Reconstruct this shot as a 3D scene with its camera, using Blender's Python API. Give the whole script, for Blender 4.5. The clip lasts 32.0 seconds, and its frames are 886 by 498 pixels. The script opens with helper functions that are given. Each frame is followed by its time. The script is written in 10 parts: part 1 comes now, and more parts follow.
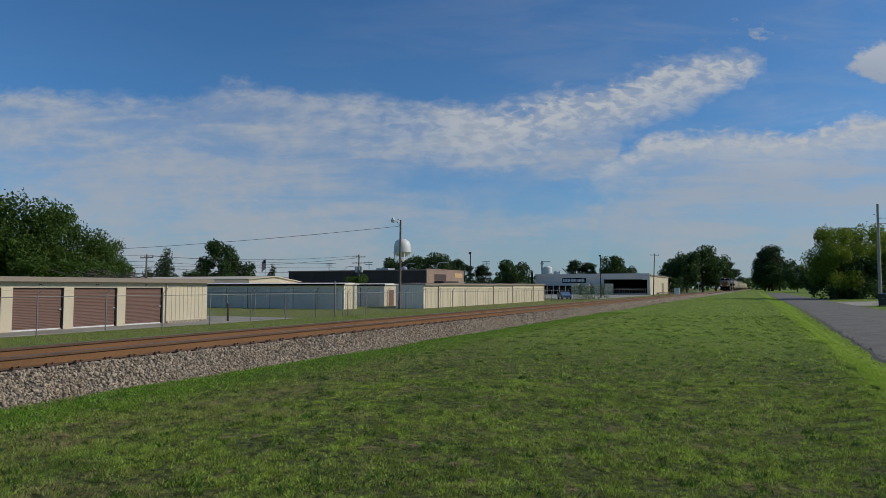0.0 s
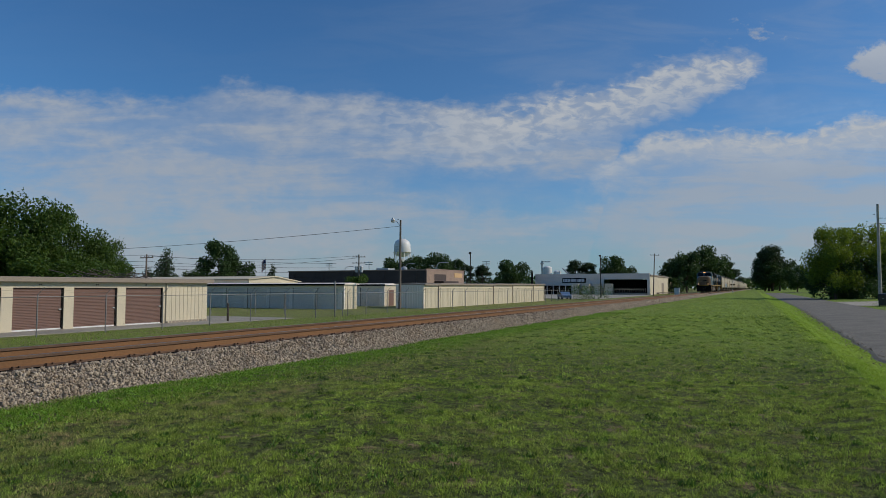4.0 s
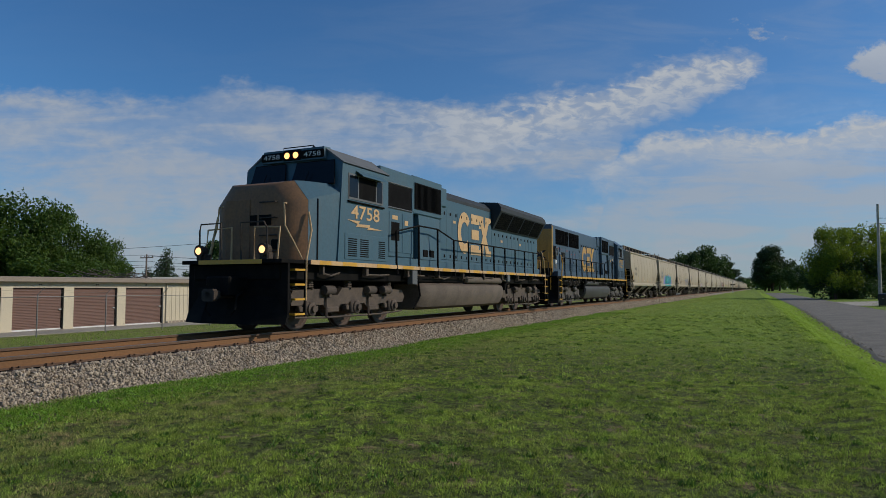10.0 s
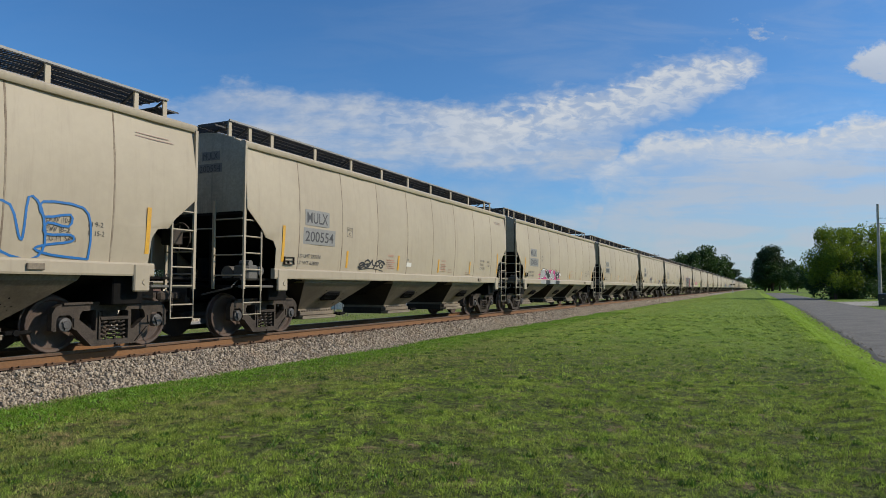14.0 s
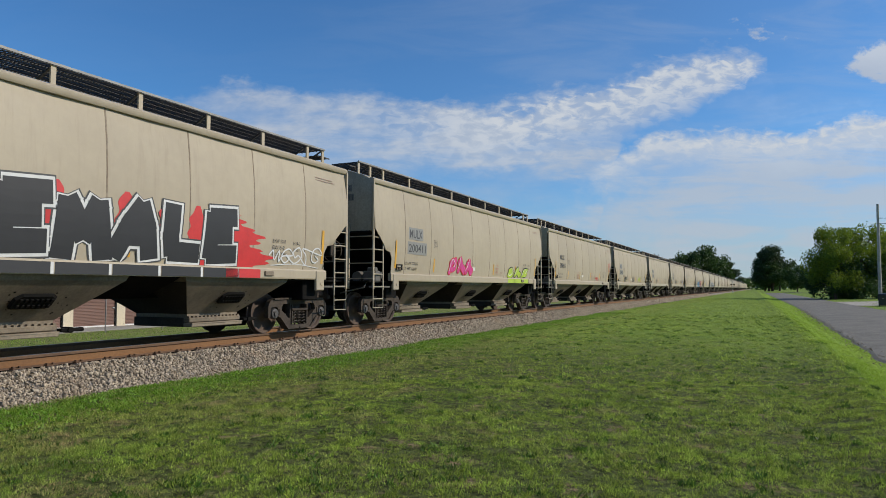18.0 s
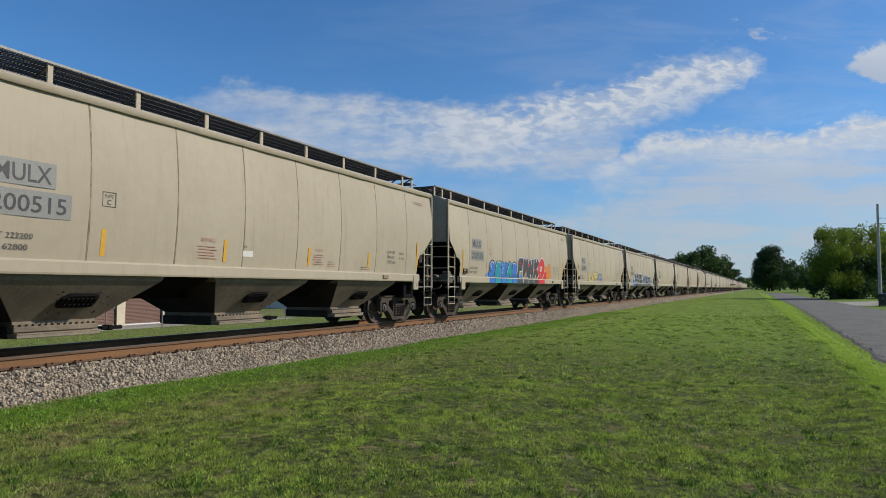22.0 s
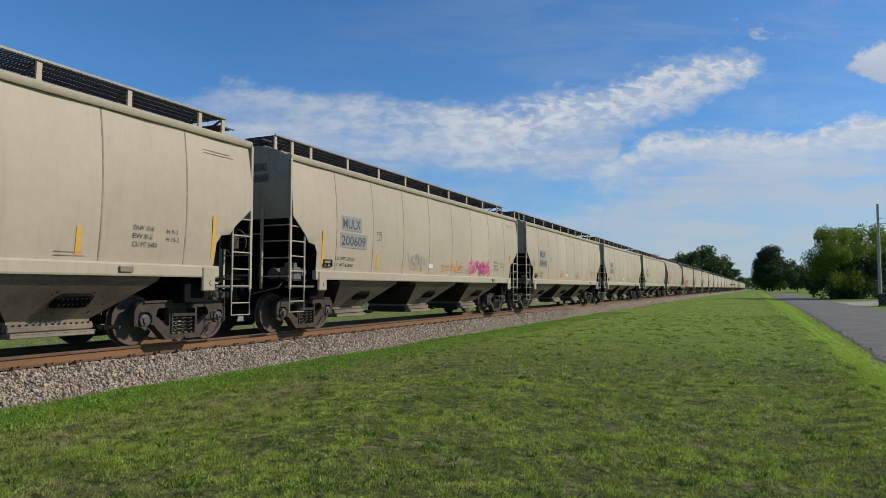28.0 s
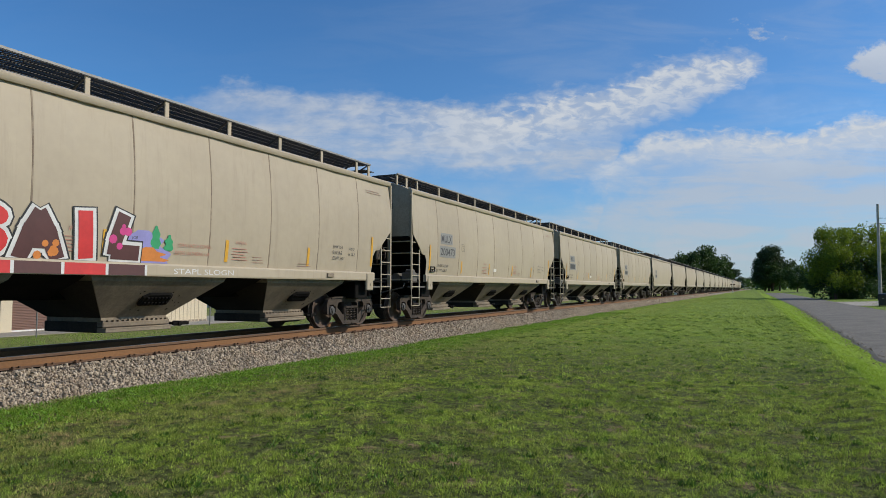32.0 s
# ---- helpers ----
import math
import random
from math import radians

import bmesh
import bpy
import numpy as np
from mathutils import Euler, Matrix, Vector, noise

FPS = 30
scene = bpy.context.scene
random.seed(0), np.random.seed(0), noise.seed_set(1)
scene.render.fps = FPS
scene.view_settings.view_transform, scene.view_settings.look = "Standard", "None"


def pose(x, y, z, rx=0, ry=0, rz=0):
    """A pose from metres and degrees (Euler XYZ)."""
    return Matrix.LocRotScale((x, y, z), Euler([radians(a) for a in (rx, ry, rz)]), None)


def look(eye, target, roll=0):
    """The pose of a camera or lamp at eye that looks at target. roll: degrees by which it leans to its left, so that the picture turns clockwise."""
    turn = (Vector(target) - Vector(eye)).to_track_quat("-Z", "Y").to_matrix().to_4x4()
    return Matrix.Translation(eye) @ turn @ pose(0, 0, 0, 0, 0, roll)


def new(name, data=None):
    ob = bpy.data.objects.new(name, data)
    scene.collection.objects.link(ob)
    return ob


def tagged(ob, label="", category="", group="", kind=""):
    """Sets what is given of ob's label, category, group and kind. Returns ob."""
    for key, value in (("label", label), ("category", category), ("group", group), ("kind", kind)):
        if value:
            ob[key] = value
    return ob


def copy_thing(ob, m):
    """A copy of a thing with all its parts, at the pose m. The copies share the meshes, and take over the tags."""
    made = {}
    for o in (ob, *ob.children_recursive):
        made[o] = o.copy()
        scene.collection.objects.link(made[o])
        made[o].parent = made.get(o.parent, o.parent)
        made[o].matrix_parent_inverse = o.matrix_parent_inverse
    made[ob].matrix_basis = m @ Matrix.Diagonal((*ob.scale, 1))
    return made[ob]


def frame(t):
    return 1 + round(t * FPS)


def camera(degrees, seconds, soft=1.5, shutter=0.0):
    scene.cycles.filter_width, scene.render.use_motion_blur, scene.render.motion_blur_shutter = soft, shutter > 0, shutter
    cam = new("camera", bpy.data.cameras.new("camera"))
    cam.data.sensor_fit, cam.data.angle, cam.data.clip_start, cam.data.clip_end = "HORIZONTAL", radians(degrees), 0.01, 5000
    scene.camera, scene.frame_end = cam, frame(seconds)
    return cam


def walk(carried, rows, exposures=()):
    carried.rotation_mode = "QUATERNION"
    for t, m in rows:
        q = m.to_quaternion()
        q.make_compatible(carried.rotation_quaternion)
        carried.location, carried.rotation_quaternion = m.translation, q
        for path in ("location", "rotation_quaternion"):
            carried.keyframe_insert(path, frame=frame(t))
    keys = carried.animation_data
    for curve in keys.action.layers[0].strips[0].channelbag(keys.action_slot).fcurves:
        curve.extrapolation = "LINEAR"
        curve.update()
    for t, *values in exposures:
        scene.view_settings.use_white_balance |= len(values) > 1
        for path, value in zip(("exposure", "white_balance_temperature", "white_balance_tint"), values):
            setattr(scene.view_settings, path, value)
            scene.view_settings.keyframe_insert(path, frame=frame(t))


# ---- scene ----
# Camera: on a tripod, still for the whole clip.
cam = camera(67.63, 32.0, soft=0.5)
EYE = (0.0, 0.0, 1.60)
AIM = pose(*EYE, 90 + 3.37, 0, 25.11)
walk(cam, [(0, AIM), (32, AIM)],
     exposures=[(0, -0.45), (8.5, -0.48), (10.0, -0.46), (10.5, -0.12), (11.0, 0.14), (11.6, 0.17), (12.3, 0.06), (13.0, 0.02), (14.0, 0.0), (32, 0.0)])

# ---- sun and sky ----
SUN_AZ, SUN_EL = 65.0, 32.0          # degrees from +Y towards +X, and above the horizon
sx, sy, sz = (math.cos(radians(SUN_EL)) * math.sin(radians(SUN_AZ)),
              math.cos(radians(SUN_EL)) * math.cos(radians(SUN_AZ)), math.sin(radians(SUN_EL)))
sun = new("sun", bpy.data.lights.new("sun", "SUN"))
sun.data.energy, sun.data.angle, sun.data.color = 3.9, radians(0.53), (1.0, 0.90, 0.76)
sun.matrix_basis = look((40 * sx, 40 * sy, 40 * sz), (0, 0, 0))


class Nodes:
    """Short hand for building a node tree."""

    def __init__(self, tree):
        self.t, self.n, self.l = tree, tree.nodes, tree.links
        self.n.clear()

    def add(self, kind):
        return self.n.new(kind)

    def put(self, sock, val):
        if hasattr(val, "is_output"):
            self.l.new(val, sock)
        else:
            sock.default_value = val

    def math(self, op, a, b=0.0, clamp=False):
        node = self.n.new("ShaderNodeMath")
        node.operation, node.use_clamp = op, clamp
        self.put(node.inputs[0], a)
        self.put(node.inputs[1], b)
        return node.outputs[0]

    def ramp(self, v, lo, hi, a=0.0, b=1.0):
        node = self.n.new("ShaderNodeMapRange")
        node.interpolation_type = "SMOOTHSTEP"
        self.put(node.inputs[0], v)
        for i, x in zip((1, 2, 3, 4), (lo, hi, a, b)):
            node.inputs[i].default_value = x
        return node.outputs[0]

    def mix(self, f, a, b, blend="MIX"):
        node = self.n.new("ShaderNodeMix")
        node.data_type, node.blend_type = "RGBA", blend
        self.put(node.inputs[0], f)
        self.put(node.inputs[6], a if hasattr(a, "is_output") else (*a, 1))
        self.put(node.inputs[7], b if hasattr(b, "is_output") else (*b, 1))
        return node.outputs[2]

    def noise(self, vec, scale, detail=4.0, rough=0.55, distort=0.0):
        node = self.n.new("ShaderNodeTexNoise")
        self.put(node.inputs["Vector"], vec)
        node.inputs["Scale"].default_value = scale
        node.inputs["Detail"].default_value = detail
        node.inputs["Roughness"].default_value = rough
        node.inputs["Distortion"].default_value = distort
        return node.outputs[0]

    def stretch(self, vec, s):
        node = self.n.new("ShaderNodeVectorMath")
        node.operation = "MULTIPLY"
        self.put(node.inputs[0], vec)
        node.inputs[1].default_value = s
        return node.outputs[0]

    def shift(self, vec, other):
        node = self.n.new("ShaderNodeVectorMath")
        node.operation = "ADD"
        self.put(node.inputs[0], vec)
        self.put(node.inputs[1], other)
        return node.outputs[0]

    def dot(self, vec, d):
        node = self.n.new("ShaderNodeVectorMath")
        node.operation = "DOT_PRODUCT"
        self.put(node.inputs[0], vec)
        node.inputs[1].default_value = d
        return node.outputs["Value"]


def make_world():
    w = bpy.data.worlds.new("sky")
    w.use_nodes = True
    scene.world = w
    k = Nodes(w.node_tree)
    out = k.add("ShaderNodeOutputWorld")
    bg = k.add("ShaderNodeBackground")
    sky = k.add("ShaderNodeTexSky")
    sky.sky_type, sky.sun_disc = "NISHITA", False
    sky.sun_elevation, sky.sun_rotation = radians(SUN_EL), radians(SUN_AZ)
    sky.air_density, sky.dust_density, sky.ozone_density = 1.0, 0.25, 4.5
    d = k.add("ShaderNodeTexCoord").outputs["Generated"]
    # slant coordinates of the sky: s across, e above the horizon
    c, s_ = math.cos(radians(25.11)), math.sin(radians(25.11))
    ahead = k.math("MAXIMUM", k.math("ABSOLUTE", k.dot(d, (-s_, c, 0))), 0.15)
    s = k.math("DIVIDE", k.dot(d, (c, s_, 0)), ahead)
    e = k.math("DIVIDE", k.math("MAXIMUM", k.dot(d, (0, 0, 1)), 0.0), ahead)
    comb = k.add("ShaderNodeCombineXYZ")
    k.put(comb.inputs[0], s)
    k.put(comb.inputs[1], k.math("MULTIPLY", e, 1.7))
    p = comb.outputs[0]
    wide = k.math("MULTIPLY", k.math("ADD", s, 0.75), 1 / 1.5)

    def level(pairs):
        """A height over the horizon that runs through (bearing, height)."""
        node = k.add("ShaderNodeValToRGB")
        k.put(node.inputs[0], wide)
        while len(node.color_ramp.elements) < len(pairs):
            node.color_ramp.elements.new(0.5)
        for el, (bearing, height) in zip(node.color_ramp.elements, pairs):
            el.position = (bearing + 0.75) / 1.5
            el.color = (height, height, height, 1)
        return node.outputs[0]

    big = k.noise(p, 3.1, 4.0, 0.55, 0.2)
    mid = k.noise(k.shift(p, (4.1, 2.2, 0.0)), 9.0, 5.0, 0.6, 0.25)
    fine = k.noise(k.shift(p, (1.3, 7.7, 0.0)), 30.0, 6.0, 0.62, 0.15)
    # cobbled cells of the high cloud, slanting with its edge
    cells = k.noise(k.stretch(k.shift(p, (3.3, 1.1, 0.0)), (0.85, 1.0, 1.0)), 46.0, 4.0, 0.52, 0.5)
    cell = k.ramp(k.math("ADD", k.math("MULTIPLY", cells, 0.72), k.math("MULTIPLY", mid, 0.28)), 0.36, 0.64)
    lump = k.math("ADD", k.math("ADD", k.math("MULTIPLY", k.math("SUBTRACT", mid, 0.5), 0.055), k.math("MULTIPLY", k.math("SUBTRACT", fine, 0.5), 0.032)),
                  k.math("MULTIPLY", k.math("SUBTRACT", cells, 0.5), 0.030))
    # long combed fibres of the thin part of the sheet
    fibre = k.noise(k.stretch(p, (0.55, 2.2, 1.0)), 9.0, 6.0, 0.6, 0.5)
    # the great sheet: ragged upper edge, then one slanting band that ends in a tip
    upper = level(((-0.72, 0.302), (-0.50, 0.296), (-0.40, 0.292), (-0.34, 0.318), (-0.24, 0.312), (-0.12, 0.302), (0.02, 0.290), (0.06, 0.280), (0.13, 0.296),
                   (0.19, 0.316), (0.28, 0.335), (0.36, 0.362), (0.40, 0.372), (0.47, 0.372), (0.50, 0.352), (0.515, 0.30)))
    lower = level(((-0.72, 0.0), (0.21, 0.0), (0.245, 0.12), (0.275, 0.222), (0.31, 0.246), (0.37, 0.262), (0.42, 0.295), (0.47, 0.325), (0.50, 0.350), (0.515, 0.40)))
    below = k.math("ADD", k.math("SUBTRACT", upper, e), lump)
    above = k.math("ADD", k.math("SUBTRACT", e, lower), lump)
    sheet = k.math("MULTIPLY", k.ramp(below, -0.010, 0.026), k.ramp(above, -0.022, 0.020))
    crest = k.math("MULTIPLY", k.math("MULTIPLY", k.ramp(below, 0.0, 0.03), k.ramp(below, 0.15, 0.05)), k.ramp(s, -0.30, 0.12, 0.25, 1.0))
    slow = k.ramp(k.math("ADD", big, k.math("ADD", k.math("MULTIPLY", k.math("SUBTRACT", mid, 0.5), 0.55), k.math("MULTIPLY", k.math("SUBTRACT", fibre, 0.5), 0.7))), 0.34, 0.66, 0.38, 0.86)
    body = k.math("MULTIPLY", slow, k.math("MULTIPLY", k.ramp(s, -0.75, -0.30, 0.92, 1.0), k.ramp(cell, 0.0, 1.0, 0.88, 1.0)))
    # a bluer hollow under the middle of the sheet
    hx = k.math("DIVIDE", k.math("SUBTRACT", s, 0.10), 0.17)
    hy = k.math("DIVIDE", k.math("SUBTRACT", e, 0.148), 0.038)
    hollow = k.ramp(k.math("ADD", k.math("ADD", k.math("MULTIPLY", hx, hx), k.math("MULTIPLY", hy, hy)), k.math("MULTIPLY", k.math("SUBTRACT", mid, 0.5), 4.0)), 0.2, 1.5, 0.42, 1.0)
    body = k.math("MULTIPLY", body, hollow)
    body = k.math("MAXIMUM", body, k.math("MULTIPLY", crest, k.ramp(cell, 0.0, 1.0, 0.60, 0.93)))
    cover = k.math("MULTIPLY", sheet, body)
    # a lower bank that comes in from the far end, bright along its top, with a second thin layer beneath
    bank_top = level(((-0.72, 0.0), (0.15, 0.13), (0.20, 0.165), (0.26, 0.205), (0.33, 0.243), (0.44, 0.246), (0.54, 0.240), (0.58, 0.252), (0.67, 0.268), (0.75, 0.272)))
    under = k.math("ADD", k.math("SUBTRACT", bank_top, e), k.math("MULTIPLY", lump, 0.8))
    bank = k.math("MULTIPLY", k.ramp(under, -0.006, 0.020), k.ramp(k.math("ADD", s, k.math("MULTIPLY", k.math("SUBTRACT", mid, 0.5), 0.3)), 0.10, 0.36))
    layer = k.ramp(k.math("ADD", fibre, k.math("MULTIPLY", k.math("SUBTRACT", mid, 0.5), 0.5)), 0.34, 0.62, 0.46, 0.80)
    rim = k.math("MULTIPLY", k.ramp(under, 0.095, 0.02), k.ramp(cell, 0.0, 1.0, 0.74, 0.97))
    bank = k.math("MULTIPLY", bank, k.math("MAXIMUM", layer, rim))
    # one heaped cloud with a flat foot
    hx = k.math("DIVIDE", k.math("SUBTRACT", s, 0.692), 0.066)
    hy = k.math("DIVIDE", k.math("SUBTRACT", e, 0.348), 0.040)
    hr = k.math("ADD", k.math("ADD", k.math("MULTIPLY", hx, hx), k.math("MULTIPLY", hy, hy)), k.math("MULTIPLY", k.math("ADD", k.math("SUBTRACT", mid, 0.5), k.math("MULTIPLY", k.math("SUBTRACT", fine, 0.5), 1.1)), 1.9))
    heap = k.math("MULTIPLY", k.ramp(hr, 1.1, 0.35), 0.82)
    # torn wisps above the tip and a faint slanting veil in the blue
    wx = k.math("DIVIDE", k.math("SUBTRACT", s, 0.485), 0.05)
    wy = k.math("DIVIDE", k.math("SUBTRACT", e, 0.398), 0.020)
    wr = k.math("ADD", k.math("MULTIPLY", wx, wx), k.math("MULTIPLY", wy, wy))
    wisp = k.math("MULTIPLY", k.ramp(k.math("SUBTRACT", fine, k.math("MULTIPLY", wr, 0.10)), 0.46, 0.66), 0.55)
    slant = k.noise(k.stretch(p, (1.1, 3.0, 1.0)), 3.4, 5.0, 0.6, 0.6)
    veil = k.math("MULTIPLY", k.ramp(slant, 0.38, 0.68, 0.25, 1.0), k.ramp(s, -0.35, 0.40, 0.02, 0.20))
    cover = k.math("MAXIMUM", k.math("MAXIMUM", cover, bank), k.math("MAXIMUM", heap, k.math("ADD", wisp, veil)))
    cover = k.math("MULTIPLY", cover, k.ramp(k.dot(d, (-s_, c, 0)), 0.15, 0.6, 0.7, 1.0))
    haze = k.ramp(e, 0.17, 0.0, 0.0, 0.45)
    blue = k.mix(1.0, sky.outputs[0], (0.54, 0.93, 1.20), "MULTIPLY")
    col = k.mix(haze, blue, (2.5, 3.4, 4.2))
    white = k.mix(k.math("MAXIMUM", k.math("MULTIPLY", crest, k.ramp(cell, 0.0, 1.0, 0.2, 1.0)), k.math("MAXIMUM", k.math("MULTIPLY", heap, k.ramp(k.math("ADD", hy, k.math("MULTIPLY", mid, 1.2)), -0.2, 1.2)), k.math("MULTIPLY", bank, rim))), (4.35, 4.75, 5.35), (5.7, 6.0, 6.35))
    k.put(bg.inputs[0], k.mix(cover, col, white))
    bg.inputs[1].default_value = 0.108
    k.l.new(bg.outputs[0], out.inputs[0])


make_world()


# ---- materials ----
def mat(name, base, rough=0.7, metal=0.0, alt=None, scale=2.0, amount=0.5, fine=40.0, fine_amt=0.12, bump=0.15, bump_scale=None,
        streak=None, streak_amt=0.0, vary=0.0, spec=0.5, coat=0.0, distance=0.02):
    """A surface with blotches, grain, relief and, where asked, streaks that run down."""
    m = bpy.data.materials.new(name)
    m.use_nodes = True
    k = Nodes(m.node_tree)
    out = k.add("ShaderNodeOutputMaterial")
    b = k.add("ShaderNodeBsdfPrincipled")
    p = k.add("ShaderNodeTexCoord").outputs["Object"]
    info = k.add("ShaderNodeObjectInfo")
    rnd = info.outputs["Random"]
    big = k.noise(p, scale, 5.0, 0.6, 0.3)
    col = k.mix(k.math("MULTIPLY", k.ramp(big, 0.38, 0.68), amount), base, alt or tuple(c * 0.6 for c in base))
    g = k.noise(p, fine, 3.0, 0.65)
    col = k.mix(fine_amt, col, k.mix(k.ramp(g, 0.3, 0.7), (0.0, 0.0, 0.0), (1.0, 1.0, 1.0)), "OVERLAY")
    if streak_amt:
        st = k.noise(k.stretch(p, (3.2, 3.2, 0.22)), 2.2, 5.0, 0.7, 0.2)
        col = k.mix(k.math("MULTIPLY", k.ramp(st, 0.50, 0.74), streak_amt), col, streak)
    if vary:
        hsv = k.add("ShaderNodeHueSaturation")
        k.put(hsv.inputs["Color"], col)
        k.put(hsv.inputs["Value"], k.math("ADD", 1.0 - vary / 2, k.math("MULTIPLY", rnd, vary)))
        col = hsv.outputs[0]
    k.put(b.inputs["Base Color"], col)
    k.put(b.inputs["Roughness"], k.math("ADD", rough - 0.08, k.math("MULTIPLY", g, 0.16), True))
    b.inputs["Metallic"].default_value = metal
    b.inputs["Specular IOR Level"].default_value = spec
    b.inputs["Coat Weight"].default_value = coat
    if bump:
        bn = k.add("ShaderNodeBump")
        bn.inputs["Strength"].default_value = bump
        bn.inputs["Distance"].default_value = distance
        k.put(bn.inputs["Height"], k.noise(p, bump_scale or fine, 4.0, 0.6))
        k.l.new(bn.outputs[0], b.inputs["Normal"])
    k.l.new(b.outputs[0], out.inputs[0])
    return m


def glow(name, colour, strength):
    m = bpy.data.materials.new(name)
    m.use_nodes = True
    k = Nodes(m.node_tree)
    out, e = k.add("ShaderNodeOutputMaterial"), k.add("ShaderNodeEmission")
    e.inputs[0].default_value, e.inputs[1].default_value = (*colour, 1), strength
    k.l.new(e.outputs[0], out.inputs[0])
    return m


def leaf_mat(name, a, b, back=0.35):
    m = bpy.data.materials.new(name)
    m.use_nodes = True
    k = Nodes(m.node_tree)
    out = k.add("ShaderNodeOutputMaterial")
    geo = k.add("ShaderNodeNewGeometry")
    p = k.add("ShaderNodeTexCoord").outputs["Object"]
    col = k.mix(geo.outputs["Random Per Island"], a, b)
    col = k.mix(k.math("MULTIPLY", k.ramp(k.noise(p, 0.8, 3.0), 0.35, 0.7), 0.5), col, tuple(c * 0.55 for c in a))
    d, t, mixer = k.add("ShaderNodeBsdfPrincipled"), k.add("ShaderNodeBsdfTranslucent"), k.add("ShaderNodeMixShader")
    d.inputs["Roughness"].default_value = 0.55
    d.inputs["Specular IOR Level"].default_value = 0.25
    k.put(d.inputs["Base Color"], col)
    k.put(t.inputs[0], k.mix(0.5, col, (b[0] * 1.5, b[1] * 1.5, b[2] * 0.8)))
    mixer.inputs[0].default_value = back
    k.l.new(d.outputs[0], mixer.inputs[1])
    k.l.new(t.outputs[0], mixer.inputs[2])
    k.l.new(mixer.outputs[0], out.inputs[0])
    return m


def lawn_mat():
    """Mown lawn seen from the side: green with thin, dry and bare places."""
    m = bpy.data.materials.new("lawn")
    m.use_nodes = True
    k = Nodes(m.node_tree)
    out, b = k.add("ShaderNodeOutputMaterial"), k.add("ShaderNodeBsdfPrincipled")
    p = k.add("ShaderNodeTexCoord").outputs["Object"]
    patch = k.noise(p, 0.35, 5.0, 0.6, 0.5)
    small = k.noise(p, 2.6, 5.0, 0.65, 0.4)
    tuft = k.noise(p, 13.0, 6.0, 0.75)
    sep = k.add("ShaderNodeSeparateXYZ")
    k.put(sep.inputs[0], p)
    # thatch and soil where the blades stand, closed turf farther off
    turf = k.math("MAXIMUM", k.math("MAXIMUM", k.ramp(sep.outputs[1], 9.0, 26.0), k.ramp(sep.outputs[0], -12.6, -13.6)), k.ramp(sep.outputs[0], 8.5, 9.5))
    soil = k.mix(k.ramp(small, 0.52, 0.70), (0.088, 0.104, 0.032), (0.25, 0.18, 0.105))
    green = k.mix(k.ramp(patch, 0.3, 0.7), (0.145, 0.225, 0.036), (0.23, 0.31, 0.055))
    green = k.mix(k.math("MULTIPLY", k.ramp(small, 0.52, 0.72), 0.5), green, (0.24, 0.21, 0.10))
    # lush strips by the lane and the ballast, drier ground in the yard
    green = k.mix(k.math("MULTIPLY", k.ramp(sep.outputs[0], -13.2, -16.0), k.ramp(patch, 0.3, 0.7, 0.45, 0.85)), green, (0.20, 0.195, 0.075))
    col = k.mix(turf, soil, green)
    lush = k.math("MULTIPLY", k.ramp(k.math("ADD", sep.outputs[0], k.math("MULTIPLY", small, 0.8)), 1.9, 2.2), k.ramp(sep.outputs[0], 3.4, 3.0))
    col = k.mix(k.math("MULTIPLY", lush, 0.85), col, (0.23, 0.34, 0.030))
    col = k.mix(0.85, col, k.mix(k.ramp(tuft, 0.33, 0.67), (0.05, 0.05, 0.05), (0.85, 0.85, 0.85)), "OVERLAY")
    k.put(b.inputs["Base Color"], col)
    b.inputs["Roughness"].default_value = 0.9
    b.inputs["Specular IOR Level"].default_value = 0.1
    bn = k.add("ShaderNodeBump")
    bn.inputs["Strength"].default_value, bn.inputs["Distance"].default_value = 0.9, 0.05
    k.put(bn.inputs["Height"], k.math("ADD", tuft, k.math("MULTIPLY", small, 1.2)))
    k.l.new(bn.outputs[0], b.inputs["Normal"])
    k.l.new(b.outputs[0], out.inputs[0])
    return m


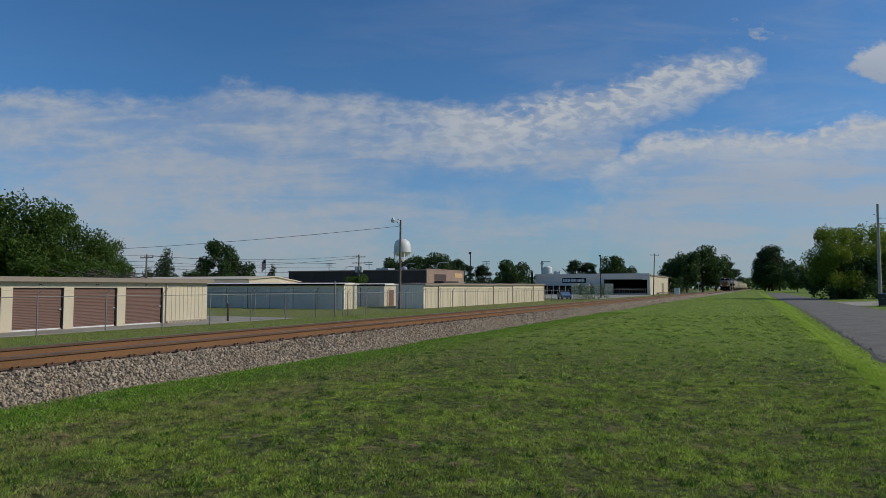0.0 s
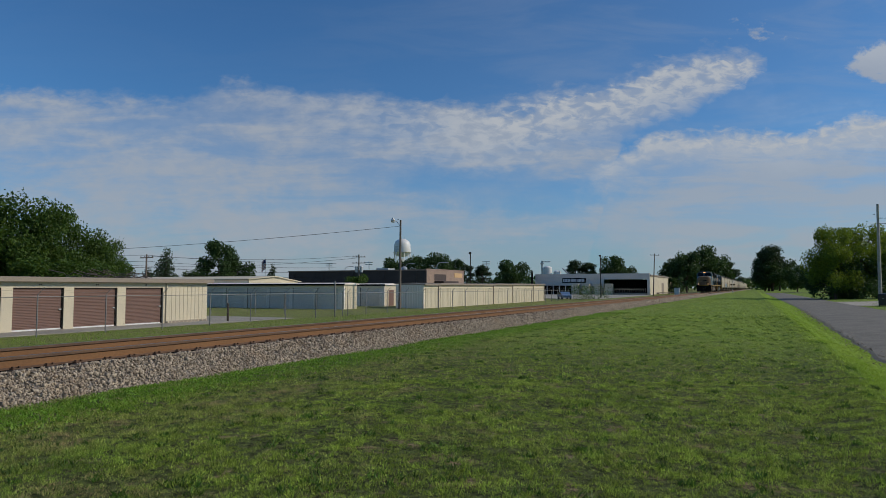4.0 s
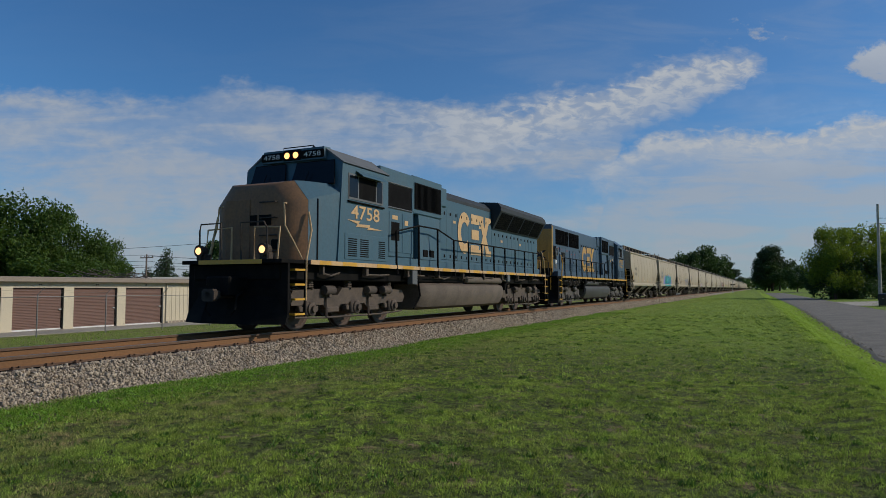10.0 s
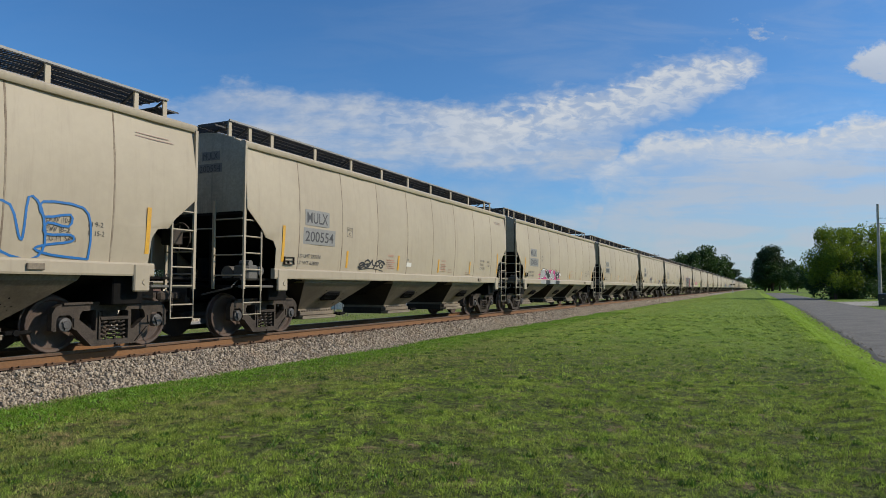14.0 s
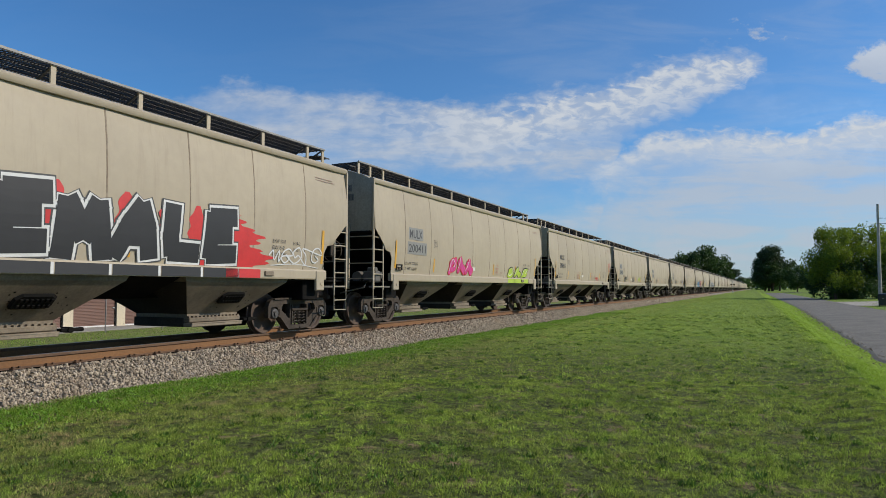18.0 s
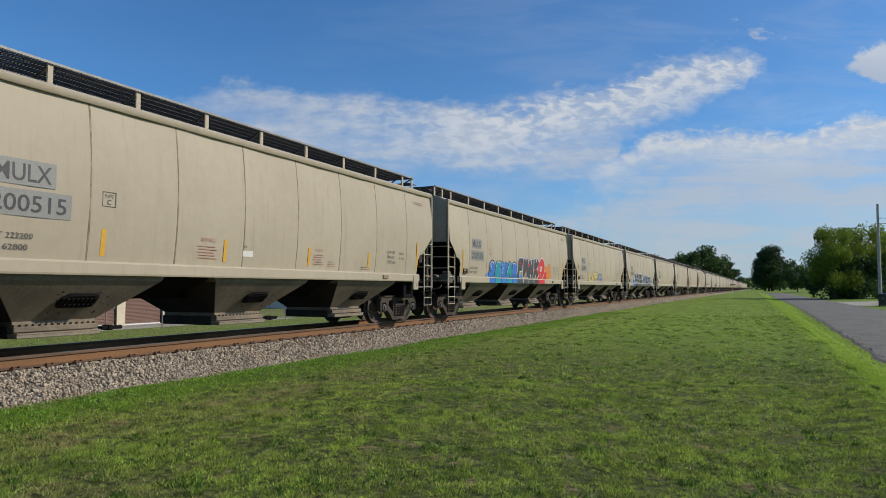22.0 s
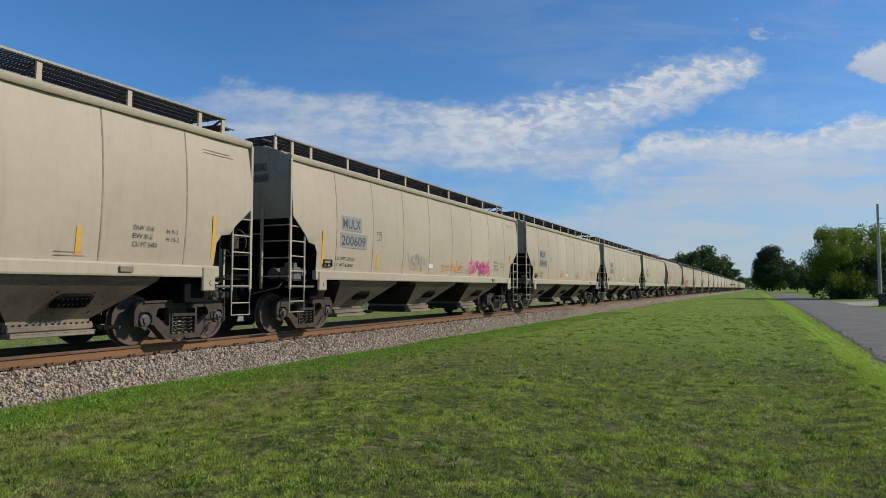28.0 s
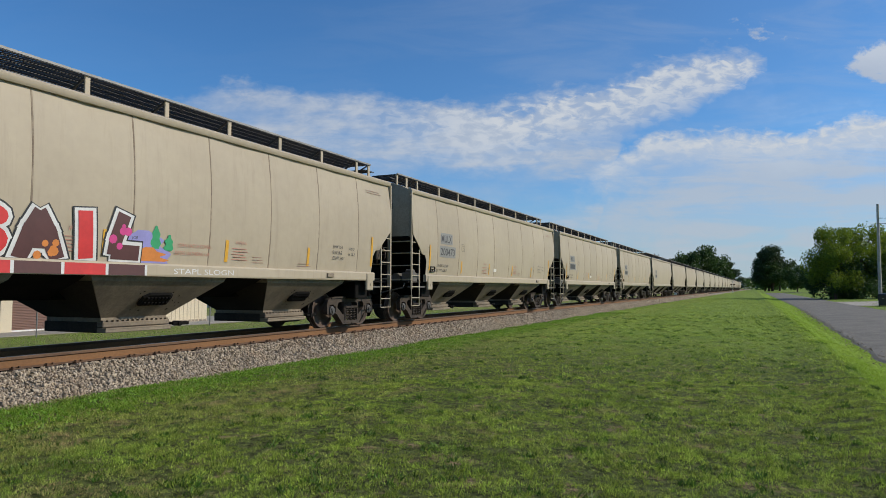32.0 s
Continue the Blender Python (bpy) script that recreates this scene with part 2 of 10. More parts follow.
def blade_mat(name, a, b, dry):
    m = bpy.data.materials.new(name)
    m.use_nodes = True
    k = Nodes(m.node_tree)
    out, d = k.add("ShaderNodeOutputMaterial"), k.add("ShaderNodeBsdfPrincipled")
    t, mixer = k.add("ShaderNodeBsdfTranslucent"), k.add("ShaderNodeMixShader")
    geo = k.add("ShaderNodeNewGeometry")
    p = k.add("ShaderNodeTexCoord").outputs["Object"]
    r = geo.outputs["Random Per Island"]
    sep = k.add("ShaderNodeSeparateXYZ")
    k.put(sep.inputs[0], p)
    wob = k.math("MULTIPLY", k.math("SUBTRACT", k.noise(p, 0.9, 3.0), 0.5), 2.4)
    x = k.math("ADD", sep.outputs[0], wob)
    col = k.mix(k.math("POWER", r, 1.25), a, b)
    col = k.mix(k.math("MULTIPLY", k.ramp(k.noise(p, 0.42, 4.0, 0.6, 0.3), 0.50, 0.70), 0.45), col, (0.13, 0.25, 0.035))
    tone = k.ramp(k.noise(p, 4.6, 4.0, 0.6, 0.3), 0.33, 0.67, 0.62, 1.32)
    hsv = k.add("ShaderNodeHueSaturation")
    k.put(hsv.inputs["Color"], col)
    k.put(hsv.inputs["Value"], tone)
    col = hsv.outputs[0]
    # lush by the lane and by the ballast, with a dry band between
    col = k.mix(k.math("MULTIPLY", k.ramp(x, 1.3, 2.0), 0.85), col, (0.30, 0.44, 0.036))
    col = k.mix(k.math("MULTIPLY", k.ramp(x, -7.4, -8.3), 0.6), col, (0.16, 0.33, 0.03))
    band = k.math("MULTIPLY", k.math("MULTIPLY", k.ramp(x, -7.9, -7.1), k.ramp(x, -5.4, -6.4)), 0.32)
    thirst = k.math("ADD", k.math("ADD", k.math("MULTIPLY", k.ramp(k.noise(p, 2.3, 5.0, 0.65, 0.4), 0.58, 0.76), 0.6), k.math("MULTIPLY", k.ramp(k.noise(p, 0.95, 5.0, 0.68, 0.5), 0.53, 0.66), k.ramp(x, -1.5, -4.5, 0.35, 0.95))), band)
    col = k.mix(k.math("MULTIPLY", thirst, k.ramp(r, 0.2, 0.8, 0.2, 0.95), True), col, dry)
    k.put(d.inputs["Base Color"], col)
    d.inputs["Roughness"].default_value = 0.5
    d.inputs["Specular IOR Level"].default_value = 0.25
    k.put(t.inputs[0], col)
    mixer.inputs[0].default_value = 0.38
    k.l.new(d.outputs[0], mixer.inputs[1])
    k.l.new(t.outputs[0], mixer.inputs[2])
    k.l.new(mixer.outputs[0], out.inputs[0])
    return m


def stone_mat(name, cols, island=True, scale=22.0):
    """Crushed rock: each stone its own grey or tan."""
    m = bpy.data.materials.new(name)
    m.use_nodes = True
    k = Nodes(m.node_tree)
    out, b = k.add("ShaderNodeOutputMaterial"), k.add("ShaderNodeBsdfPrincipled")
    p = k.add("ShaderNodeTexCoord").outputs["Object"]
    if island:
        r = k.add("ShaderNodeNewGeometry").outputs["Random Per Island"]
    else:
        v = k.add("ShaderNodeTexVoronoi")
        k.put(v.inputs["Vector"], p)
        v.inputs["Scale"].default_value = scale
        sep = k.add("ShaderNodeSeparateColor")
        k.put(sep.inputs[0], v.outputs["Color"])
        r = sep.outputs[0]
    col = k.mix(k.ramp(r, 0.0, 0.5), cols[0], cols[1])
    col = k.mix(k.ramp(r, 0.5, 1.0), col, cols[2])
    col = k.mix(k.math("MULTIPLY", k.ramp(k.noise(p, 1.3, 4.0), 0.5, 0.75), 0.5), col, cols[3])
    g = k.noise(p, 60.0, 3.0)
    col = k.mix(0.25, col, k.mix(g, (0.1, 0.1, 0.1), (0.9, 0.9, 0.9)), "OVERLAY")
    k.put(b.inputs["Base Color"], col)
    b.inputs["Roughness"].default_value = 0.85
    bn = k.add("ShaderNodeBump")
    bn.inputs["Strength"].default_value, bn.inputs["Distance"].default_value = (0.4, 0.01) if island else (1.0, 0.05)
    k.put(bn.inputs["Height"], g if island else v.outputs["Distance"])
    k.l.new(bn.outputs[0], b.inputs["Normal"])
    k.l.new(b.outputs[0], out.inputs[0])
    return m


LAWN = lawn_mat()
BLADE = blade_mat("grass_blade", (0.115, 0.205, 0.021), (0.62, 0.75, 0.12), (0.52, 0.38, 0.20))
DARK_WEED = blade_mat("dark_weed_leaf", (0.050, 0.110, 0.018), (0.13, 0.23, 0.035), (0.12, 0.17, 0.04))
WEED = blade_mat("weed_leaf", (0.13, 0.25, 0.022), (0.27, 0.42, 0.05), (0.20, 0.22, 0.08))
BALLAST = stone_mat("ballast_stone", ((0.175, 0.137, 0.098), (0.31, 0.255, 0.185), (0.45, 0.38, 0.285), (0.30, 0.205, 0.12)))
RUST_STONE = stone_mat("rust_stained_stone", ((0.060, 0.030, 0.016), (0.125, 0.066, 0.034), (0.20, 0.12, 0.068), (0.10, 0.048, 0.022)))
BALLAST_BED = stone_mat("ballast_bed", ((0.09, 0.078, 0.064), (0.22, 0.19, 0.155), (0.32, 0.28, 0.235), (0.17, 0.12, 0.075)), False)
RUSTY_BED = stone_mat("rusty_ballast", ((0.028, 0.018, 0.012), (0.060, 0.038, 0.024), (0.11, 0.075, 0.05), (0.075, 0.04, 0.022)), False)
ASPHALT = mat("asphalt", (0.175, 0.160, 0.128), 0.92, alt=(0.110, 0.101, 0.082), scale=0.9, amount=0.8, fine=38, fine_amt=0.5, bump=0.6, distance=0.012)
GRAVEL = mat("gravel_drive", (0.40, 0.36, 0.30), 0.95, alt=(0.25, 0.23, 0.16), scale=0.6, amount=0.8, fine=45, fine_amt=0.4, bump=0.5)
CONCRETE = mat("concrete", (0.35, 0.325, 0.27), 0.9, alt=(0.25, 0.235, 0.20), scale=0.4, amount=0.7, fine=25, fine_amt=0.2, bump=0.2)
RAIL = mat("rail_rust", (0.200, 0.098, 0.038), 0.85, alt=(0.150, 0.074, 0.030), scale=0.9, amount=0.6, fine=24, fine_amt=0.12, bump=0.08)
RAIL_DARK = mat("dark_rail_rust", (0.125, 0.070, 0.038), 0.8, alt=(0.080, 0.045, 0.026), scale=1.6, amount=0.7, fine=30, fine_amt=0.2, bump=0.1)
RAIL_TOP = mat("rail_polish", (0.22, 0.19, 0.165), 0.36, 0.9, alt=(0.13, 0.10, 0.085), scale=0.7, amount=0.4, fine=40, bump=0.03)
TIE = mat("creosote_timber", (0.055, 0.042, 0.033), 0.9, alt=(0.12, 0.10, 0.085), scale=3, amount=0.6, fine=40, fine_amt=0.3, bump=0.5)
HOPPER = mat("hopper_paint", (0.385, 0.327, 0.233), 0.6, alt=(0.33, 0.277, 0.195), scale=0.35, amount=0.6, fine=5, fine_amt=0.03, bump=0.5, bump_scale=0.55, distance=0.05,
             streak=(0.26, 0.21, 0.15), streak_amt=0.36, vary=0.10)
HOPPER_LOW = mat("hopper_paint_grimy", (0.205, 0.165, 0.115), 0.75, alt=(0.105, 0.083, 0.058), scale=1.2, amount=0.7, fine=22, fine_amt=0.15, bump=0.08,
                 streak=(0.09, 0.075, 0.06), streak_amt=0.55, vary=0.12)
HOPPER_END = mat("hopper_end_paint", (0.33, 0.30, 0.23), 0.7, alt=(0.23, 0.21, 0.16), scale=1.1, amount=0.7, fine=20, bump=0.06, streak=(0.10, 0.09, 0.08), streak_amt=0.5)
# real black paint, and painted shade beneath and between the hopper cars
BLACK = mat("black_paint_and_shade", (0.006, 0.006, 0.006), 0.8, alt=(0.016, 0.014, 0.012), scale=2.5, amount=0.6, fine=25, bump=0.05, spec=0.08)
OLD_END = mat("grimy_olive_end_paint", (0.19, 0.178, 0.13), 0.8, alt=(0.11, 0.10, 0.075), scale=1.1, amount=0.7, fine=20, bump=0.06, streak=(0.02, 0.018, 0.015), streak_amt=0.5)
BROWN_CAR = mat("weathered_hopper_paint", (0.37, 0.305, 0.222), 0.7, alt=(0.26, 0.21, 0.155), scale=0.9, amount=0.7, fine=18, fine_amt=0.12, bump=0.06,
                streak=(0.17, 0.12, 0.08), streak_amt=0.3)
STEEL_DARK = mat("dusty_cast_steel", (0.068, 0.054, 0.043), 0.75, 0.1, alt=(0.030, 0.025, 0.021), scale=4, amount=0.7, fine=40, fine_amt=0.2, bump=0.2, spec=0.2)
WHEEL = mat("rusty_wheel_steel", (0.100, 0.064, 0.046), 0.65, 0.1, alt=(0.045, 0.033, 0.027), scale=3, amount=0.7, fine=40, bump=0.1)
CAP_GREY = mat("bearing_grey", (0.085, 0.08, 0.076), 0.6, 0.2, alt=(0.045, 0.042, 0.04), scale=6, amount=0.7, fine=40, bump=0.1)
BOARD_EDGE = mat("board_edge_steel", (0.26, 0.255, 0.24), 0.6, 0.2, alt=(0.18, 0.175, 0.165), scale=3, amount=0.6, bump=0.03)
TRAY = mat("dusty_tray_paint", (0.27, 0.222, 0.158), 0.75, alt=(0.16, 0.13, 0.095), scale=1.4, amount=0.7, fine=22, fine_amt=0.15, bump=0.08)
# near-black for bay faces turned from the sun: shade put into the colour
BAY_SHADE = mat("bay_shade_black", (0.030, 0.026, 0.022), 0.85, alt=(0.05, 0.042, 0.034), scale=1.5, amount=0.6, fine=22, fine_amt=0.2, bump=0.08, spec=0.15)
SEAM = mat("dirty_seam", (0.165, 0.122, 0.083), 0.8, alt=(0.30, 0.25, 0.178), scale=2.6, amount=0.8, fine=14, fine_amt=0.2, bump=0.0)
BRAKE_GREY = mat("dusty_brake_grey", (0.105, 0.098, 0.085), 0.7, alt=(0.10, 0.092, 0.08), scale=5, amount=0.8, fine=30, fine_amt=0.2, bump=0.1)
GALV = mat("galvanised_steel", (0.52, 0.53, 0.53), 0.5, 0.55, alt=(0.38, 0.39, 0.39), scale=5, amount=0.5, fine=40, bump=0.05)
GRATE = mat("walkway_grating", (0.045, 0.045, 0.045), 0.7, 0.0, alt=(0.07, 0.065, 0.06), scale=3, amount=0.6, bump=0.05)
YELLOW = mat("reflector_yellow", (0.62, 0.33, 0.03), 0.45, alt=(0.45, 0.25, 0.04), scale=3, amount=0.5, bump=0.02)
INK = mat("stencil_black", (0.04, 0.04, 0.042), 0.6, alt=(0.085, 0.08, 0.075), scale=8, amount=0.5, bump=0.0)
PATCH_END = mat("patched_end_paint", (0.15, 0.148, 0.132), 0.6, alt=(0.085, 0.085, 0.078), scale=4, amount=0.5, bump=0.0)
PATCH = mat("patched_paint", (0.225, 0.222, 0.205), 0.6, alt=(0.20, 0.195, 0.18), scale=4, amount=0.5, bump=0.0)


# ---- mesh helpers ----
class Shape:
    """Collects vertices and faces for one mesh."""

    def __init__(self):
        self.v, self.f = [], []

    def poly(self, pts):
        n = len(self.v)
        self.v += [tuple(p) for p in pts]
        self.f.append(tuple(range(n, n + len(pts))))
        return self

    def box(self, x0, x1, y0, y1, z0, z1, c=0.0):
        """A box with its edges cut off by c."""
        if c <= 0:
            n = len(self.v)
            self.v += [(x, y, z) for x in (x0, x1) for y in (y0, y1) for z in (z0, z1)]
            self.f += [tuple(n + i for i in q) for q in ((0, 1, 3, 2), (4, 6, 7, 5), (0, 4, 5, 1), (2, 3, 7, 6), (0, 2, 6, 4), (1, 5, 7, 3))]
            return self
        n = len(self.v)
        lo, hi = (x0, y0, z0), (x1, y1, z1)
        at = {}
        for corner in range(8):
            bit = [(corner >> i) & 1 for i in range(3)]
            for ax in range(3):
                p = [(hi[i] if bit[i] else lo[i]) if i == ax else ((hi[i] - c) if bit[i] else (lo[i] + c)) for i in range(3)]
                at[corner, ax] = len(self.v)
                self.v.append(tuple(p))
        for ax in range(3):
            a, b = [i for i in range(3) if i != ax]
            for side in (0, 1):
                q = [at[(side << ax) | (i << a) | (j << b), ax] for i, j in ((0, 0), (1, 0), (1, 1), (0, 1))]
                self.f.append(tuple(q))
            for i in (0, 1):
                for j in (0, 1):
                    c0 = (i << a) | (j << b)
                    c1 = c0 | (1 << ax)
                    self.f.append((at[c0, a], at[c1, a], at[c1, b], at[c0, b]))
        for corner in range(8):
            self.f.append(tuple(at[corner, ax] for ax in range(3)))
        return self

    def loft(self, rings, cap=True, loop=True):
        """Joins rings of equal length."""
        n, m = len(self.v), len(rings[0])
        for r in rings:
            self.v += [tuple(p) for p in r]
        for i in range(len(rings) - 1):
            for j in range(m if loop else m - 1):
                a, b = n + i * m + j, n + i * m + (j + 1) % m
                self.f.append((a, b, b + m, a + m))
        if cap:
            self.f.append(tuple(n + j for j in range(m))[::-1])
            self.f.append(tuple(n + (len(rings) - 1) * m + j for j in range(m)))
        return self

    def prism_y(self, prof, y0, y1):
        """A profile of (x, z) drawn out along y."""
        return self.loft([[(x, y0, z) for x, z in prof], [(x, y1, z) for x, z in prof]])

    def prism_x(self, prof, x0, x1):
        """A profile of (y, z) drawn out along x."""
        return self.loft([[(x0, y, z) for y, z in prof], [(x1, y, z) for y, z in prof]])

    def prism_z(self, prof, z0, z1):
        return self.loft([[(x, y, z0) for x, y in prof], [(x, y, z1) for x, y in prof]])

    def turn(self, axis, centre, prof, n=20, cap=True):
        """A lathe about an axis; prof holds (along, radius)."""
        rings = []
        for a, r in prof:
            ring = []
            for i in range(n):
                t = 2 * math.pi * i / n
                c, s = r * math.cos(t), r * math.sin(t)
                d = {"x": (a, c, s), "y": (c, a, s), "z": (c, s, a)}[axis]
                ring.append(tuple(centre[j] + d[j] for j in range(3)))
            rings.append(ring)
        return self.loft(rings, cap)

    def tube(self, pts, r, n=6):
        """A round bar along a path."""
        pts = [Vector(p) for p in pts]
        rings = []
        for i, p in enumerate(pts):
            d = (pts[min(i + 1, len(pts) - 1)] - pts[max(i - 1, 0)]).normalized()
            up = Vector((0, 0, 1)) if abs(d.z) < 0.9 else Vector((1, 0, 0))
            a = d.cross(up).normalized()
            b = d.cross(a)
            rr = r[i] if isinstance(r, (list, tuple)) else r
            rings.append([tuple(p + a * (rr * math.cos(2 * math.pi * j / n)) + b * (rr * math.sin(2 * math.pi * j / n))) for j in range(n)])
        return self.loft(rings)

    def mesh(self, name, material=None, smooth=False):
        me = bpy.data.meshes.new(name)
        me.from_pydata(self.v, [], self.f)
        me.validate()
        bm = bmesh.new()
        bm.from_mesh(me)
        bmesh.ops.recalc_face_normals(bm, faces=bm.faces)
        bm.to_mesh(me)
        bm.free()
        if material:
            me.materials.append(material)
        if smooth:
            me.shade_smooth()
            me.set_sharp_from_angle(angle=radians(38))
        return me


def part(name, shape, material, parent, label="", smooth=False, at=None):
    """One mesh object under a thing or a part. A ready mesh may be given instead of a shape."""
    me = shape.mesh(name, material, smooth) if isinstance(shape, Shape) else shape
    ob = new(name, me)
    ob.parent = parent
    if at is not None:
        ob.matrix_basis = at
    return tagged(ob, label)


def thing(name, label, category, group="", kind="", at=None):
    """An empty at the thing's base, for its parts."""
    ob = tagged(new(name), label, category, group, kind)
    ob.empty_display_size = 0.3
    if at is not None:
        ob.matrix_basis = at
    return ob


def plain(name, shape, material, label="", category="", group="", kind="", smooth=False, at=None):
    ob = new(name, shape.mesh(name, material, smooth) if isinstance(shape, Shape) else shape)
    if at is not None:
        ob.matrix_basis = at
    return tagged(ob, label, category, group, kind)


def raw_mesh(name, verts, faces, material):
    """A large mesh from arrays."""
    me = bpy.data.meshes.new(name)
    k = faces.shape[1]
    me.vertices.add(len(verts))
    me.vertices.foreach_set("co", verts.astype(np.float32).ravel())
    me.loops.add(faces.size)
    me.loops.foreach_set("vertex_index", faces.astype(np.int32).ravel())
    me.polygons.add(len(faces))
    me.polygons.foreach_set("loop_start", np.arange(0, faces.size, k, dtype=np.int32))
    me.update(calc_edges=True)
    me.materials.append(material)
    return me


def writing(text, size, material, width=None, name="lettering"):
    """Flat letters as a mesh, x along the line, y up."""
    cu = bpy.data.curves.new(name, "FONT")
    cu.body, cu.size, cu.resolution_u, cu.offset = text, size / 0.72, 3, size * (0.014 if size > 0.2 else 0.0)
    tmp = bpy.data.objects.new(name, cu)
    me = bpy.data.meshes.new_from_object(tmp)
    bpy.data.objects.remove(tmp)
    me.name = name
    me.materials.clear()
    me.materials.append(material)
    co = np.empty(len(me.vertices) * 3, np.float32)
    me.vertices.foreach_get("co", co)
    co = co.reshape(-1, 3)
    if width and len(co):
        co[:, 0] = (co[:, 0] - co[:, 0].min()) * width / max(np.ptp(co[:, 0]), 1e-6)
    me.vertices.foreach_set("co", co.ravel())
    return me


# ---- ground, road and railway ----
TRACK_X, RAIL_Z = -11.0, 0.56
LOW = -0.60                               # ground beyond the railway


def ground_z(x):
    pts = ((-4000, LOW), (-20, LOW), (-15.5, LOW + 0.05), (-13.4, -0.32), (-12.6, -0.1), (-9.4, -0.03), (-8.6, 0.0), (-4.0, 0.06), (0.0, 0.01), (0.7, -0.03), (1.15, 0.04), (1.5, 0.085), (1.75, 0.06), (2.35, -0.10),
           (3.6, -0.10), (8.5, -0.10), (11.0, 0.0), (16.0, 0.05), (4000, 0.05))
    for (a, za), (b, zb) in zip(pts, pts[1:]):
        if x <= b:
            t = (x - a) / (b - a)
            return za + (zb - za) * t
    return 0.0


def rough_z(x, y):
    near = max(0.0, 1 - max(0, y - 60) / 60) if y > -20 else 0.0
    if not (-9.0 < x < 2.4 or 9.5 < x < 40):
        near *= 0.15
    return near * (0.05 * noise.noise((x * 0.35, y * 0.35, 0)) + 0.018 * noise.noise((x * 1.7, y * 1.7, 3)))


def build_ground():
    xs = [-4000, -1500, -600, -300, -150, -100, -70, -50, -40] + list(np.arange(-34, -14, 2.0)) + list(np.arange(-14, 4.01, 0.3)) + list(np.arange(5, 12, 1.0)) + [14, 17, 20, 25, 30, 40, 60, 100, 200, 600, 1500, 4000]
    ys = [-3000, -1000, -300, -100, -40, -20, -10, -5] + list(np.arange(-3, 40, 0.35)) + list(np.arange(40, 100, 2.0)) + [105, 110, 120, 140, 170, 200, 240, 300, 400, 600, 1000, 2000, 4500]
    v = np.array([(x, y, ground_z(x) + rough_z(x, y)) for y in ys for x in xs])
    n = len(xs)
    i, j = np.meshgrid(np.arange(len(ys) - 1), np.arange(n - 1), indexing="ij")
    a = (i * n + j).ravel()
    f = np.stack([a, a + 1, a + n + 1, a + n], 1)
    me = raw_mesh("ground", v, f, LAWN)
    me.shade_smooth()
    plain("ground", me, None, "mown green grass with thin dry and bare patches", "ground", kind="structure")


build_ground()


def lane_shift(y):
    """The lane's near edge runs a little askew to the railway."""
    return np.clip(-0.30 + 0.0158 * (y - 19), -0.5, 0.45)


def build_road():
    s = Shape()
    rows = []
    for y in list(np.arange(-40, 90, 0.5)) + list(np.arange(90, 244, 8)):
        jag = lane_shift(y) + 0.16 * noise.noise((y * 0.5, 1.0, 0)) + 0.07 * noise.noise((y * 2.1, 5.0, 0))
        w = 0.18 * noise.noise((y * 0.3, 9.0, 0))
        zc = -0.055
        rows.append([(2.80 + jag, y, zc - 0.10), (3.05 + jag, y, zc - 0.012), (3.35 + jag, y, zc), (5.9, y, zc + 0.03), (8.7 + w, y, zc), (9.0 + w, y, zc - 0.10)])
    s.loft(rows, cap=False, loop=False)
    plain("road", s, ASPHALT, "narrow worn grey asphalt lane with crumbling edges", "road", kind="structure")
    s = Shape()
    rows = []
    for y in np.arange(72, 92, 1.0):
        jag = 1.2 * noise.noise((y * 0.2, 4.0, 0))
        rows.append([(8.6, y, -0.045), (14, y, 0.07), (24 + jag, y, 0.09)])
    s.loft(rows, cap=False, loop=False)
    plain("gravel_drive", s, GRAVEL, "pale gravel drive off the lane", "drive", kind="structure")
    s = Shape().box(-120, 2.9, 236, 243, -0.2, 0.02).box(8.8, 160, 236, 243, -0.2, 0.09)
    plain("cross_street", s, ASPHALT, "grey asphalt street that crosses the railway", "road", kind="structure")
    s = Shape().box(-90, -30.3, 33.7, 39.2, -0.75, LOW + 0.03).box(-33.2, -30.3, -60, 33.7, -0.75, LOW + 0.03)
    plain("yard_paving", s, CONCRETE, "pale concrete apron round the storage units", "paving", kind="structure")
    plain("yard_paving", Shape().box(-90, -28, 134, 219, -0.75, LOW + 0.03), CONCRETE, "pale concrete yard before the warehouse", "paving", kind="structure")


build_road()

BENDS = (-80, 0, 12, 24, 35, 48, 65, 90, 130, 200, 320, 900)


def track_shift(y):
    """The line bears very slightly to +x farther out."""
    return 0.0085 * ((y - 35) + math.sqrt((y - 35) ** 2 + 400)) / 2


def along_track(prof):
    return Shape().loft([[(x + track_shift(y), y, z) for x, z in prof] for y in BENDS])


TRACK = thing("railway_track", "rusty railway track on grey stone ballast", "railway track", kind="structure", at=pose(TRACK_X, 0, RAIL_Z))


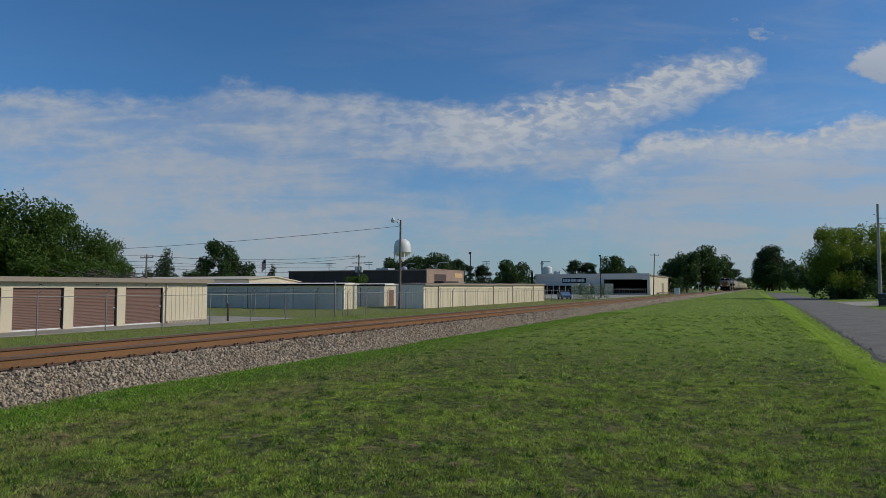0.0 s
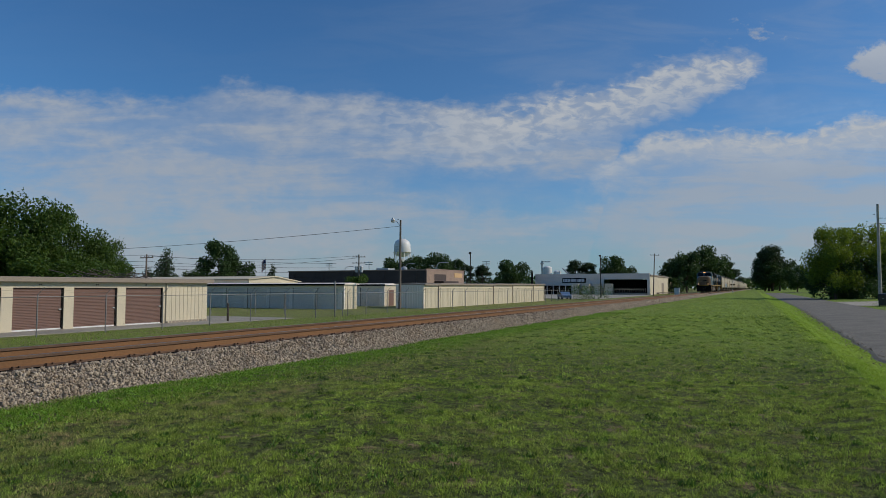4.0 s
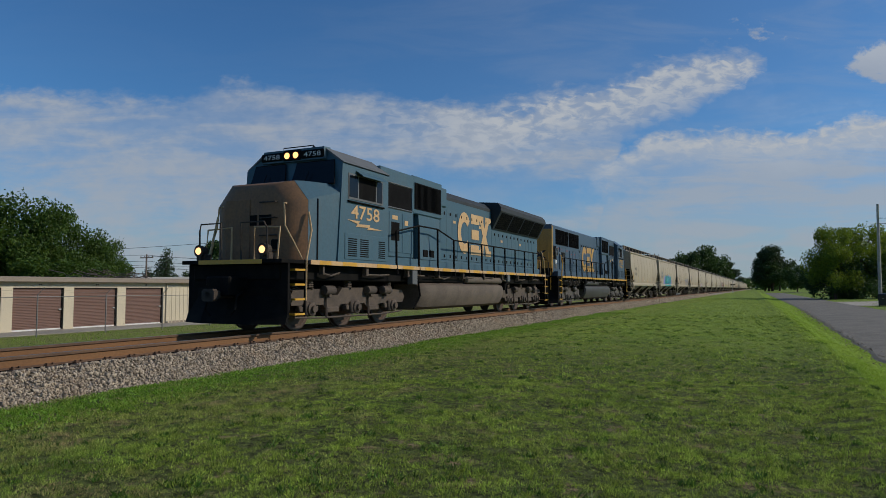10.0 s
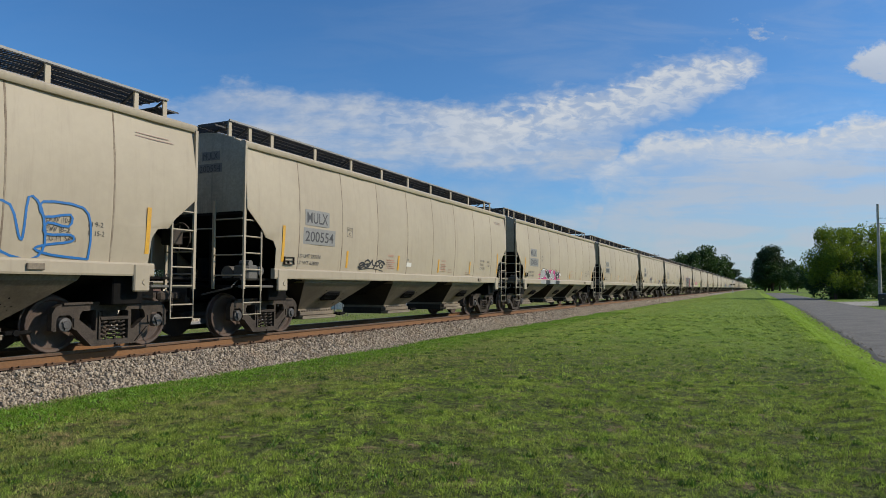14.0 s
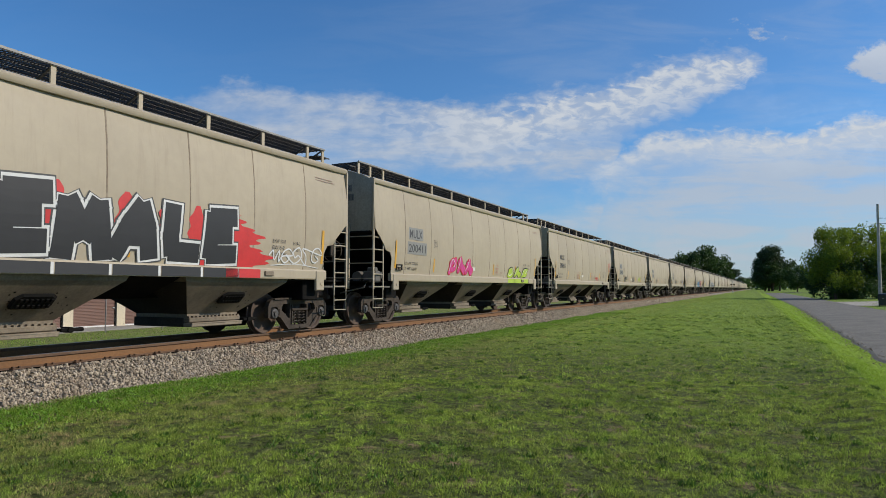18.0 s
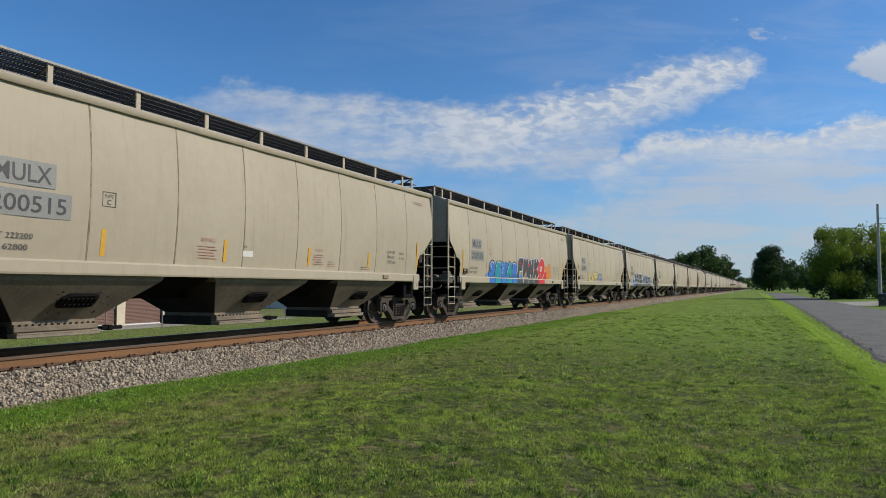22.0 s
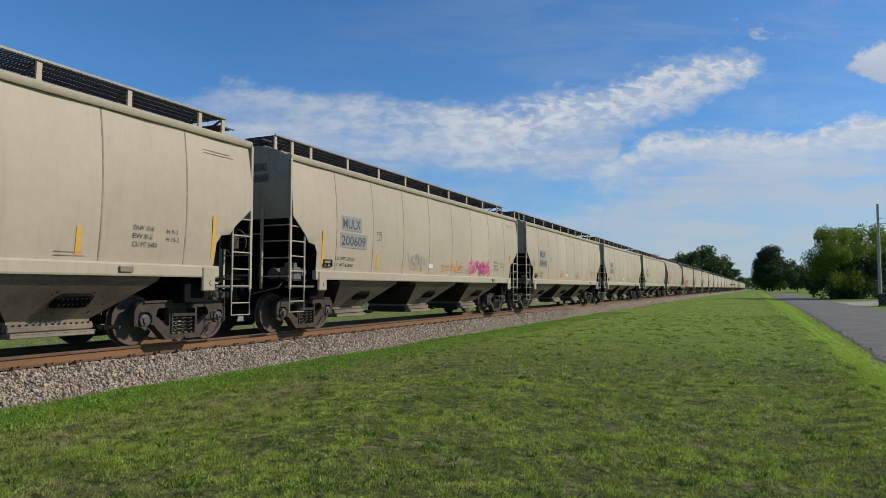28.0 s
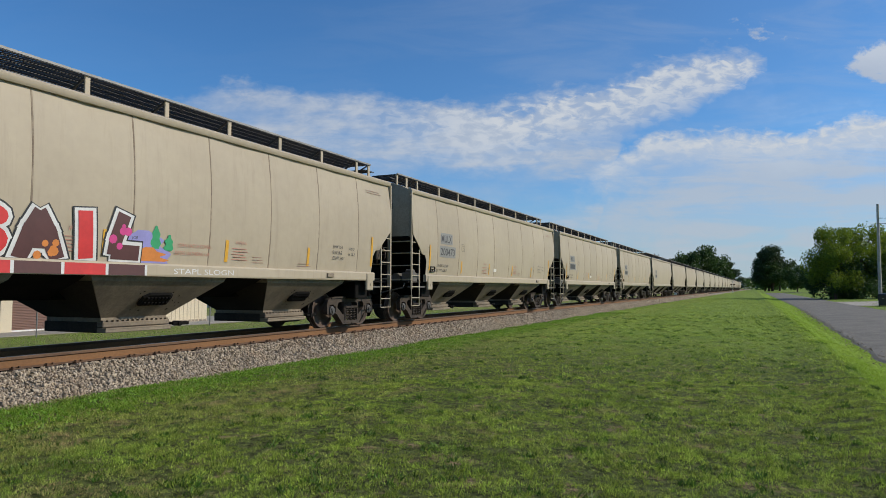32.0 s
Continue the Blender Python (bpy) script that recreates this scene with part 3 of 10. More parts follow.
def build_track():
    # bed of ballast
    prof = [(-2.7, -1.2), (-2.45, -0.9), (-1.35, -0.22), (-1.1, -0.205), (-0.6, -0.21), (0.6, -0.21), (0.68, -0.30), (0.90, -0.30), (1.02, -0.245), (1.14, -0.215), (1.28, -0.205), (1.86, -0.58), (2.2, -0.9)]
    s = along_track(prof)
    part("ballast_bed", s, BALLAST_BED, TRACK, "bed of crushed grey stone")
    part("rusty_bed", along_track([(-0.66, -0.26), (0.66, -0.26), (0.66, -0.203), (0.30, -0.196), (-0.30, -0.196), (-0.66, -0.203)]), RUSTY_BED, TRACK, "rust-stained dark stones between the rails")
    head = [(-0.075, -0.185), (0.075, -0.185), (0.075, -0.172), (0.012, -0.148), (0.010, -0.055), (0.036, -0.040), (0.037, -0.010), (0.030, -0.002), (-0.030, -0.002), (-0.037, -0.010),
            (-0.036, -0.040), (-0.010, -0.055), (-0.012, -0.148), (-0.075, -0.172)]
    for side in (-0.7525, 0.7525):
        r = part("rail", along_track([(x + side, z) for x, z in head]), RAIL, TRACK, "rust-brown steel rail")
        part("rail_head", along_track([(side + x, z) for x, z in ((-0.039, -0.044), (0.039, -0.044), (0.040, -0.010), (0.033, -0.0015), (-0.033, -0.0015), (-0.040, -0.010))]), RAIL_DARK, r, "dark rusty rail head")
        part("rail_foot", along_track([(side + x, z) for x, z in ((-0.078, -0.188), (0.078, -0.188), (0.078, -0.171), (0.05, -0.160), (-0.05, -0.160), (-0.078, -0.171))]), RAIL_DARK, r)
        part("rail_crown", along_track([(side - 0.029, -0.002), (side + 0.029, -0.002), (side + 0.029, 0.002), (side - 0.029, 0.002)]), RAIL_TOP, r, "polished crown of the rail")
    me = Shape().box(-1.3, 1.3, -0.115, 0.115, -0.40, -0.186, 0.012).mesh("tie", TIE)
    pl = Shape().box(-0.17, 0.17, -0.09, 0.09, -0.186, -0.172, 0.004)
    for dx, dy in ((0.10, -0.05), (0.10, 0.05), (-0.10, -0.03), (-0.10, 0.04)):
        pl.box(dx - 0.02, dx + 0.02, dy - 0.015, dy + 0.015, -0.172, -0.142, 0.005)
    pl = pl.mesh("tie_plate", RAIL_DARK)
    rnd = random.Random(4)
    for i in range(280):
        y = -4 + i * 0.52 + rnd.uniform(-0.03, 0.03)
        part("tie", me, None, TRACK, at=pose(rnd.uniform(-0.04, 0.04) + track_shift(y), y, 0, 0, 0, rnd.uniform(-0.8, 0.8)))
        if i < 70:
            part("tie_plate", pl, None, TRACK, at=pose(0.7525 + track_shift(y), y, 0))
    far = Shape()
    for i in range(300):
        y = 142 + i * 0.52
        far.box(track_shift(y) - 1.3, track_shift(y) + 1.3, y - 0.11, y + 0.11, -0.40, -0.186)
    tagged(part("far_ties", far, TIE, TRACK), kind="stuff")


build_track()


def stone_mesh(name, pos, rng, material):
    """Angular stones at (x, y, z, size), shifted with the bend of the line."""
    pos[:, 0] += 0.0085 * ((pos[:, 1] - 35) + np.sqrt((pos[:, 1] - 35) ** 2 + 400)) / 2
    n = len(pos)
    cube = np.array([(x, y, z) for x in (-1, 1) for y in (-1, 1) for z in (-1, 1)], float)
    f = np.array([(0, 1, 3, 2), (4, 6, 7, 5), (0, 4, 5, 1), (2, 3, 7, 6), (0, 2, 6, 4), (1, 5, 7, 3)])
    v = cube[None] * rng.uniform(0.15, 1.15, (n, 8, 3))
    v *= rng.uniform(0.34, 1.5, (n, 1, 3))
    q = rng.normal(size=(n, 4))
    q /= np.linalg.norm(q, axis=1, keepdims=True)
    w, a, b, c = q.T
    rot = np.stack([np.stack([1 - 2 * (b * b + c * c), 2 * (a * b - c * w), 2 * (a * c + b * w)], 1),
                    np.stack([2 * (a * b + c * w), 1 - 2 * (a * a + c * c), 2 * (b * c - a * w)], 1),
                    np.stack([2 * (a * c - b * w), 2 * (b * c + a * w), 1 - 2 * (a * a + b * b)], 1)], 1)
    v = np.einsum("nij,nkj->nki", rot, v) * pos[:, None, 3:4] + pos[:, None, :3]
    faces = (f[None] + (np.arange(n) * 8)[:, None, None]).reshape(-1, 4)
    return raw_mesh(name, v.reshape(-1, 3), faces, material)


def scatter_stones():
    """Loose crushed stone on the shoulder of the bed."""
    rng = np.random.default_rng(7)
    pos = []
    for y0, y1, dens, big in ((1.5, 12, 1450, 0.86), (12, 28, 800, 1.0), (28, 66, 300, 1.4), (66, 150, 75, 2.6)):
        n = int((y1 - y0) * 1.15 * dens)
        u = rng.random(n)
        x = TRACK_X + 0.91 + u * 1.05
        z = RAIL_Z + np.interp(x - TRACK_X, [0.80, 0.93, 1.05, 1.16, 1.28, 1.86, 2.1], [-0.29, -0.285, -0.235, -0.205, -0.195, -0.58, -0.60])
        x = x + rng.normal(0, 0.05, n) * (u > 0.9)
        pos.append(np.stack([x, y0 + rng.random(n) * (y1 - y0), z + rng.uniform(-0.01, 0.022, n), rng.uniform(0.014, 0.034, n) * big], 1))
    plain("ballast_stones", stone_mesh("ballast_stones", np.concatenate(pos), rng, BALLAST), None, "crushed grey and tan railway ballast stones", "ballast", kind="stuff")
    # crumbs of asphalt and gravel along the ragged edge of the lane
    n = 1100
    y = 6 + 50 * rng.random(n) ** 1.3
    plain("lane_crumbs", stone_mesh("lane_crumbs", np.stack([3.0 + lane_shift(y) + rng.normal(0, 0.20, n) - 0.0085 * ((y - 35) + np.sqrt((y - 35) ** 2 + 400)) / 2, y, np.full(n, -0.055), rng.uniform(0.005, 0.015, n) * np.interp(y, [0, 50], [0.9, 1.6])], 1), rng, BALLAST), None,
          "loose crumbs of gravel along the edge of the lane", "gravel", kind="stuff")
    # rust-stained stones and crumbled tie ends in a ragged line along the near rail
    n = 9000
    y = 1.5 + 62 * rng.random(n) ** 1.4
    gap = np.abs(((y + 4) / 0.52) % 1.0 - 0.5)
    x = TRACK_X + 0.83 + 0.40 * rng.random(n) ** 1.3 * (0.25 + 1.5 * np.clip(gap + 0.15 * np.sin(y * 1.7), 0, 0.5))
    z = RAIL_Z + np.interp(x - TRACK_X, [0.80, 0.93, 1.05, 1.26], [-0.28, -0.265, -0.220, -0.190]) + rng.uniform(-0.01, 0.012, n)
    plain("rusty_stones", stone_mesh("rusty_stones", np.stack([x, y, z, rng.uniform(0.014, 0.040, n) * np.interp(y, [0, 20, 60], [1.0, 1.2, 1.6])], 1), rng, RUST_STONE), None,
          "rust-stained stones along the foot of the rail", "ballast", kind="stuff")


scatter_stones()


def scatter_grass():
    """Blades of the mown grass, thickest near by, and broader weeds along the ballast."""
    rng = np.random.default_rng(11)
    fan = math.tan(radians(33.8 + 3))
    c, s_ = math.cos(radians(25.11)), math.sin(radians(25.11))

    def sow(n, d0, d1, h, w, material, name, label, strip=None, corners=4):
        if strip == "clumps":
            cx = np.repeat(-7.6 + 9.4 * rng.random(n // 24), 24)
            cy = np.repeat(d0 + (d1 - d0) * rng.random(n // 24) ** 1.3, 24)
            x, y = cx + rng.normal(0, 0.045, len(cx)), cy + rng.normal(0, 0.045, len(cx))
        elif strip == "verge":
            # the rest of the verge, beside and behind
            x, y = -9.0 + 11.8 * rng.random(n), d0 + (d1 - d0) * rng.random(n)
            dep, lat = y * c - x * s_, y * s_ + x * c
            ok = (dep < 2.2) | (np.abs(lat) > fan * dep)
            x, y = x[ok], y[ok]
        elif strip:
            x = strip[0] + (strip[1] - strip[0]) * rng.random(n) ** (1.8 if strip[0] > -12 else 1.0) + rng.normal(0, 0.12, n)
            y = d0 + (d1 - d0) * rng.random(n) ** 1.5
        else:
            dep = np.sqrt(d0 ** 2 + (d1 ** 2 - d0 ** 2) * rng.random(n) ** 1.35)
            lat = (rng.random(n) * 2 - 1) * fan * dep
            x, y = lat * c - dep * s_, lat * s_ + dep * c
            edge = 2.80 + lane_shift(y) + 0.12 * np.sin(y * 1.3) + rng.normal(0, 0.12, n)
            ok = (x > -9.05 + rng.normal(0, 0.12, n)) & (x < edge)
            x, y = x[ok], y[ok]
            cl = np.array([0.8 * noise.noise((a * 10.5, b * 10.5, 2)) + 0.5 * noise.noise((a * 3.4, b * 3.4, 8)) + 0.35 * noise.noise((a * 0.8, b * 0.8, 5)) for a, b in zip(x, y)])
            gap = np.array([noise.noise((a * 13.0, b * 13.0, 7)) + 0.35 * noise.noise((a * 3.4, b * 3.4, 8)) for a, b in zip(x, y)])
            ok = gap + rng.normal(0, 0.10, len(x)) > -0.24
            x, y, cl = x[ok], y[ok], cl[ok]
        m = len(x)
        # tufts: blades lean and grow by a slow field
        fld = cl if not strip else np.zeros(m)
        z = np.array([ground_z(a) for a in x]) - 0.012
        z += np.array([rough_z(a, b) for a, b in zip(x, y)])
        hh = h * rng.uniform(0.4, 1.15, m) * np.clip(0.85 + 0.95 * fld, 0.35, 2.0)
        ww = w * rng.uniform(0.6, 1.3, m)
        th, ln, lt = rng.random(m) * 6.283, rng.uniform(0.15, 1.0, m) * hh, rng.random(m) * 6.283
        dx, dy = np.cos(th) * ww, np.sin(th) * ww
        lx, ly = np.cos(lt) * ln, np.sin(lt) * ln
        v = np.empty((m, corners, 3))
        v[:, 0] = np.stack([x - dx, y - dy, z], 1)
        v[:, 1] = np.stack([x + dx, y + dy, z], 1)
        v[:, corners - 1] = np.stack([x + lx, y + ly, z + hh], 1)
        if corners == 4:
            v[:, 2] = np.stack([x + dx * 0.9 + lx * 0.4, y + dy * 0.9 + ly * 0.4, z + hh * 0.62], 1)
        f = np.arange(m * corners).reshape(m, corners)
        plain(name, raw_mesh(name, v.reshape(-1, 3), f, material), None, label, "grass", kind="stuff")

    sow(660000, 2.2, 11, 0.047, 0.0034, BLADE, "grass_blades", "short green blades of mown grass", corners=3)
    sow(600000, 11, 34, 0.045, 0.0076, BLADE, "grass_blades", "short green blades of mown grass", corners=3)
    sow(230000, 34, 105, 0.070, 0.022, BLADE, "grass_blades", "short green blades of mown grass", corners=3)
    sow(30000, 10, 60, 0.10, 0.014, BLADE, "grass_blades", "short green blades of grass beyond the track", strip=(-15.0, -29.5), corners=3)
    sow(170000, -14, 14, 0.055, 0.0095, BLADE, "grass_blades", "short green blades of mown grass", strip="verge", corners=3)
    sow(19200, 3.4, 42, 0.070, 0.009, DARK_WEED, "weeds", "small dark clumps of weeds in the grass", strip="clumps")
    sow(46000, 2, 45, 0.060, 0.013, WEED, "weeds", "low leafy weeds along the ballast", strip=(-9.3, -7.3))


scatter_grass()


# ---- covered hopper cars ----
CAR = 16.97                               # metres from coupler to coupler
Y0, Y1, SEAMS = 0.68, CAR - 0.66, 9


def side_x(z, bulge=0.0):
    """Half the width of a hopper body at height z over the rail."""
    return 1.52 + 0.10 * (1 - ((z - 2.6) / 1.3) ** 2) + bulge


def cut_y(z):
    """How far the lower corner of the side is cut back at height z."""
    pts = ((1.46, 0.98), (1.9, 0.95), (2.06, 0.84), (2.10, 0.60), (2.27, 0.47), (2.67, 0.0), (9, 0.0))
    for (a, ya), (b, yb) in zip(pts, pts[1:]):
        if z <= b:
            return ya + (yb - ya) * (z - a) / (b - a)
    return 0.0


ZROWS = [1.46, 1.65, 1.9, 2.06, 2.10, 2.27, 2.45, 2.67, 2.9, 3.2, 3.5, 3.8, 4.0]


def side_panel(i, side, n=SEAMS, y0=Y0, y1=Y1, cut=cut_y, sx=side_x, rows=ZROWS):
    """One sheet of the side between two seams, slightly dished, with its edge turned in at the seam."""
    s = Shape()
    a, b = y0 + (y1 - y0) * i / n, y0 + (y1 - y0) * (i + 1) / n
    rings = []
    for z in rows:
        l, r = a + (cut(z) if i == 0 else 0.0), b - (cut(z) if i == n - 1 else 0.0)
        ring = []
        for t, dep in ((0.0, -0.004), (0.006, 0.0), (0.03, 0.003), (0.5, -0.014), (0.97, 0.003), (0.994, 0.0), (1.0, -0.004)):
            ring.append((side * (sx(z) + dep), l + (r - l) * t, z))
        rings.append(ring)
    s.loft(rings, cap=False, loop=False)
    return s


def seam_shape(i, side, n=SEAMS, y0=Y0, y1=Y1, sx=side_x, rows=ZROWS):
    """The thin dirty line that runs down each joint of the side sheets."""
    y = y0 + (y1 - y0) * i / n
    return Shape().loft([[(side * (sx(z) - 0.004), y - w, z), (side * (sx(z) + 0.0036), y - w * 0.5, z), (side * (sx(z) + 0.0036), y + w * 0.5, z), (side * (sx(z) - 0.004), y + w, z)]
                         for z, w in ((z, 0.022 + 0.012 * noise.noise((z * 2.3, i * 3.7, 0))) for z in rows)], cap=False, loop=False)


def on_side(me, side, y, z, sx=side_x, lift=0.0048):
    """Lays flat letters on the side, reading from the ground: x of the letters runs towards +y on the near side."""
    co = np.empty(len(me.vertices) * 3, np.float32)
    me.vertices.foreach_get("co", co)
    co = co.reshape(-1, 3)
    zz = co[:, 1] + z
    yy = y + co[:, 0] if side > 0 else y - co[:, 0]
    xx = np.array([side * (sx(float(q)) + lift) for q in zz])
    me.vertices.foreach_set("co", np.stack([xx, yy, zz], 1).astype(np.float32).ravel())
    me.update()
    return me


def patch_on_side(side, y0, y1, z0, z1, sx=side_x, lift=0.0035, n=4):
    s = Shape()
    s.loft([[(side * (sx(z0 + (z1 - z0) * i / n) + lift), y, z0 + (z1 - z0) * i / n) for y in (y0, y1)] for i in range(n + 1)], cap=False, loop=False)
    return s


def wheel_shape(x, r=0.457, out=1):
    """Tread, flange, dished plate and hub; out points away from the middle of the track."""
    p = [(-0.03, 0.10), (-0.03, r - 0.08), (-0.045, r - 0.05), (-0.045, r + 0.024), (-0.018, r + 0.026), (-0.008, r + 0.002), (0.085, r - 0.004), (0.092, r - 0.014), (0.088, r - 0.055),
         (0.045, r - 0.085), (0.03, 0.20), (0.055, 0.15), (0.085, 0.115), (0.09, 0.09)]
    return Shape().turn("x", (x, 0, 0), [(a * out, b) for a, b in p], 22)


def side_frame_shape(x, wb=1.778):
    """A one-piece cast frame: top chord, jaws over the bearings, slanting arms and columns round three openings, with flanges."""
    h = wb / 2
    s = Shape()
    t = 0.058
    for sg in (-1, 1):
        for prof in ([(0.0, 0.80), (0.50, 0.80), (h + 0.05, 0.785), (h + 0.16, 0.735), (h + 0.215, 0.63), (h + 0.215, 0.37), (h + 0.14, 0.35), (h + 0.135, 0.55), (h + 0.09, 0.605), (h - 0.09, 0.605), (h - 0.135, 0.55), (h - 0.135, 0.39),
                      (0.665, 0.35), (0.625, 0.61), (0.585, 0.665), (0.34, 0.675), (0.27, 0.66), (0.0, 0.66)],
                     [(0.665, 0.35), (0.638, 0.525), (0.38, 0.33), (0.34, 0.34), (0.34, 0.10), (0.42, 0.10)],
                     [(0.27, 0.66), (0.34, 0.675), (0.34, 0.10), (0.27, 0.18)],
                     [(0.0, 0.18), (0.27, 0.18), (0.34, 0.10), (0.0, 0.10)]):
            s.prism_x([(sg * y, z) for y, z in prof], x - t, x + t)
        # flanges along the chord, the arm and the column
        s.prism_x([(sg * 0.02, 0.812), (sg * 0.55, 0.812), (sg * (h + 0.04), 0.80), (sg * (h + 0.04), 0.765), (sg * 0.55, 0.775), (sg * 0.02, 0.775)], x - t * 1.6, x + t * 1.6)
        s.prism_x([(sg * 0.70, 0.36), (sg * 0.675, 0.325), (sg * 0.43, 0.085), (sg * 0.02, 0.085), (sg * 0.02, 0.115), (sg * 0.415, 0.115), (sg * 0.655, 0.355)], x - t * 1.6, x + t * 1.6)
        s.prism_x([(sg * 0.265, 0.645), (sg * 0.30, 0.645), (sg * 0.30, 0.19), (sg * 0.265, 0.19)], x - t * 1.45, x + t * 1.45)
        s.prism_x([(sg * (h - 0.20), 0.56), (sg * (h - 0.15), 0.56), (sg * (h - 0.15), 0.41), (sg * (h - 0.20), 0.43)], x - t * 1.3, x + t * 1.3)
    return s


def spring_shape(x):
    s = Shape()
    for dy in (-0.17, 0.0, 0.17):
        pts = []
        for i in range(41):
            t = i / 40
            a = t * 2 * math.pi * 4.5
            pts.append((x + 0.07 * math.cos(a), dy + 0.07 * math.sin(a), 0.19 + 0.31 * t))
        s.tube(pts, 0.016, 5)
    s.box(x - 0.10, x + 0.10, -0.28, 0.28, 0.50, 0.56, 0.01)
    return s


def cap_shape(x, out):
    s = Shape().turn("x", (x, 0, 0.457), [(-0.09 * out, 0.115), (0.0, 0.118), (0.02 * out, 0.108), (0.03 * out, 0.06), (0.055 * out, 0.055), (0.055 * out, 0.01)], 16)
    for i in range(3):
        a = 2 * math.pi * i / 3 + 0.4
        s.turn("x", (x + 0.02 * out, 0.066 * math.cos(a), 0.457 + 0.066 * math.sin(a)), [(0, 0.018), (0.028 * out, 0.018)], 6)
    return s


TRUCK_MESH = {}


def truck(parent, y, rich=True):
    """A two-axle truck under its car: cross-beam with side frames, springs, wheels and bearings."""
    M = TRUCK_MESH
    if not rich:
        s = side_frame_shape(1.03)
        for dy in (-0.889, 0.889):
            s.turn("x", (0.72, dy, 0.457), [(-0.04, 0.47), (0.09, 0.457)], 14).turn("x", (-0.72, dy, 0.457), [(-0.09, 0.457), (0.04, 0.47)], 14)
        return tagged(part("truck", s, STEEL_DARK, parent, at=pose(0, y, 0)), kind="stuff")
    if not M:
        M["bolster"] = Shape().box(-1.0, 1.0, -0.17, 0.17, 0.44, 0.70, 0.03).box(-0.25, 0.25, -0.3, 0.3, 0.66, 0.82, 0.03).tube([(-0.75, -0.889, 0.457), (0.75, -0.889, 0.457)], 0.085, 10).tube([(-0.75, 0.889, 0.457), (0.75, 0.889, 0.457)], 0.085, 10) \
            .box(-0.8, 0.8, -0.36, -0.28, 0.40, 0.50).box(-0.8, 0.8, 0.28, 0.36, 0.40, 0.50).mesh("bolster", STEEL_DARK)
        for n, sg in (("n", 1), ("f", -1)):
            M["frame" + n] = side_frame_shape(sg * 1.03).mesh("side_frame", STEEL_DARK)
            M["spring" + n] = spring_shape(sg * 1.03).mesh("spring_group", STEEL_DARK)
            M["cap" + n] = cap_shape(sg * 1.09, sg).mesh("bearing_cap", CAP_GREY, True)
            M["wheel" + n] = wheel_shape(sg * 0.71, out=sg).mesh("wheel", WHEEL, True)
    b = part("truck_bolster", M["bolster"], None, parent, at=pose(0, y, 0))
    for n in ("n", "f"):
        part("side_frame", M["frame" + n], None, b)
        if n == "n":
            part("spring_nest", M["spring" + n], None, b)
        for dy in (-0.889, 0.889):
            part("wheel", M["wheel" + n], None, b, at=pose(0, dy, 0.457))
            if n == "n" :
                part("bearing_cap", M["cap" + n], None, b, at=pose(0, dy, 0))
    return b


def ladder_shape(side, y, d, top=3.98):
    """Corner ladder: a tall post, a short stile, rungs and the stirrup under them. d: +1 towards the car's middle."""
    s = Shape()
    x = side * 1.57
    s.box(x - 0.022, x + 0.022, y - 0.03, y + 0.03, 1.02, top)
    y2 = y + d * 0.52
    s.tube([(x, y2, 0.98), (x, y2, 1.55), (x, y2, 2.20), (x, y2 + d * 0.04, 2.34)], 0.024, 5)
    for i in range(5):
        z = 1.08 + i * 0.34
        s.tube([(x, y, z), (x, y2, z)], 0.016, 5)
    s.tube([(x, y, 1.04), (x, y, 0.50), (x, y2, 0.50), (x, y2, 1.04)], 0.017, 5)
    s.tube([(x, y, 0.74), (x, y2, 0.74)], 0.015, 5)
    # ladder and handholds across the end of the car
    ye, xi = y - d * 0.05, side * 0.80
    s.box(xi - 0.025, xi + 0.025, ye - 0.025, ye + 0.025, 1.02, 2.86)
    for z in (1.30, 1.72, 2.10, 2.46):
        s.tube([(xi, ye, z), (x, ye, z)], 0.016, 5)
    s.tube([(xi, ye, 2.28), (-side * 0.42, ye, 2.28), (-side * 0.42, y, 2.24)], 0.015, 5)
    s.box(-side * 0.45, -side * 0.39, ye - 0.02, ye + 0.02, 1.05, 2.75)
    for k in (-side * 1.46, -side * 0.98):
        s.box(k - 0.02, k + 0.02, ye - 0.02, ye + 0.02, 1.3, 3.9)
    for i in range(7):
        s.tube([(-side * 1.46, ye, 1.5 + i * 0.38), (-side * 0.98, ye, 1.5 + i * 0.38)], 0.014, 5)
    return s


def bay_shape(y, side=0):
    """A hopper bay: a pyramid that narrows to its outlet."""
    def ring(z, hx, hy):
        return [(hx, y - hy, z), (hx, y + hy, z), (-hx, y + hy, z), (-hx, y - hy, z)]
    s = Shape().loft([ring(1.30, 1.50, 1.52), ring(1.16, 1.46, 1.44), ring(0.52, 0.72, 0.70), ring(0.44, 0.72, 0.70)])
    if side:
        # the end slopes lie 4 mm outside, their shade painted near-black
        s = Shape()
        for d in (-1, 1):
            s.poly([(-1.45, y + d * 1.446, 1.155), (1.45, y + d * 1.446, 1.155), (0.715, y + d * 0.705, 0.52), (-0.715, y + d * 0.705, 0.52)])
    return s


def grating_shape(x0, x1, y0, y1, z):
    s = Shape()
    n = int((y1 - y0) / 0.058)
    for i in range(n):
        y = y0 + (y1 - y0) * i / n
        s.box(x0, x1, y, y + 0.017, z - 0.022, z)
    for k in range(5):
        x = x0 + (x1 - x0) * k / 4
        s.box(x - 0.006, x + 0.006, y0, y1, z - 0.028, z + 0.003)
    return s


HOP = {}


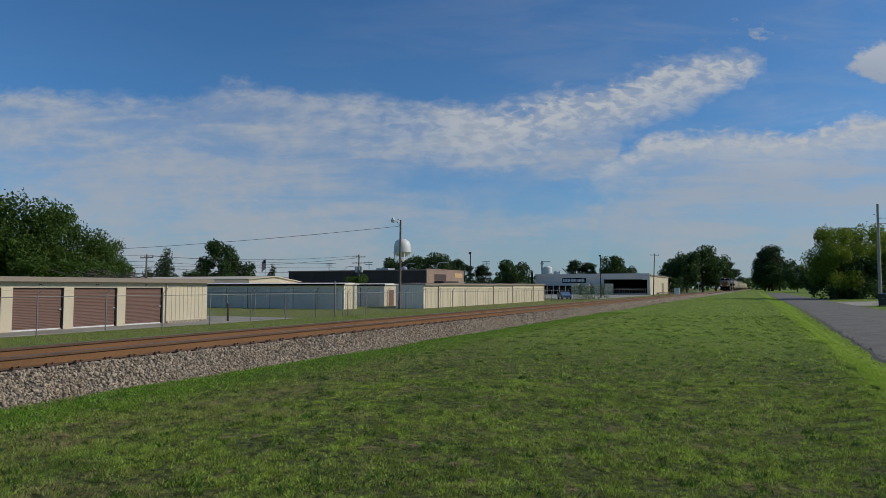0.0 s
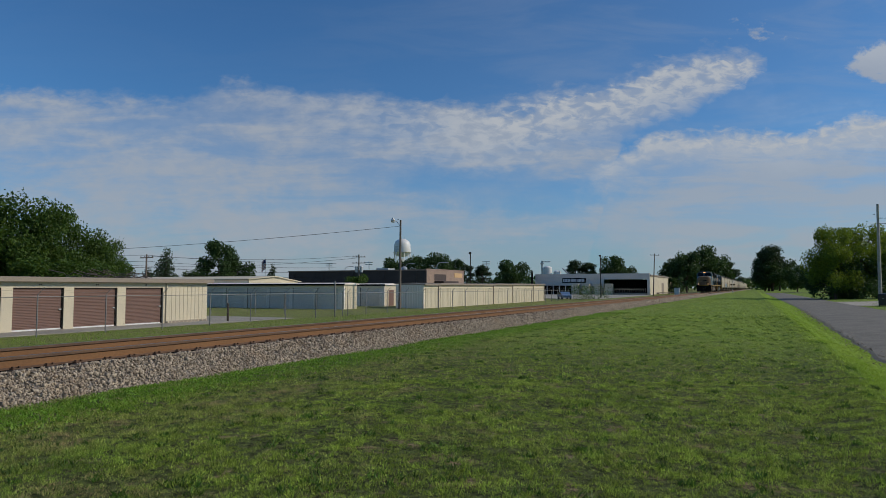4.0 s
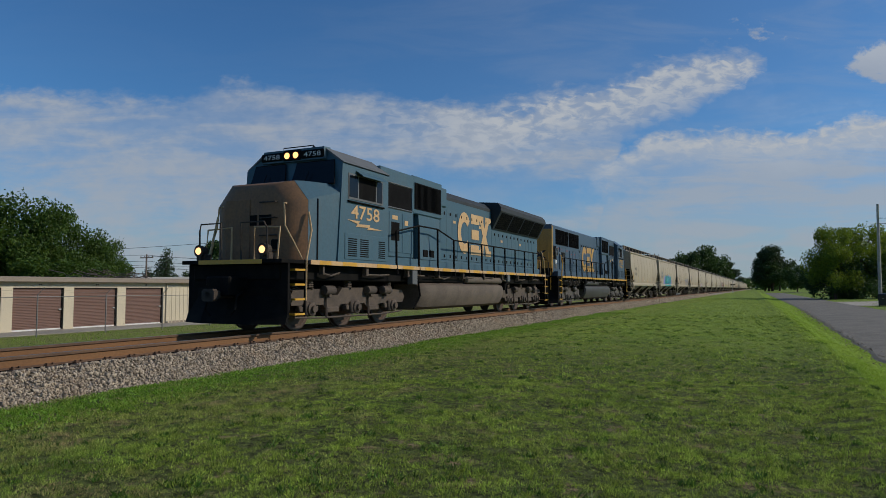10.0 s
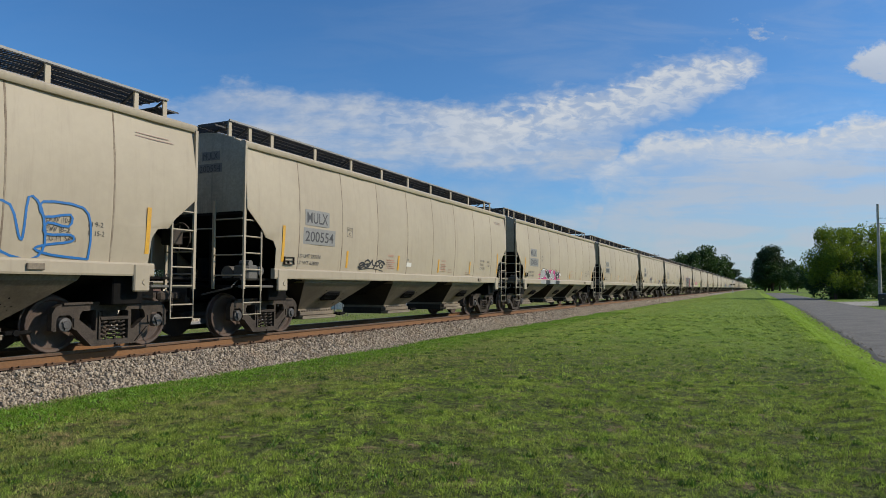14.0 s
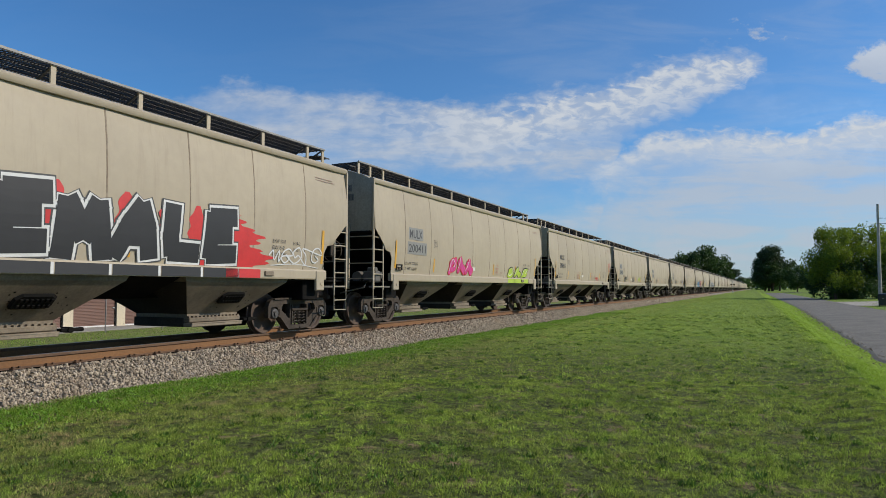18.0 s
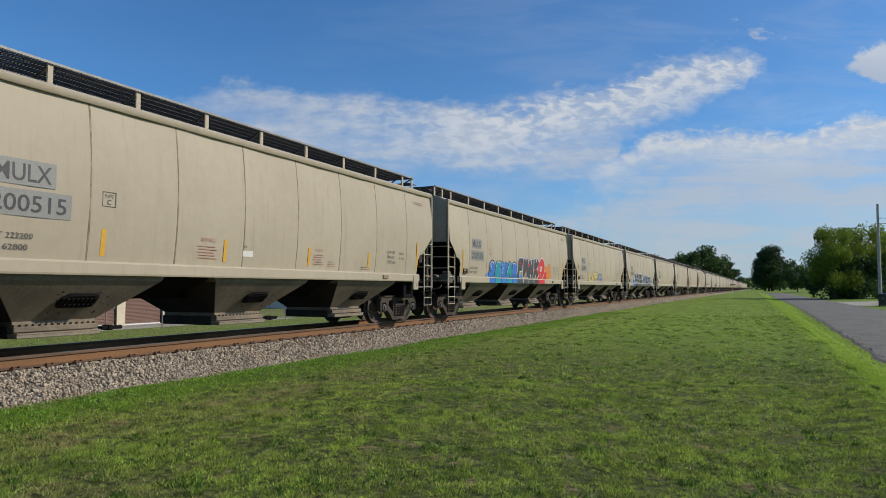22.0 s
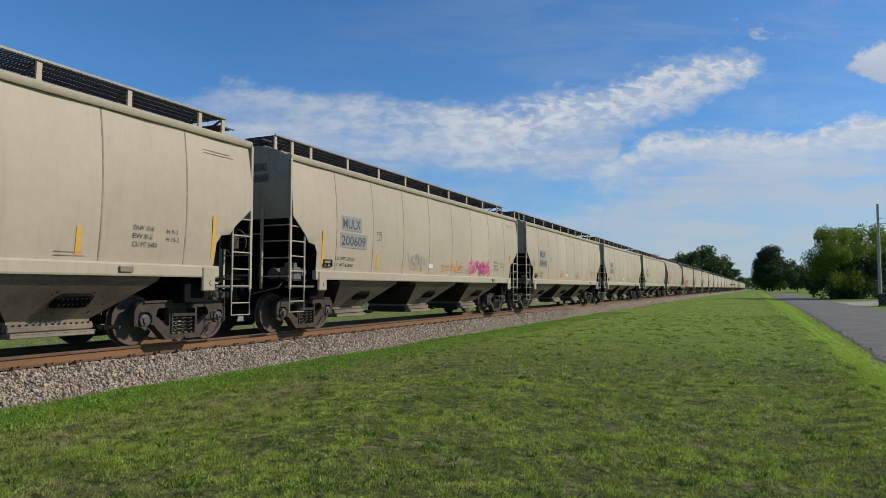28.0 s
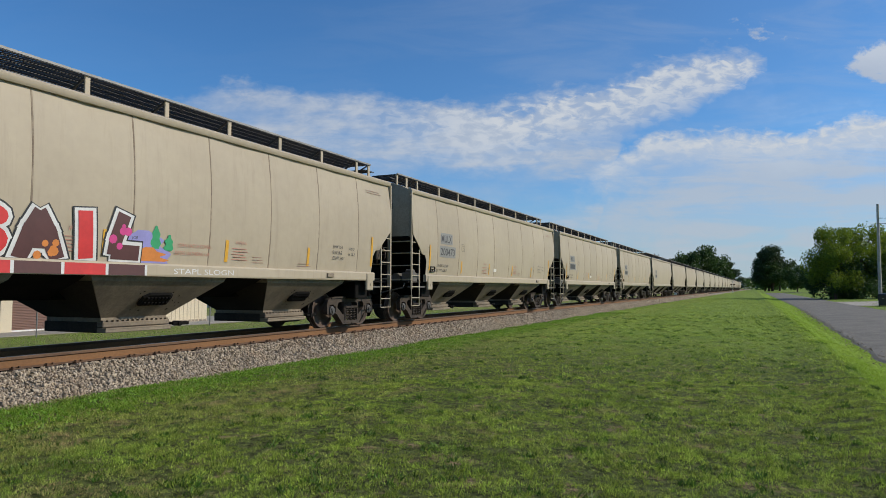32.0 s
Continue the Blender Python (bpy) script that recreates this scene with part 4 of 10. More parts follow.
def hopper_car(label, group, rich=True, paint=None, length=CAR, store=None, cut=cut_y, slope=None, low=2.62, start=0.68, sx=side_x, rows=ZROWS):
    """A three-bay covered hopper; y runs back from its leading coupler, z from the rail."""
    M = HOP if store is None else store
    paint = paint or HOPPER
    Y0, Y1 = start, length - 0.66
    BAYS = (length / 2 - 4.22, length / 2 - 0.03, length / 2 + 4.16)
    slope = slope or BLACK
    if not M:
        M["near"] = [side_panel(i, 1, SEAMS, Y0, Y1, cut, sx, rows).mesh("side_panel", paint, True) for i in range(SEAMS)]
        M["whole"] = side_panel(0, 1, 1, Y0, Y1, cut, sx, rows).mesh("side_panel", paint, True)
        M["far"] = side_panel(0, -1, 1, Y0, Y1, lambda z: 0.0, sx, rows).mesh("side_sheet", paint, True)
        roof = [(1.50, 4.00), (1.46, 4.06), (1.20, 4.19), (0.85, 4.30), (0.45, 4.36), (-0.45, 4.36), (-0.85, 4.30), (-1.20, 4.19), (-1.46, 4.06), (-1.50, 4.00)]
        if store is not None:
            arch = [(sx(z) - 0.02, z) for z in rows if z > 3.3]
            roof = arch + [(0.5, 4.42), (-0.5, 4.42)] + [(-x, z) for x, z in arch[::-1]]
        M["roof"] = Shape().prism_y(roof, Y0 + 0.02, Y1 - 0.02).mesh("roof", paint, True)
        M["plate"] = [] if store is not None else [Shape().prism_y([(sg * 1.47, 3.95), (sg * 1.56, 3.95), (sg * 1.585, 3.99), (sg * 1.585, 4.05), (sg * 1.54, 4.09), (sg * 1.45, 4.09)], Y0 - 0.03, Y1 + 0.03).mesh("top_rail", paint, True) for sg in (1, -1)]
        M["sill"] = [Shape().prism_y([(sg * 1.50, 1.24), (sg * 1.60, 1.24), (sg * 1.61, 1.27), (sg * 1.61, 1.43), (sg * 1.59, 1.462), (sg * 1.50, 1.462)], Y0 + 0.90 if store is None else Y0 - 0.05, Y1 - 0.90 if store is None else Y1 + 0.05).mesh("side_sill", paint) for sg in (1, -1)]
        ends, slopes = [], []
        for y, d in ((Y0, 1), (Y1, -1)):
            e = Shape().prism_z([(-1.5, y), (1.5, y), (1.5, y + d * 0.05), (-1.5, y + d * 0.05)], low, 4.02)
            e.prism_y([(1.46, 4.02), (1.2, 4.17), (0.85, 4.28), (0.45, 4.34), (-0.45, 4.34), (-0.85, 4.28), (-1.2, 4.17), (-1.46, 4.02)], min(y, y + d * 0.05), max(y, y + d * 0.05))
            if store is not None:
                prof = [(x * 0.99, z) for x, z in arch if z > 3.7]
                e = Shape().prism_y([(1.05, low), (1.46, low + 0.38)] + prof + [(0.5, 4.41), (-0.5, 4.41)] + [(-x, z) for x, z in prof[::-1]] + [(-1.46, low + 0.38), (-1.05, low)], min(y, y + d * 0.05), max(y, y + d * 0.05))
            ends.append(e.mesh("end_sheet", HOPPER_END if store is None else OLD_END))
            # slope sheet of the usual car is black: the shade there is painted in
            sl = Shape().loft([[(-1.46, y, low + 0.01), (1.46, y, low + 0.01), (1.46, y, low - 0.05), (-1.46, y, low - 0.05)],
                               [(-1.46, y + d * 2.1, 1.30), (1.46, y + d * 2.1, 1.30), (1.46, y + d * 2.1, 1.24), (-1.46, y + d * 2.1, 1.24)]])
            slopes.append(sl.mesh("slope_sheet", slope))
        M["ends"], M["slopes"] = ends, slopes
        # posts and shelf in black too, for the shade between cars
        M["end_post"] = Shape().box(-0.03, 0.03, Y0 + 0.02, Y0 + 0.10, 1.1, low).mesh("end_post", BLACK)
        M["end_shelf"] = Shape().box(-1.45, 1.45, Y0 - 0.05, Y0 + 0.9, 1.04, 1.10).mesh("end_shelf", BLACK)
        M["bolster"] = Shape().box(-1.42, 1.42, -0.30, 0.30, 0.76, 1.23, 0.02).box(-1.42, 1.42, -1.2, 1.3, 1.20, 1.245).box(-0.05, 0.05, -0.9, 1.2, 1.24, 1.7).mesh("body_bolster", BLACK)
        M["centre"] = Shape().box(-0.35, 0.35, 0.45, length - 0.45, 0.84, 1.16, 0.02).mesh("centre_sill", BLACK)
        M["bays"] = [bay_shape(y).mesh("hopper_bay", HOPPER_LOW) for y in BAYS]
        M["bay_slopes"] = [bay_shape(y, 1).mesh("bay_slope", BAY_SHADE) for y in BAYS]
        M["seams"] = [seam_shape(i, 1, SEAMS, Y0, Y1, sx, rows).mesh("side_seam", SEAM) for i in range(1, SEAMS)]
        gate = Shape().box(0.64, 0.80, -0.72, 0.72, 0.355, 0.445, 0.012)
        for i in range(14):
            gate.box(0.72, 0.775, -0.70 + i * 0.105, -0.65 + i * 0.105, 0.445, 0.475)
        M["gate"] = gate.mesh("outlet_gate", HOPPER_LOW)
        M["tray"] = Shape().box(0.64, 0.875, -0.72, 0.70, 0.262, 0.345, 0.012).box(0.86, 0.885, -0.72, 0.70, 0.325, 0.345).mesh("outlet_tray", TRAY)
        # the chute takes the same painted shade as the bay slopes
        M["chute"] = Shape().box(-0.74, 0.638, -0.73, 0.73, 0.26, 0.448, 0.01).mesh("outlet_chute", BAY_SHADE)
        lever = Shape().turn("x", (0.86, 0.86, 0.36), [(-0.10, 0.05), (0.08, 0.05)], 10).box(0.80, 0.92, 0.70, 1.02, 0.33, 0.39, 0.01).turn("y", (0.86, 1.06, 0.36), [(-0.06, 0.035), (0.06, 0.035)], 8)
        M["lever"] = lever.mesh("gate_crank", BLACK)
        hatch = Shape().loft([[(0.0, -0.34, -0.10), (0.0, -0.30, -0.17), (0.0, 0.26, -0.17), (0.0, 0.33, -0.08), (0.0, 0.33, 0.10), (0.0, 0.24, 0.17), (0.0, -0.24, 0.17), (0.0, -0.34, 0.08)],
                              [(0.035, -0.31, -0.09), (0.035, -0.28, -0.14), (0.035, 0.24, -0.14), (0.035, 0.30, -0.07), (0.035, 0.30, 0.08), (0.035, 0.22, 0.14), (0.035, -0.22, 0.14), (0.035, -0.31, 0.07)]])
        rnd = random.Random(2)
        for i in range(7):
            for j in (-0.07, 0.06):
                hatch.box(0.03, 0.06, -0.26 + i * 0.08, -0.21 + i * 0.08, j - 0.035, j + 0.035, 0.008)
        for i in range(16):
            a, r = rnd.uniform(0, 6.28), rnd.uniform(0.2, 0.48)
            hatch.turn("x", (0.0, 1.3 * r * math.cos(a), 0.8 * r * math.sin(a) - 0.1), [(0, rnd.uniform(0.010, 0.022)), (0.006, 0.006)], 6)
        M["vibrator"] = hatch.mesh("vibrator_bracket", BLACK)
        # black saddles fill the gaps between bays with painted shade
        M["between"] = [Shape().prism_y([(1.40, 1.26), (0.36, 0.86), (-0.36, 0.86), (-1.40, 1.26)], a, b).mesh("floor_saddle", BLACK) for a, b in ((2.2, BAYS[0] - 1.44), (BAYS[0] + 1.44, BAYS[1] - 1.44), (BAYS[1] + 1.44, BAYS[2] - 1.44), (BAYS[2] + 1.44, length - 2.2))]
        M["board"] = [grating_shape(sg * 0.06, sg * 0.98, Y0 + 0.15, Y1 - 0.15, 4.60).mesh("running_board", GRATE) for sg in (1, -1)]
        M["rim"] = Shape().box(0.965, 0.995, Y0 + 0.12, Y1 - 0.12, 4.585, 4.625).mesh("board_edge", BOARD_EDGE)
        M["post"] = Shape().box(0.93, 0.965, -0.045, 0.045, 4.24, 4.60).mesh("board_post", paint)
        M["strut"] = Shape().loft([[(0.93, -0.02, 4.57), (0.93, 0.02, 4.57), (0.93, 0.02, 4.60), (0.93, -0.02, 4.60)], [(0.45, -0.02, 4.32), (0.45, 0.02, 4.32), (0.45, 0.02, 4.36), (0.45, -0.02, 4.36)]]).mesh("board_bracket", GRATE)
        M["cross"] = [grating_shape(-0.9, 0.9, y - 0.25, y + 0.25, 4.45).mesh("end_platform", GRATE) for y in (Y0 + 0.05, Y1 - 0.05)]
        M["ladder"] = [ladder_shape(sg, y, d, 3.98 if store is None else 3.5).mesh("ladder", paint) for sg in (1, -1) for y, d in ((Y0 - 0.02, 1), (Y1 + 0.02, -1))]
        jack = []
        for y in (Y0 + 1.16, Y1 - 1.16):
            j = Shape().box(1.56, 1.635, y - 0.16, y + 0.16, 0.98, 1.44, 0.02)
            j.turn("x", (1.635, y + 0.05, 1.14), [(0, 0.05), (0.012, 0.05), (0.012, 0.03)], 12)
            jack.append(j.mesh("jacking_plate", paint))
        M["jack"] = jack
        M["shelf"] = [(Shape().box(1.30, 1.60, min(a, b), max(a, b), 1.20, 1.27, 0.01) if store is not None else Shape().box(1.25, 1.56, min(a, b), max(a, b), 1.045, 1.095, 0.01)).mesh("corner_shelf", paint if store is not None else BRAKE_GREY) for a, b in ((Y0 - 0.05, Y0 + 0.92), (Y1 + 0.05, Y1 - 0.92))]
        cp = Shape().box(-0.09, 0.09, 0.0, 0.55, 0.80, 0.95, 0.03).box(-0.16, 0.16, -0.10, 0.16, 0.76, 0.98, 0.05).box(-0.25, 0.25, 0.42, 0.55, 0.72, 1.05, 0.02)
        cp.tube([(0.1, 0.2, 0.8), (0.3, 0.0, 0.55), (0.05, -0.05, 0.6)], 0.02, 5)
        M["coupler"] = cp.mesh("coupler", STEEL_DARK)
        M["bwheel"] = Shape().tube([(1.05 + 0.28 * math.cos(t * 0.3927), Y1 + 0.16, 2.0 + 0.28 * math.sin(t * 0.3927)) for t in range(17)], 0.02, 5).tube([(0.77, Y1 + 0.16, 2.0), (1.33, Y1 + 0.16, 2.0)], 0.015, 4) \
            .tube([(1.05, Y1 + 0.16, 1.72), (1.05, Y1 + 0.16, 2.28)], 0.015, 4).box(0.9, 1.2, Y1 - 0.15, Y1 + 0.12, 1.85, 2.15, 0.02).mesh("hand_brake", STEEL_DARK)
        M["valve"] = Shape().box(1.0, 1.4, Y0 + 0.15, Y0 + 0.5, 1.10, 1.42, 0.04).turn("x", (1.2, Y0 + 0.55, 1.3), [(-0.2, 0.10), (0.2, 0.10)], 10).turn("x", (1.25, Y0 + 0.25, 1.45), [(-0.12, 0.07), (0.14, 0.07)], 8) \
            .turn("y", (0.75, 0, 1.25), [(Y0 + 0.25, 0.16), (Y0 + 0.8, 0.16)], 12).tube([(1.1, Y0 + 0.3, 1.2), (1.2, Y0 - 0.1, 0.95), (0.5, Y0 - 0.2, 0.8)], 0.02, 5).mesh("brake_valve", BRAKE_GREY)
        M["long"] = patch_on_side(1, 0, 0.085, 1.62, 2.42).mesh("reflector_strip", YELLOW)
        M["short"] = patch_on_side(1, 0, 0.085, 1.55, 1.98).mesh("reflector_strip", YELLOW)
        M["box"] = Shape().box(1.56, 1.60, -0.17, 0.17, 1.56, 1.58).box(1.56, 1.60, -0.17, 0.17, 1.72, 1.735).box(1.56, 1.60, -0.17, -0.15, 1.58, 1.72).box(1.56, 1.60, 0.15, 0.17, 1.58, 1.72) \
            .box(1.56, 1.595, -0.15, 0.15, 1.64, 1.655).box(1.56, 1.595, -0.02, 0.0, 1.58, 1.64).mesh("route_board", STEEL_DARK)
        M["plugbar"] = Shape().box(1.60, 1.65, -0.13, 0.13, 1.30, 1.40, 0.01).mesh("sill_bracket", HOPPER_LOW)
    car = thing("hopper_car", label, "freight car", group)
    for me in M["near"] if rich else [M["whole"]]:
        part("side_panel", me, None, car)
    part("side_sheet", M["far"], None, car)
    part("roof", M["roof"], None, car)
    for me in M["plate"]:
        part("top_rail", me, None, car)
    for me in M["sill"]:
        part("side_sill", me, None, car)
    for i in range(2):
        part("end_sheet", M["ends"][i], None, car, "grey-green end sheet")
        part("slope_sheet", M["slopes"][i], None, car, "black sloping end sheet")
        if rich:
            part("jacking_plate", M["jack"][i], None, car)
            part("corner_shelf", M["shelf"][i], None, car)
        tagged(part("end_platform", M["cross"][i], None, car), kind="stuff")
        tagged(part("running_board", M["board"][i], None, car, "dark grating walkway"), kind="stuff")
    part("board_edge", M["rim"], None, car)
    if rich:
        for x in (-0.45, 0.62):
            part("end_post", M["end_post"], None, car, at=pose(x, 0, 0))
        part("end_shelf", M["end_shelf"], None, car)
    span = Y1 - Y0 - 0.35
    stops = [0.0, 0.62, 1.36] + [1.36 + (span - 2.0) * i / 8 for i in range(1, 9)] + [span]
    for y in stops if rich else ():
        y += Y0 + 0.17
        p = part("board_post", M["post"], None, car, at=pose(0, y, 0))
        if rich:
            part("board_bracket", M["strut"], None, p)
    for me in M["ladder"][: 2 if rich else 1]:
        part("ladder", me, None, car)
    part("centre_sill", M["centre"], None, car)
    for i, y in enumerate(BAYS):
        b = part("hopper_bay", M["bays"][i], None, car, "grimy sloping hopper bay")
        part("outlet_gate", M["gate"], None, b, at=pose(0, y, 0))
        part("bay_slope", M["bay_slopes"][i], None, b, "end slope of the bay with shade painted in")
        if rich:
            part("outlet_chute", M["chute"], None, b, at=pose(0, y, 0))
            part("outlet_tray", M["tray"], None, b, "tan outlet tray", at=pose(0, y, 0))
            part("gate_crank", M["lever"], None, b, at=pose(0, y, 0))
            tagged(part("vibrator_bracket", M["vibrator"], None, b, at=pose(1.12, y + 0.1, 0.84, 0, 48, 0)), kind="stuff")
    for me in M["between"] if rich else ():
        part("floor_saddle", me, None, car)
    for me in M["seams"] if rich else ():
        part("side_seam", me, None, car)
    for y in (1.92, length - 1.92):
        part("body_bolster", M["bolster"], None, car, at=pose(0, y, 0))
    truck(car, 1.03 + 0.889, rich)
    truck(car, length - 1.03 - 0.889, rich)
    for y, rz in ((0.0, 0), (length, 180)):
        part("coupler", M["coupler"], None, car, at=pose(0, y, 0, 0, 0, rz))
    if rich:
        part("hand_brake", M["bwheel"], None, car)
        part("brake_valve", M["valve"], None, car, "dusty grey brake valve", at=pose(0.12, 0.0, 0.10))
        for y in (1.93, 15.33) if store is None else ():
            part("reflector_strip", M["long"], None, car, "orange-yellow reflector strip", at=pose(0, y - 0.1, 0))
        for y in (4.38, 7.08, 9.79, 12.43) if store is None else ():
            part("reflector_strip", M["short"], None, car, "orange-yellow reflector strip", at=pose(0, y, 0))
        part("route_board", M["box"], None, car, at=pose(0, Y0 + 1.42, 0))
        part("sill_bracket", M["plugbar"], None, car, at=pose(0, Y1 - 3.0, 0))
    return car


SPEED = 24.24                             # metres a second
MOVING = []                               # things of the train and where they stand at time 0


def front_at(n):
    """Where the leading coupler of the n-th hopper stands at 0 s."""
    return 7.66 + (n - 11) * CAR + SPEED * 19 + (1.2 if n > 22 else 0.0) + (0.95 if n > 28 else 0.0) - 0.035 * max(0, 11 - n)


OLD = {}


def old_cut(z):
    """The deep curved cut at the ends of the older car."""
    return float(np.interp(z, (1.46, 1.9, 2.3, 2.55, 2.8, 3.05, 3.45, 3.76), (0.95, 0.98, 0.93, 0.82, 0.62, 0.40, 0.12, 0.0)))


def old_side_x(z):
    """The older car's flank, which rolls over into the roof."""
    return side_x(min(z, 3.3)) - (0.0 if z < 3.3 else 0.62 * ((z - 3.3) / 1.05) ** 2.2)


OLD_ROWS = [1.46, 1.65, 1.9, 2.1, 2.3, 2.45, 2.6, 2.8, 3.05, 3.3, 3.45, 3.6, 3.76, 3.9, 4.04, 4.16, 4.27, 4.35]


proto = hopper_car("tan steel covered hopper car with dark running boards", "hopper cars of the train")
far_proto = hopper_car("tan steel covered hopper car with dark running boards", "hopper cars of the train", rich=False)
CARS = {}
for n in range(1, 53):
    if n == 1:
        CARS[n] = proto
    elif n in (22, 28):
        CARS[n] = hopper_car("weathered brown-stained covered hopper car with cut-away ends", "hopper cars of the train", True, BROWN_CAR, CAR + 1.1, OLD, old_cut, OLD_END, 3.30, 0.95, old_side_x, OLD_ROWS)
    elif n == 33:
        CARS[n] = far_proto
    else:
        CARS[n] = copy_thing(proto if n < 33 else far_proto, pose(0, 0, 0))
    MOVING.append((CARS[n], front_at(n), 0))


# ---- diesel locomotives ----
BLUE_FADED = mat("faded_blue_paint", (0.036, 0.098, 0.136), 0.6, alt=(0.050, 0.105, 0.135), scale=0.8, amount=0.8, fine=16, fine_amt=0.12, bump=0.04, streak=(0.07, 0.10, 0.12), streak_amt=0.5)
BLUE_DARK = mat("dark_blue_paint", (0.040, 0.077, 0.118), 0.42, alt=(0.048, 0.080, 0.11), scale=0.8, amount=0.6, fine=16, fine_amt=0.08, bump=0.03, streak=(0.03, 0.04, 0.05), streak_amt=0.4)
GREY_BLUE = mat("dusty_blue_grey_paint", (0.115, 0.125, 0.13), 0.8, alt=(0.085, 0.09, 0.09), scale=1.2, amount=0.7, fine=20, fine_amt=0.15, bump=0.05)
GOLD = mat("gold_paint", (0.48, 0.265, 0.055), 0.55, alt=(0.36, 0.21, 0.07), scale=1.0, amount=0.7, fine=18, fine_amt=0.1, bump=0.03, streak=(0.16, 0.10, 0.05), streak_amt=0.45)
GOLD_OLD = mat("sun_bleached_gold_paint", (0.56, 0.36, 0.17), 0.65, alt=(0.46, 0.29, 0.14), scale=0.8, amount=0.6, fine=18, fine_amt=0.1, bump=0.03, streak=(0.28, 0.19, 0.11), streak_amt=0.4)
NOSE_GOLD = mat("grimy_gold_nose", (0.24, 0.125, 0.055), 0.7, alt=(0.16, 0.088, 0.045), scale=1.1, amount=0.8, fine=18, fine_amt=0.15, bump=0.05, streak=(0.13, 0.085, 0.055), streak_amt=0.6)
TRUCK_DUST = mat("dusty_truck_paint", (0.095, 0.071, 0.052), 0.85, alt=(0.05, 0.039, 0.031), scale=2.5, amount=0.8, fine=30, fine_amt=0.2, bump=0.15)
TANK_OLD = mat("dusty_fuel_tank_paint", (0.135, 0.105, 0.080), 0.85, alt=(0.09, 0.071, 0.056), scale=1.4, amount=0.8, fine=22, fine_amt=0.15, bump=0.05, streak=(0.11, 0.095, 0.08), streak_amt=0.5)
TRUCK_GREY = mat("dusty_grey_truck_paint", (0.085, 0.076, 0.065), 0.8, alt=(0.035, 0.031, 0.027), scale=2.5, amount=0.8, fine=30, fine_amt=0.2, bump=0.15)
TANK_DARK = mat("dark_fuel_tank_paint", (0.045, 0.044, 0.043), 0.6, alt=(0.03, 0.029, 0.028), scale=1.4, amount=0.7, fine=22, fine_amt=0.12, bump=0.04)
MARK_DARK = mat("near_black_lettering_paint", (0.010, 0.014, 0.020), 0.6, alt=(0.02, 0.024, 0.03), scale=3, amount=0.4, bump=0.0)
SOOT = mat("sooty_blue_paint", (0.017, 0.026, 0.031), 0.7, alt=(0.010, 0.012, 0.013), scale=0.9, amount=0.8, fine=18, fine_amt=0.15, bump=0.04)
# for real grilles, and for black sheets that paint in deep shade
GRILLE = mat("black_grille_and_shade", (0.006, 0.006, 0.006), 0.9, alt=(0.014, 0.014, 0.014), scale=3, amount=0.5, bump=0.03, spec=0.08)
GLASS = mat("dark_cab_glass", (0.006, 0.008, 0.010), 0.12, spec=0.22, scale=2, amount=0.2, bump=0.0)
WHITE = mat("white_paint", (0.72, 0.72, 0.70), 0.5, alt=(0.6, 0.6, 0.58), scale=3, amount=0.5, bump=0.02)
RED = mat("red_paint", (0.45, 0.05, 0.035), 0.55, alt=(0.36, 0.05, 0.04), scale=3, amount=0.5, bump=0.02)
LAMP = glow("headlamp_glow", (1.0, 0.56, 0.24), 2.6)
LAMP_RED = glow("upper_headlamp_glow", (1.0, 0.38, 0.12), 4.5)


def logo_shapes(side, y, z, h, parent, material, x=1.012, squeeze=1.0):
    """The three big painted shapes on the hood, as plain figures: an open ring, three bars, a cross."""
    def to3(pts, lift):
        return [((x + lift) * side, y + (p * squeeze * h if side > 0 else -p * squeeze * h), z + q * h) for p, q in pts]
    t = 0.24
    ring = Shape()
    a0, a1, n = radians(38), radians(322), 22
    outer = [(0.52 + 0.52 * math.cos(a0 + (a1 - a0) * i / n), 0.5 + 0.5 * math.sin(a0 + (a1 - a0) * i / n)) for i in range(n + 1)]
    inner = [(0.52 + (0.52 - t) * math.cos(a0 + (a1 - a0) * i / n), 0.5 + (0.5 - t) * math.sin(a0 + (a1 - a0) * i / n)) for i in range(n + 1)]
    for i in range(n):
        ring.poly(to3([outer[i], outer[i + 1], inner[i + 1], inner[i]], 0))
    part("painted_ring", ring, material, parent)
    bend = Shape()
    for q, p0, p1 in ((0.76, 0.14, 0.84), (0.38, 0.18, 0.80), (0.0, 0.10, 0.80)):
        bend.poly(to3([(0.92 + p0, q), (0.92 + p1, q), (0.92 + p1, q + 0.24), (0.92 + p0, q + 0.24)], 0.0))
    part("painted_bars", bend, material, parent)
    cross = Shape()
    cross.poly(to3([(1.72, 0.98), (2.02, 0.98), (2.72, 0.02), (2.42, 0.02)], 0.0)).poly(to3([(2.40, 0.98), (2.70, 0.98), (2.04, 0.02), (1.74, 0.02)], 0.001))
    for p, q in ((1.62, 0.86), (2.30, 0.86), (1.62, 0.0), (2.32, 0.0)):
        cross.poly(to3([(p, q), (p + 0.50, q), (p + 0.50, q + 0.14), (p, q + 0.14)], 0.002))
    part("painted_cross", cross, material, parent)


def flat_text(text, h, material, parent, m, width=None, label=""):
    return part("lettering", writing(text, h, material, width), None, parent, label, at=m)


def side_text(text, h, material, parent, side, x, y, z, width=None):
    """Upright letters on a flat side; they run away from the reader's left."""
    m = Matrix(((0, 0, side, side * x), (side, 0, 0, y), (0, 1, 0, z), (0, 0, 0, 1)))
    return flat_text(text, h, material, parent, m, width)


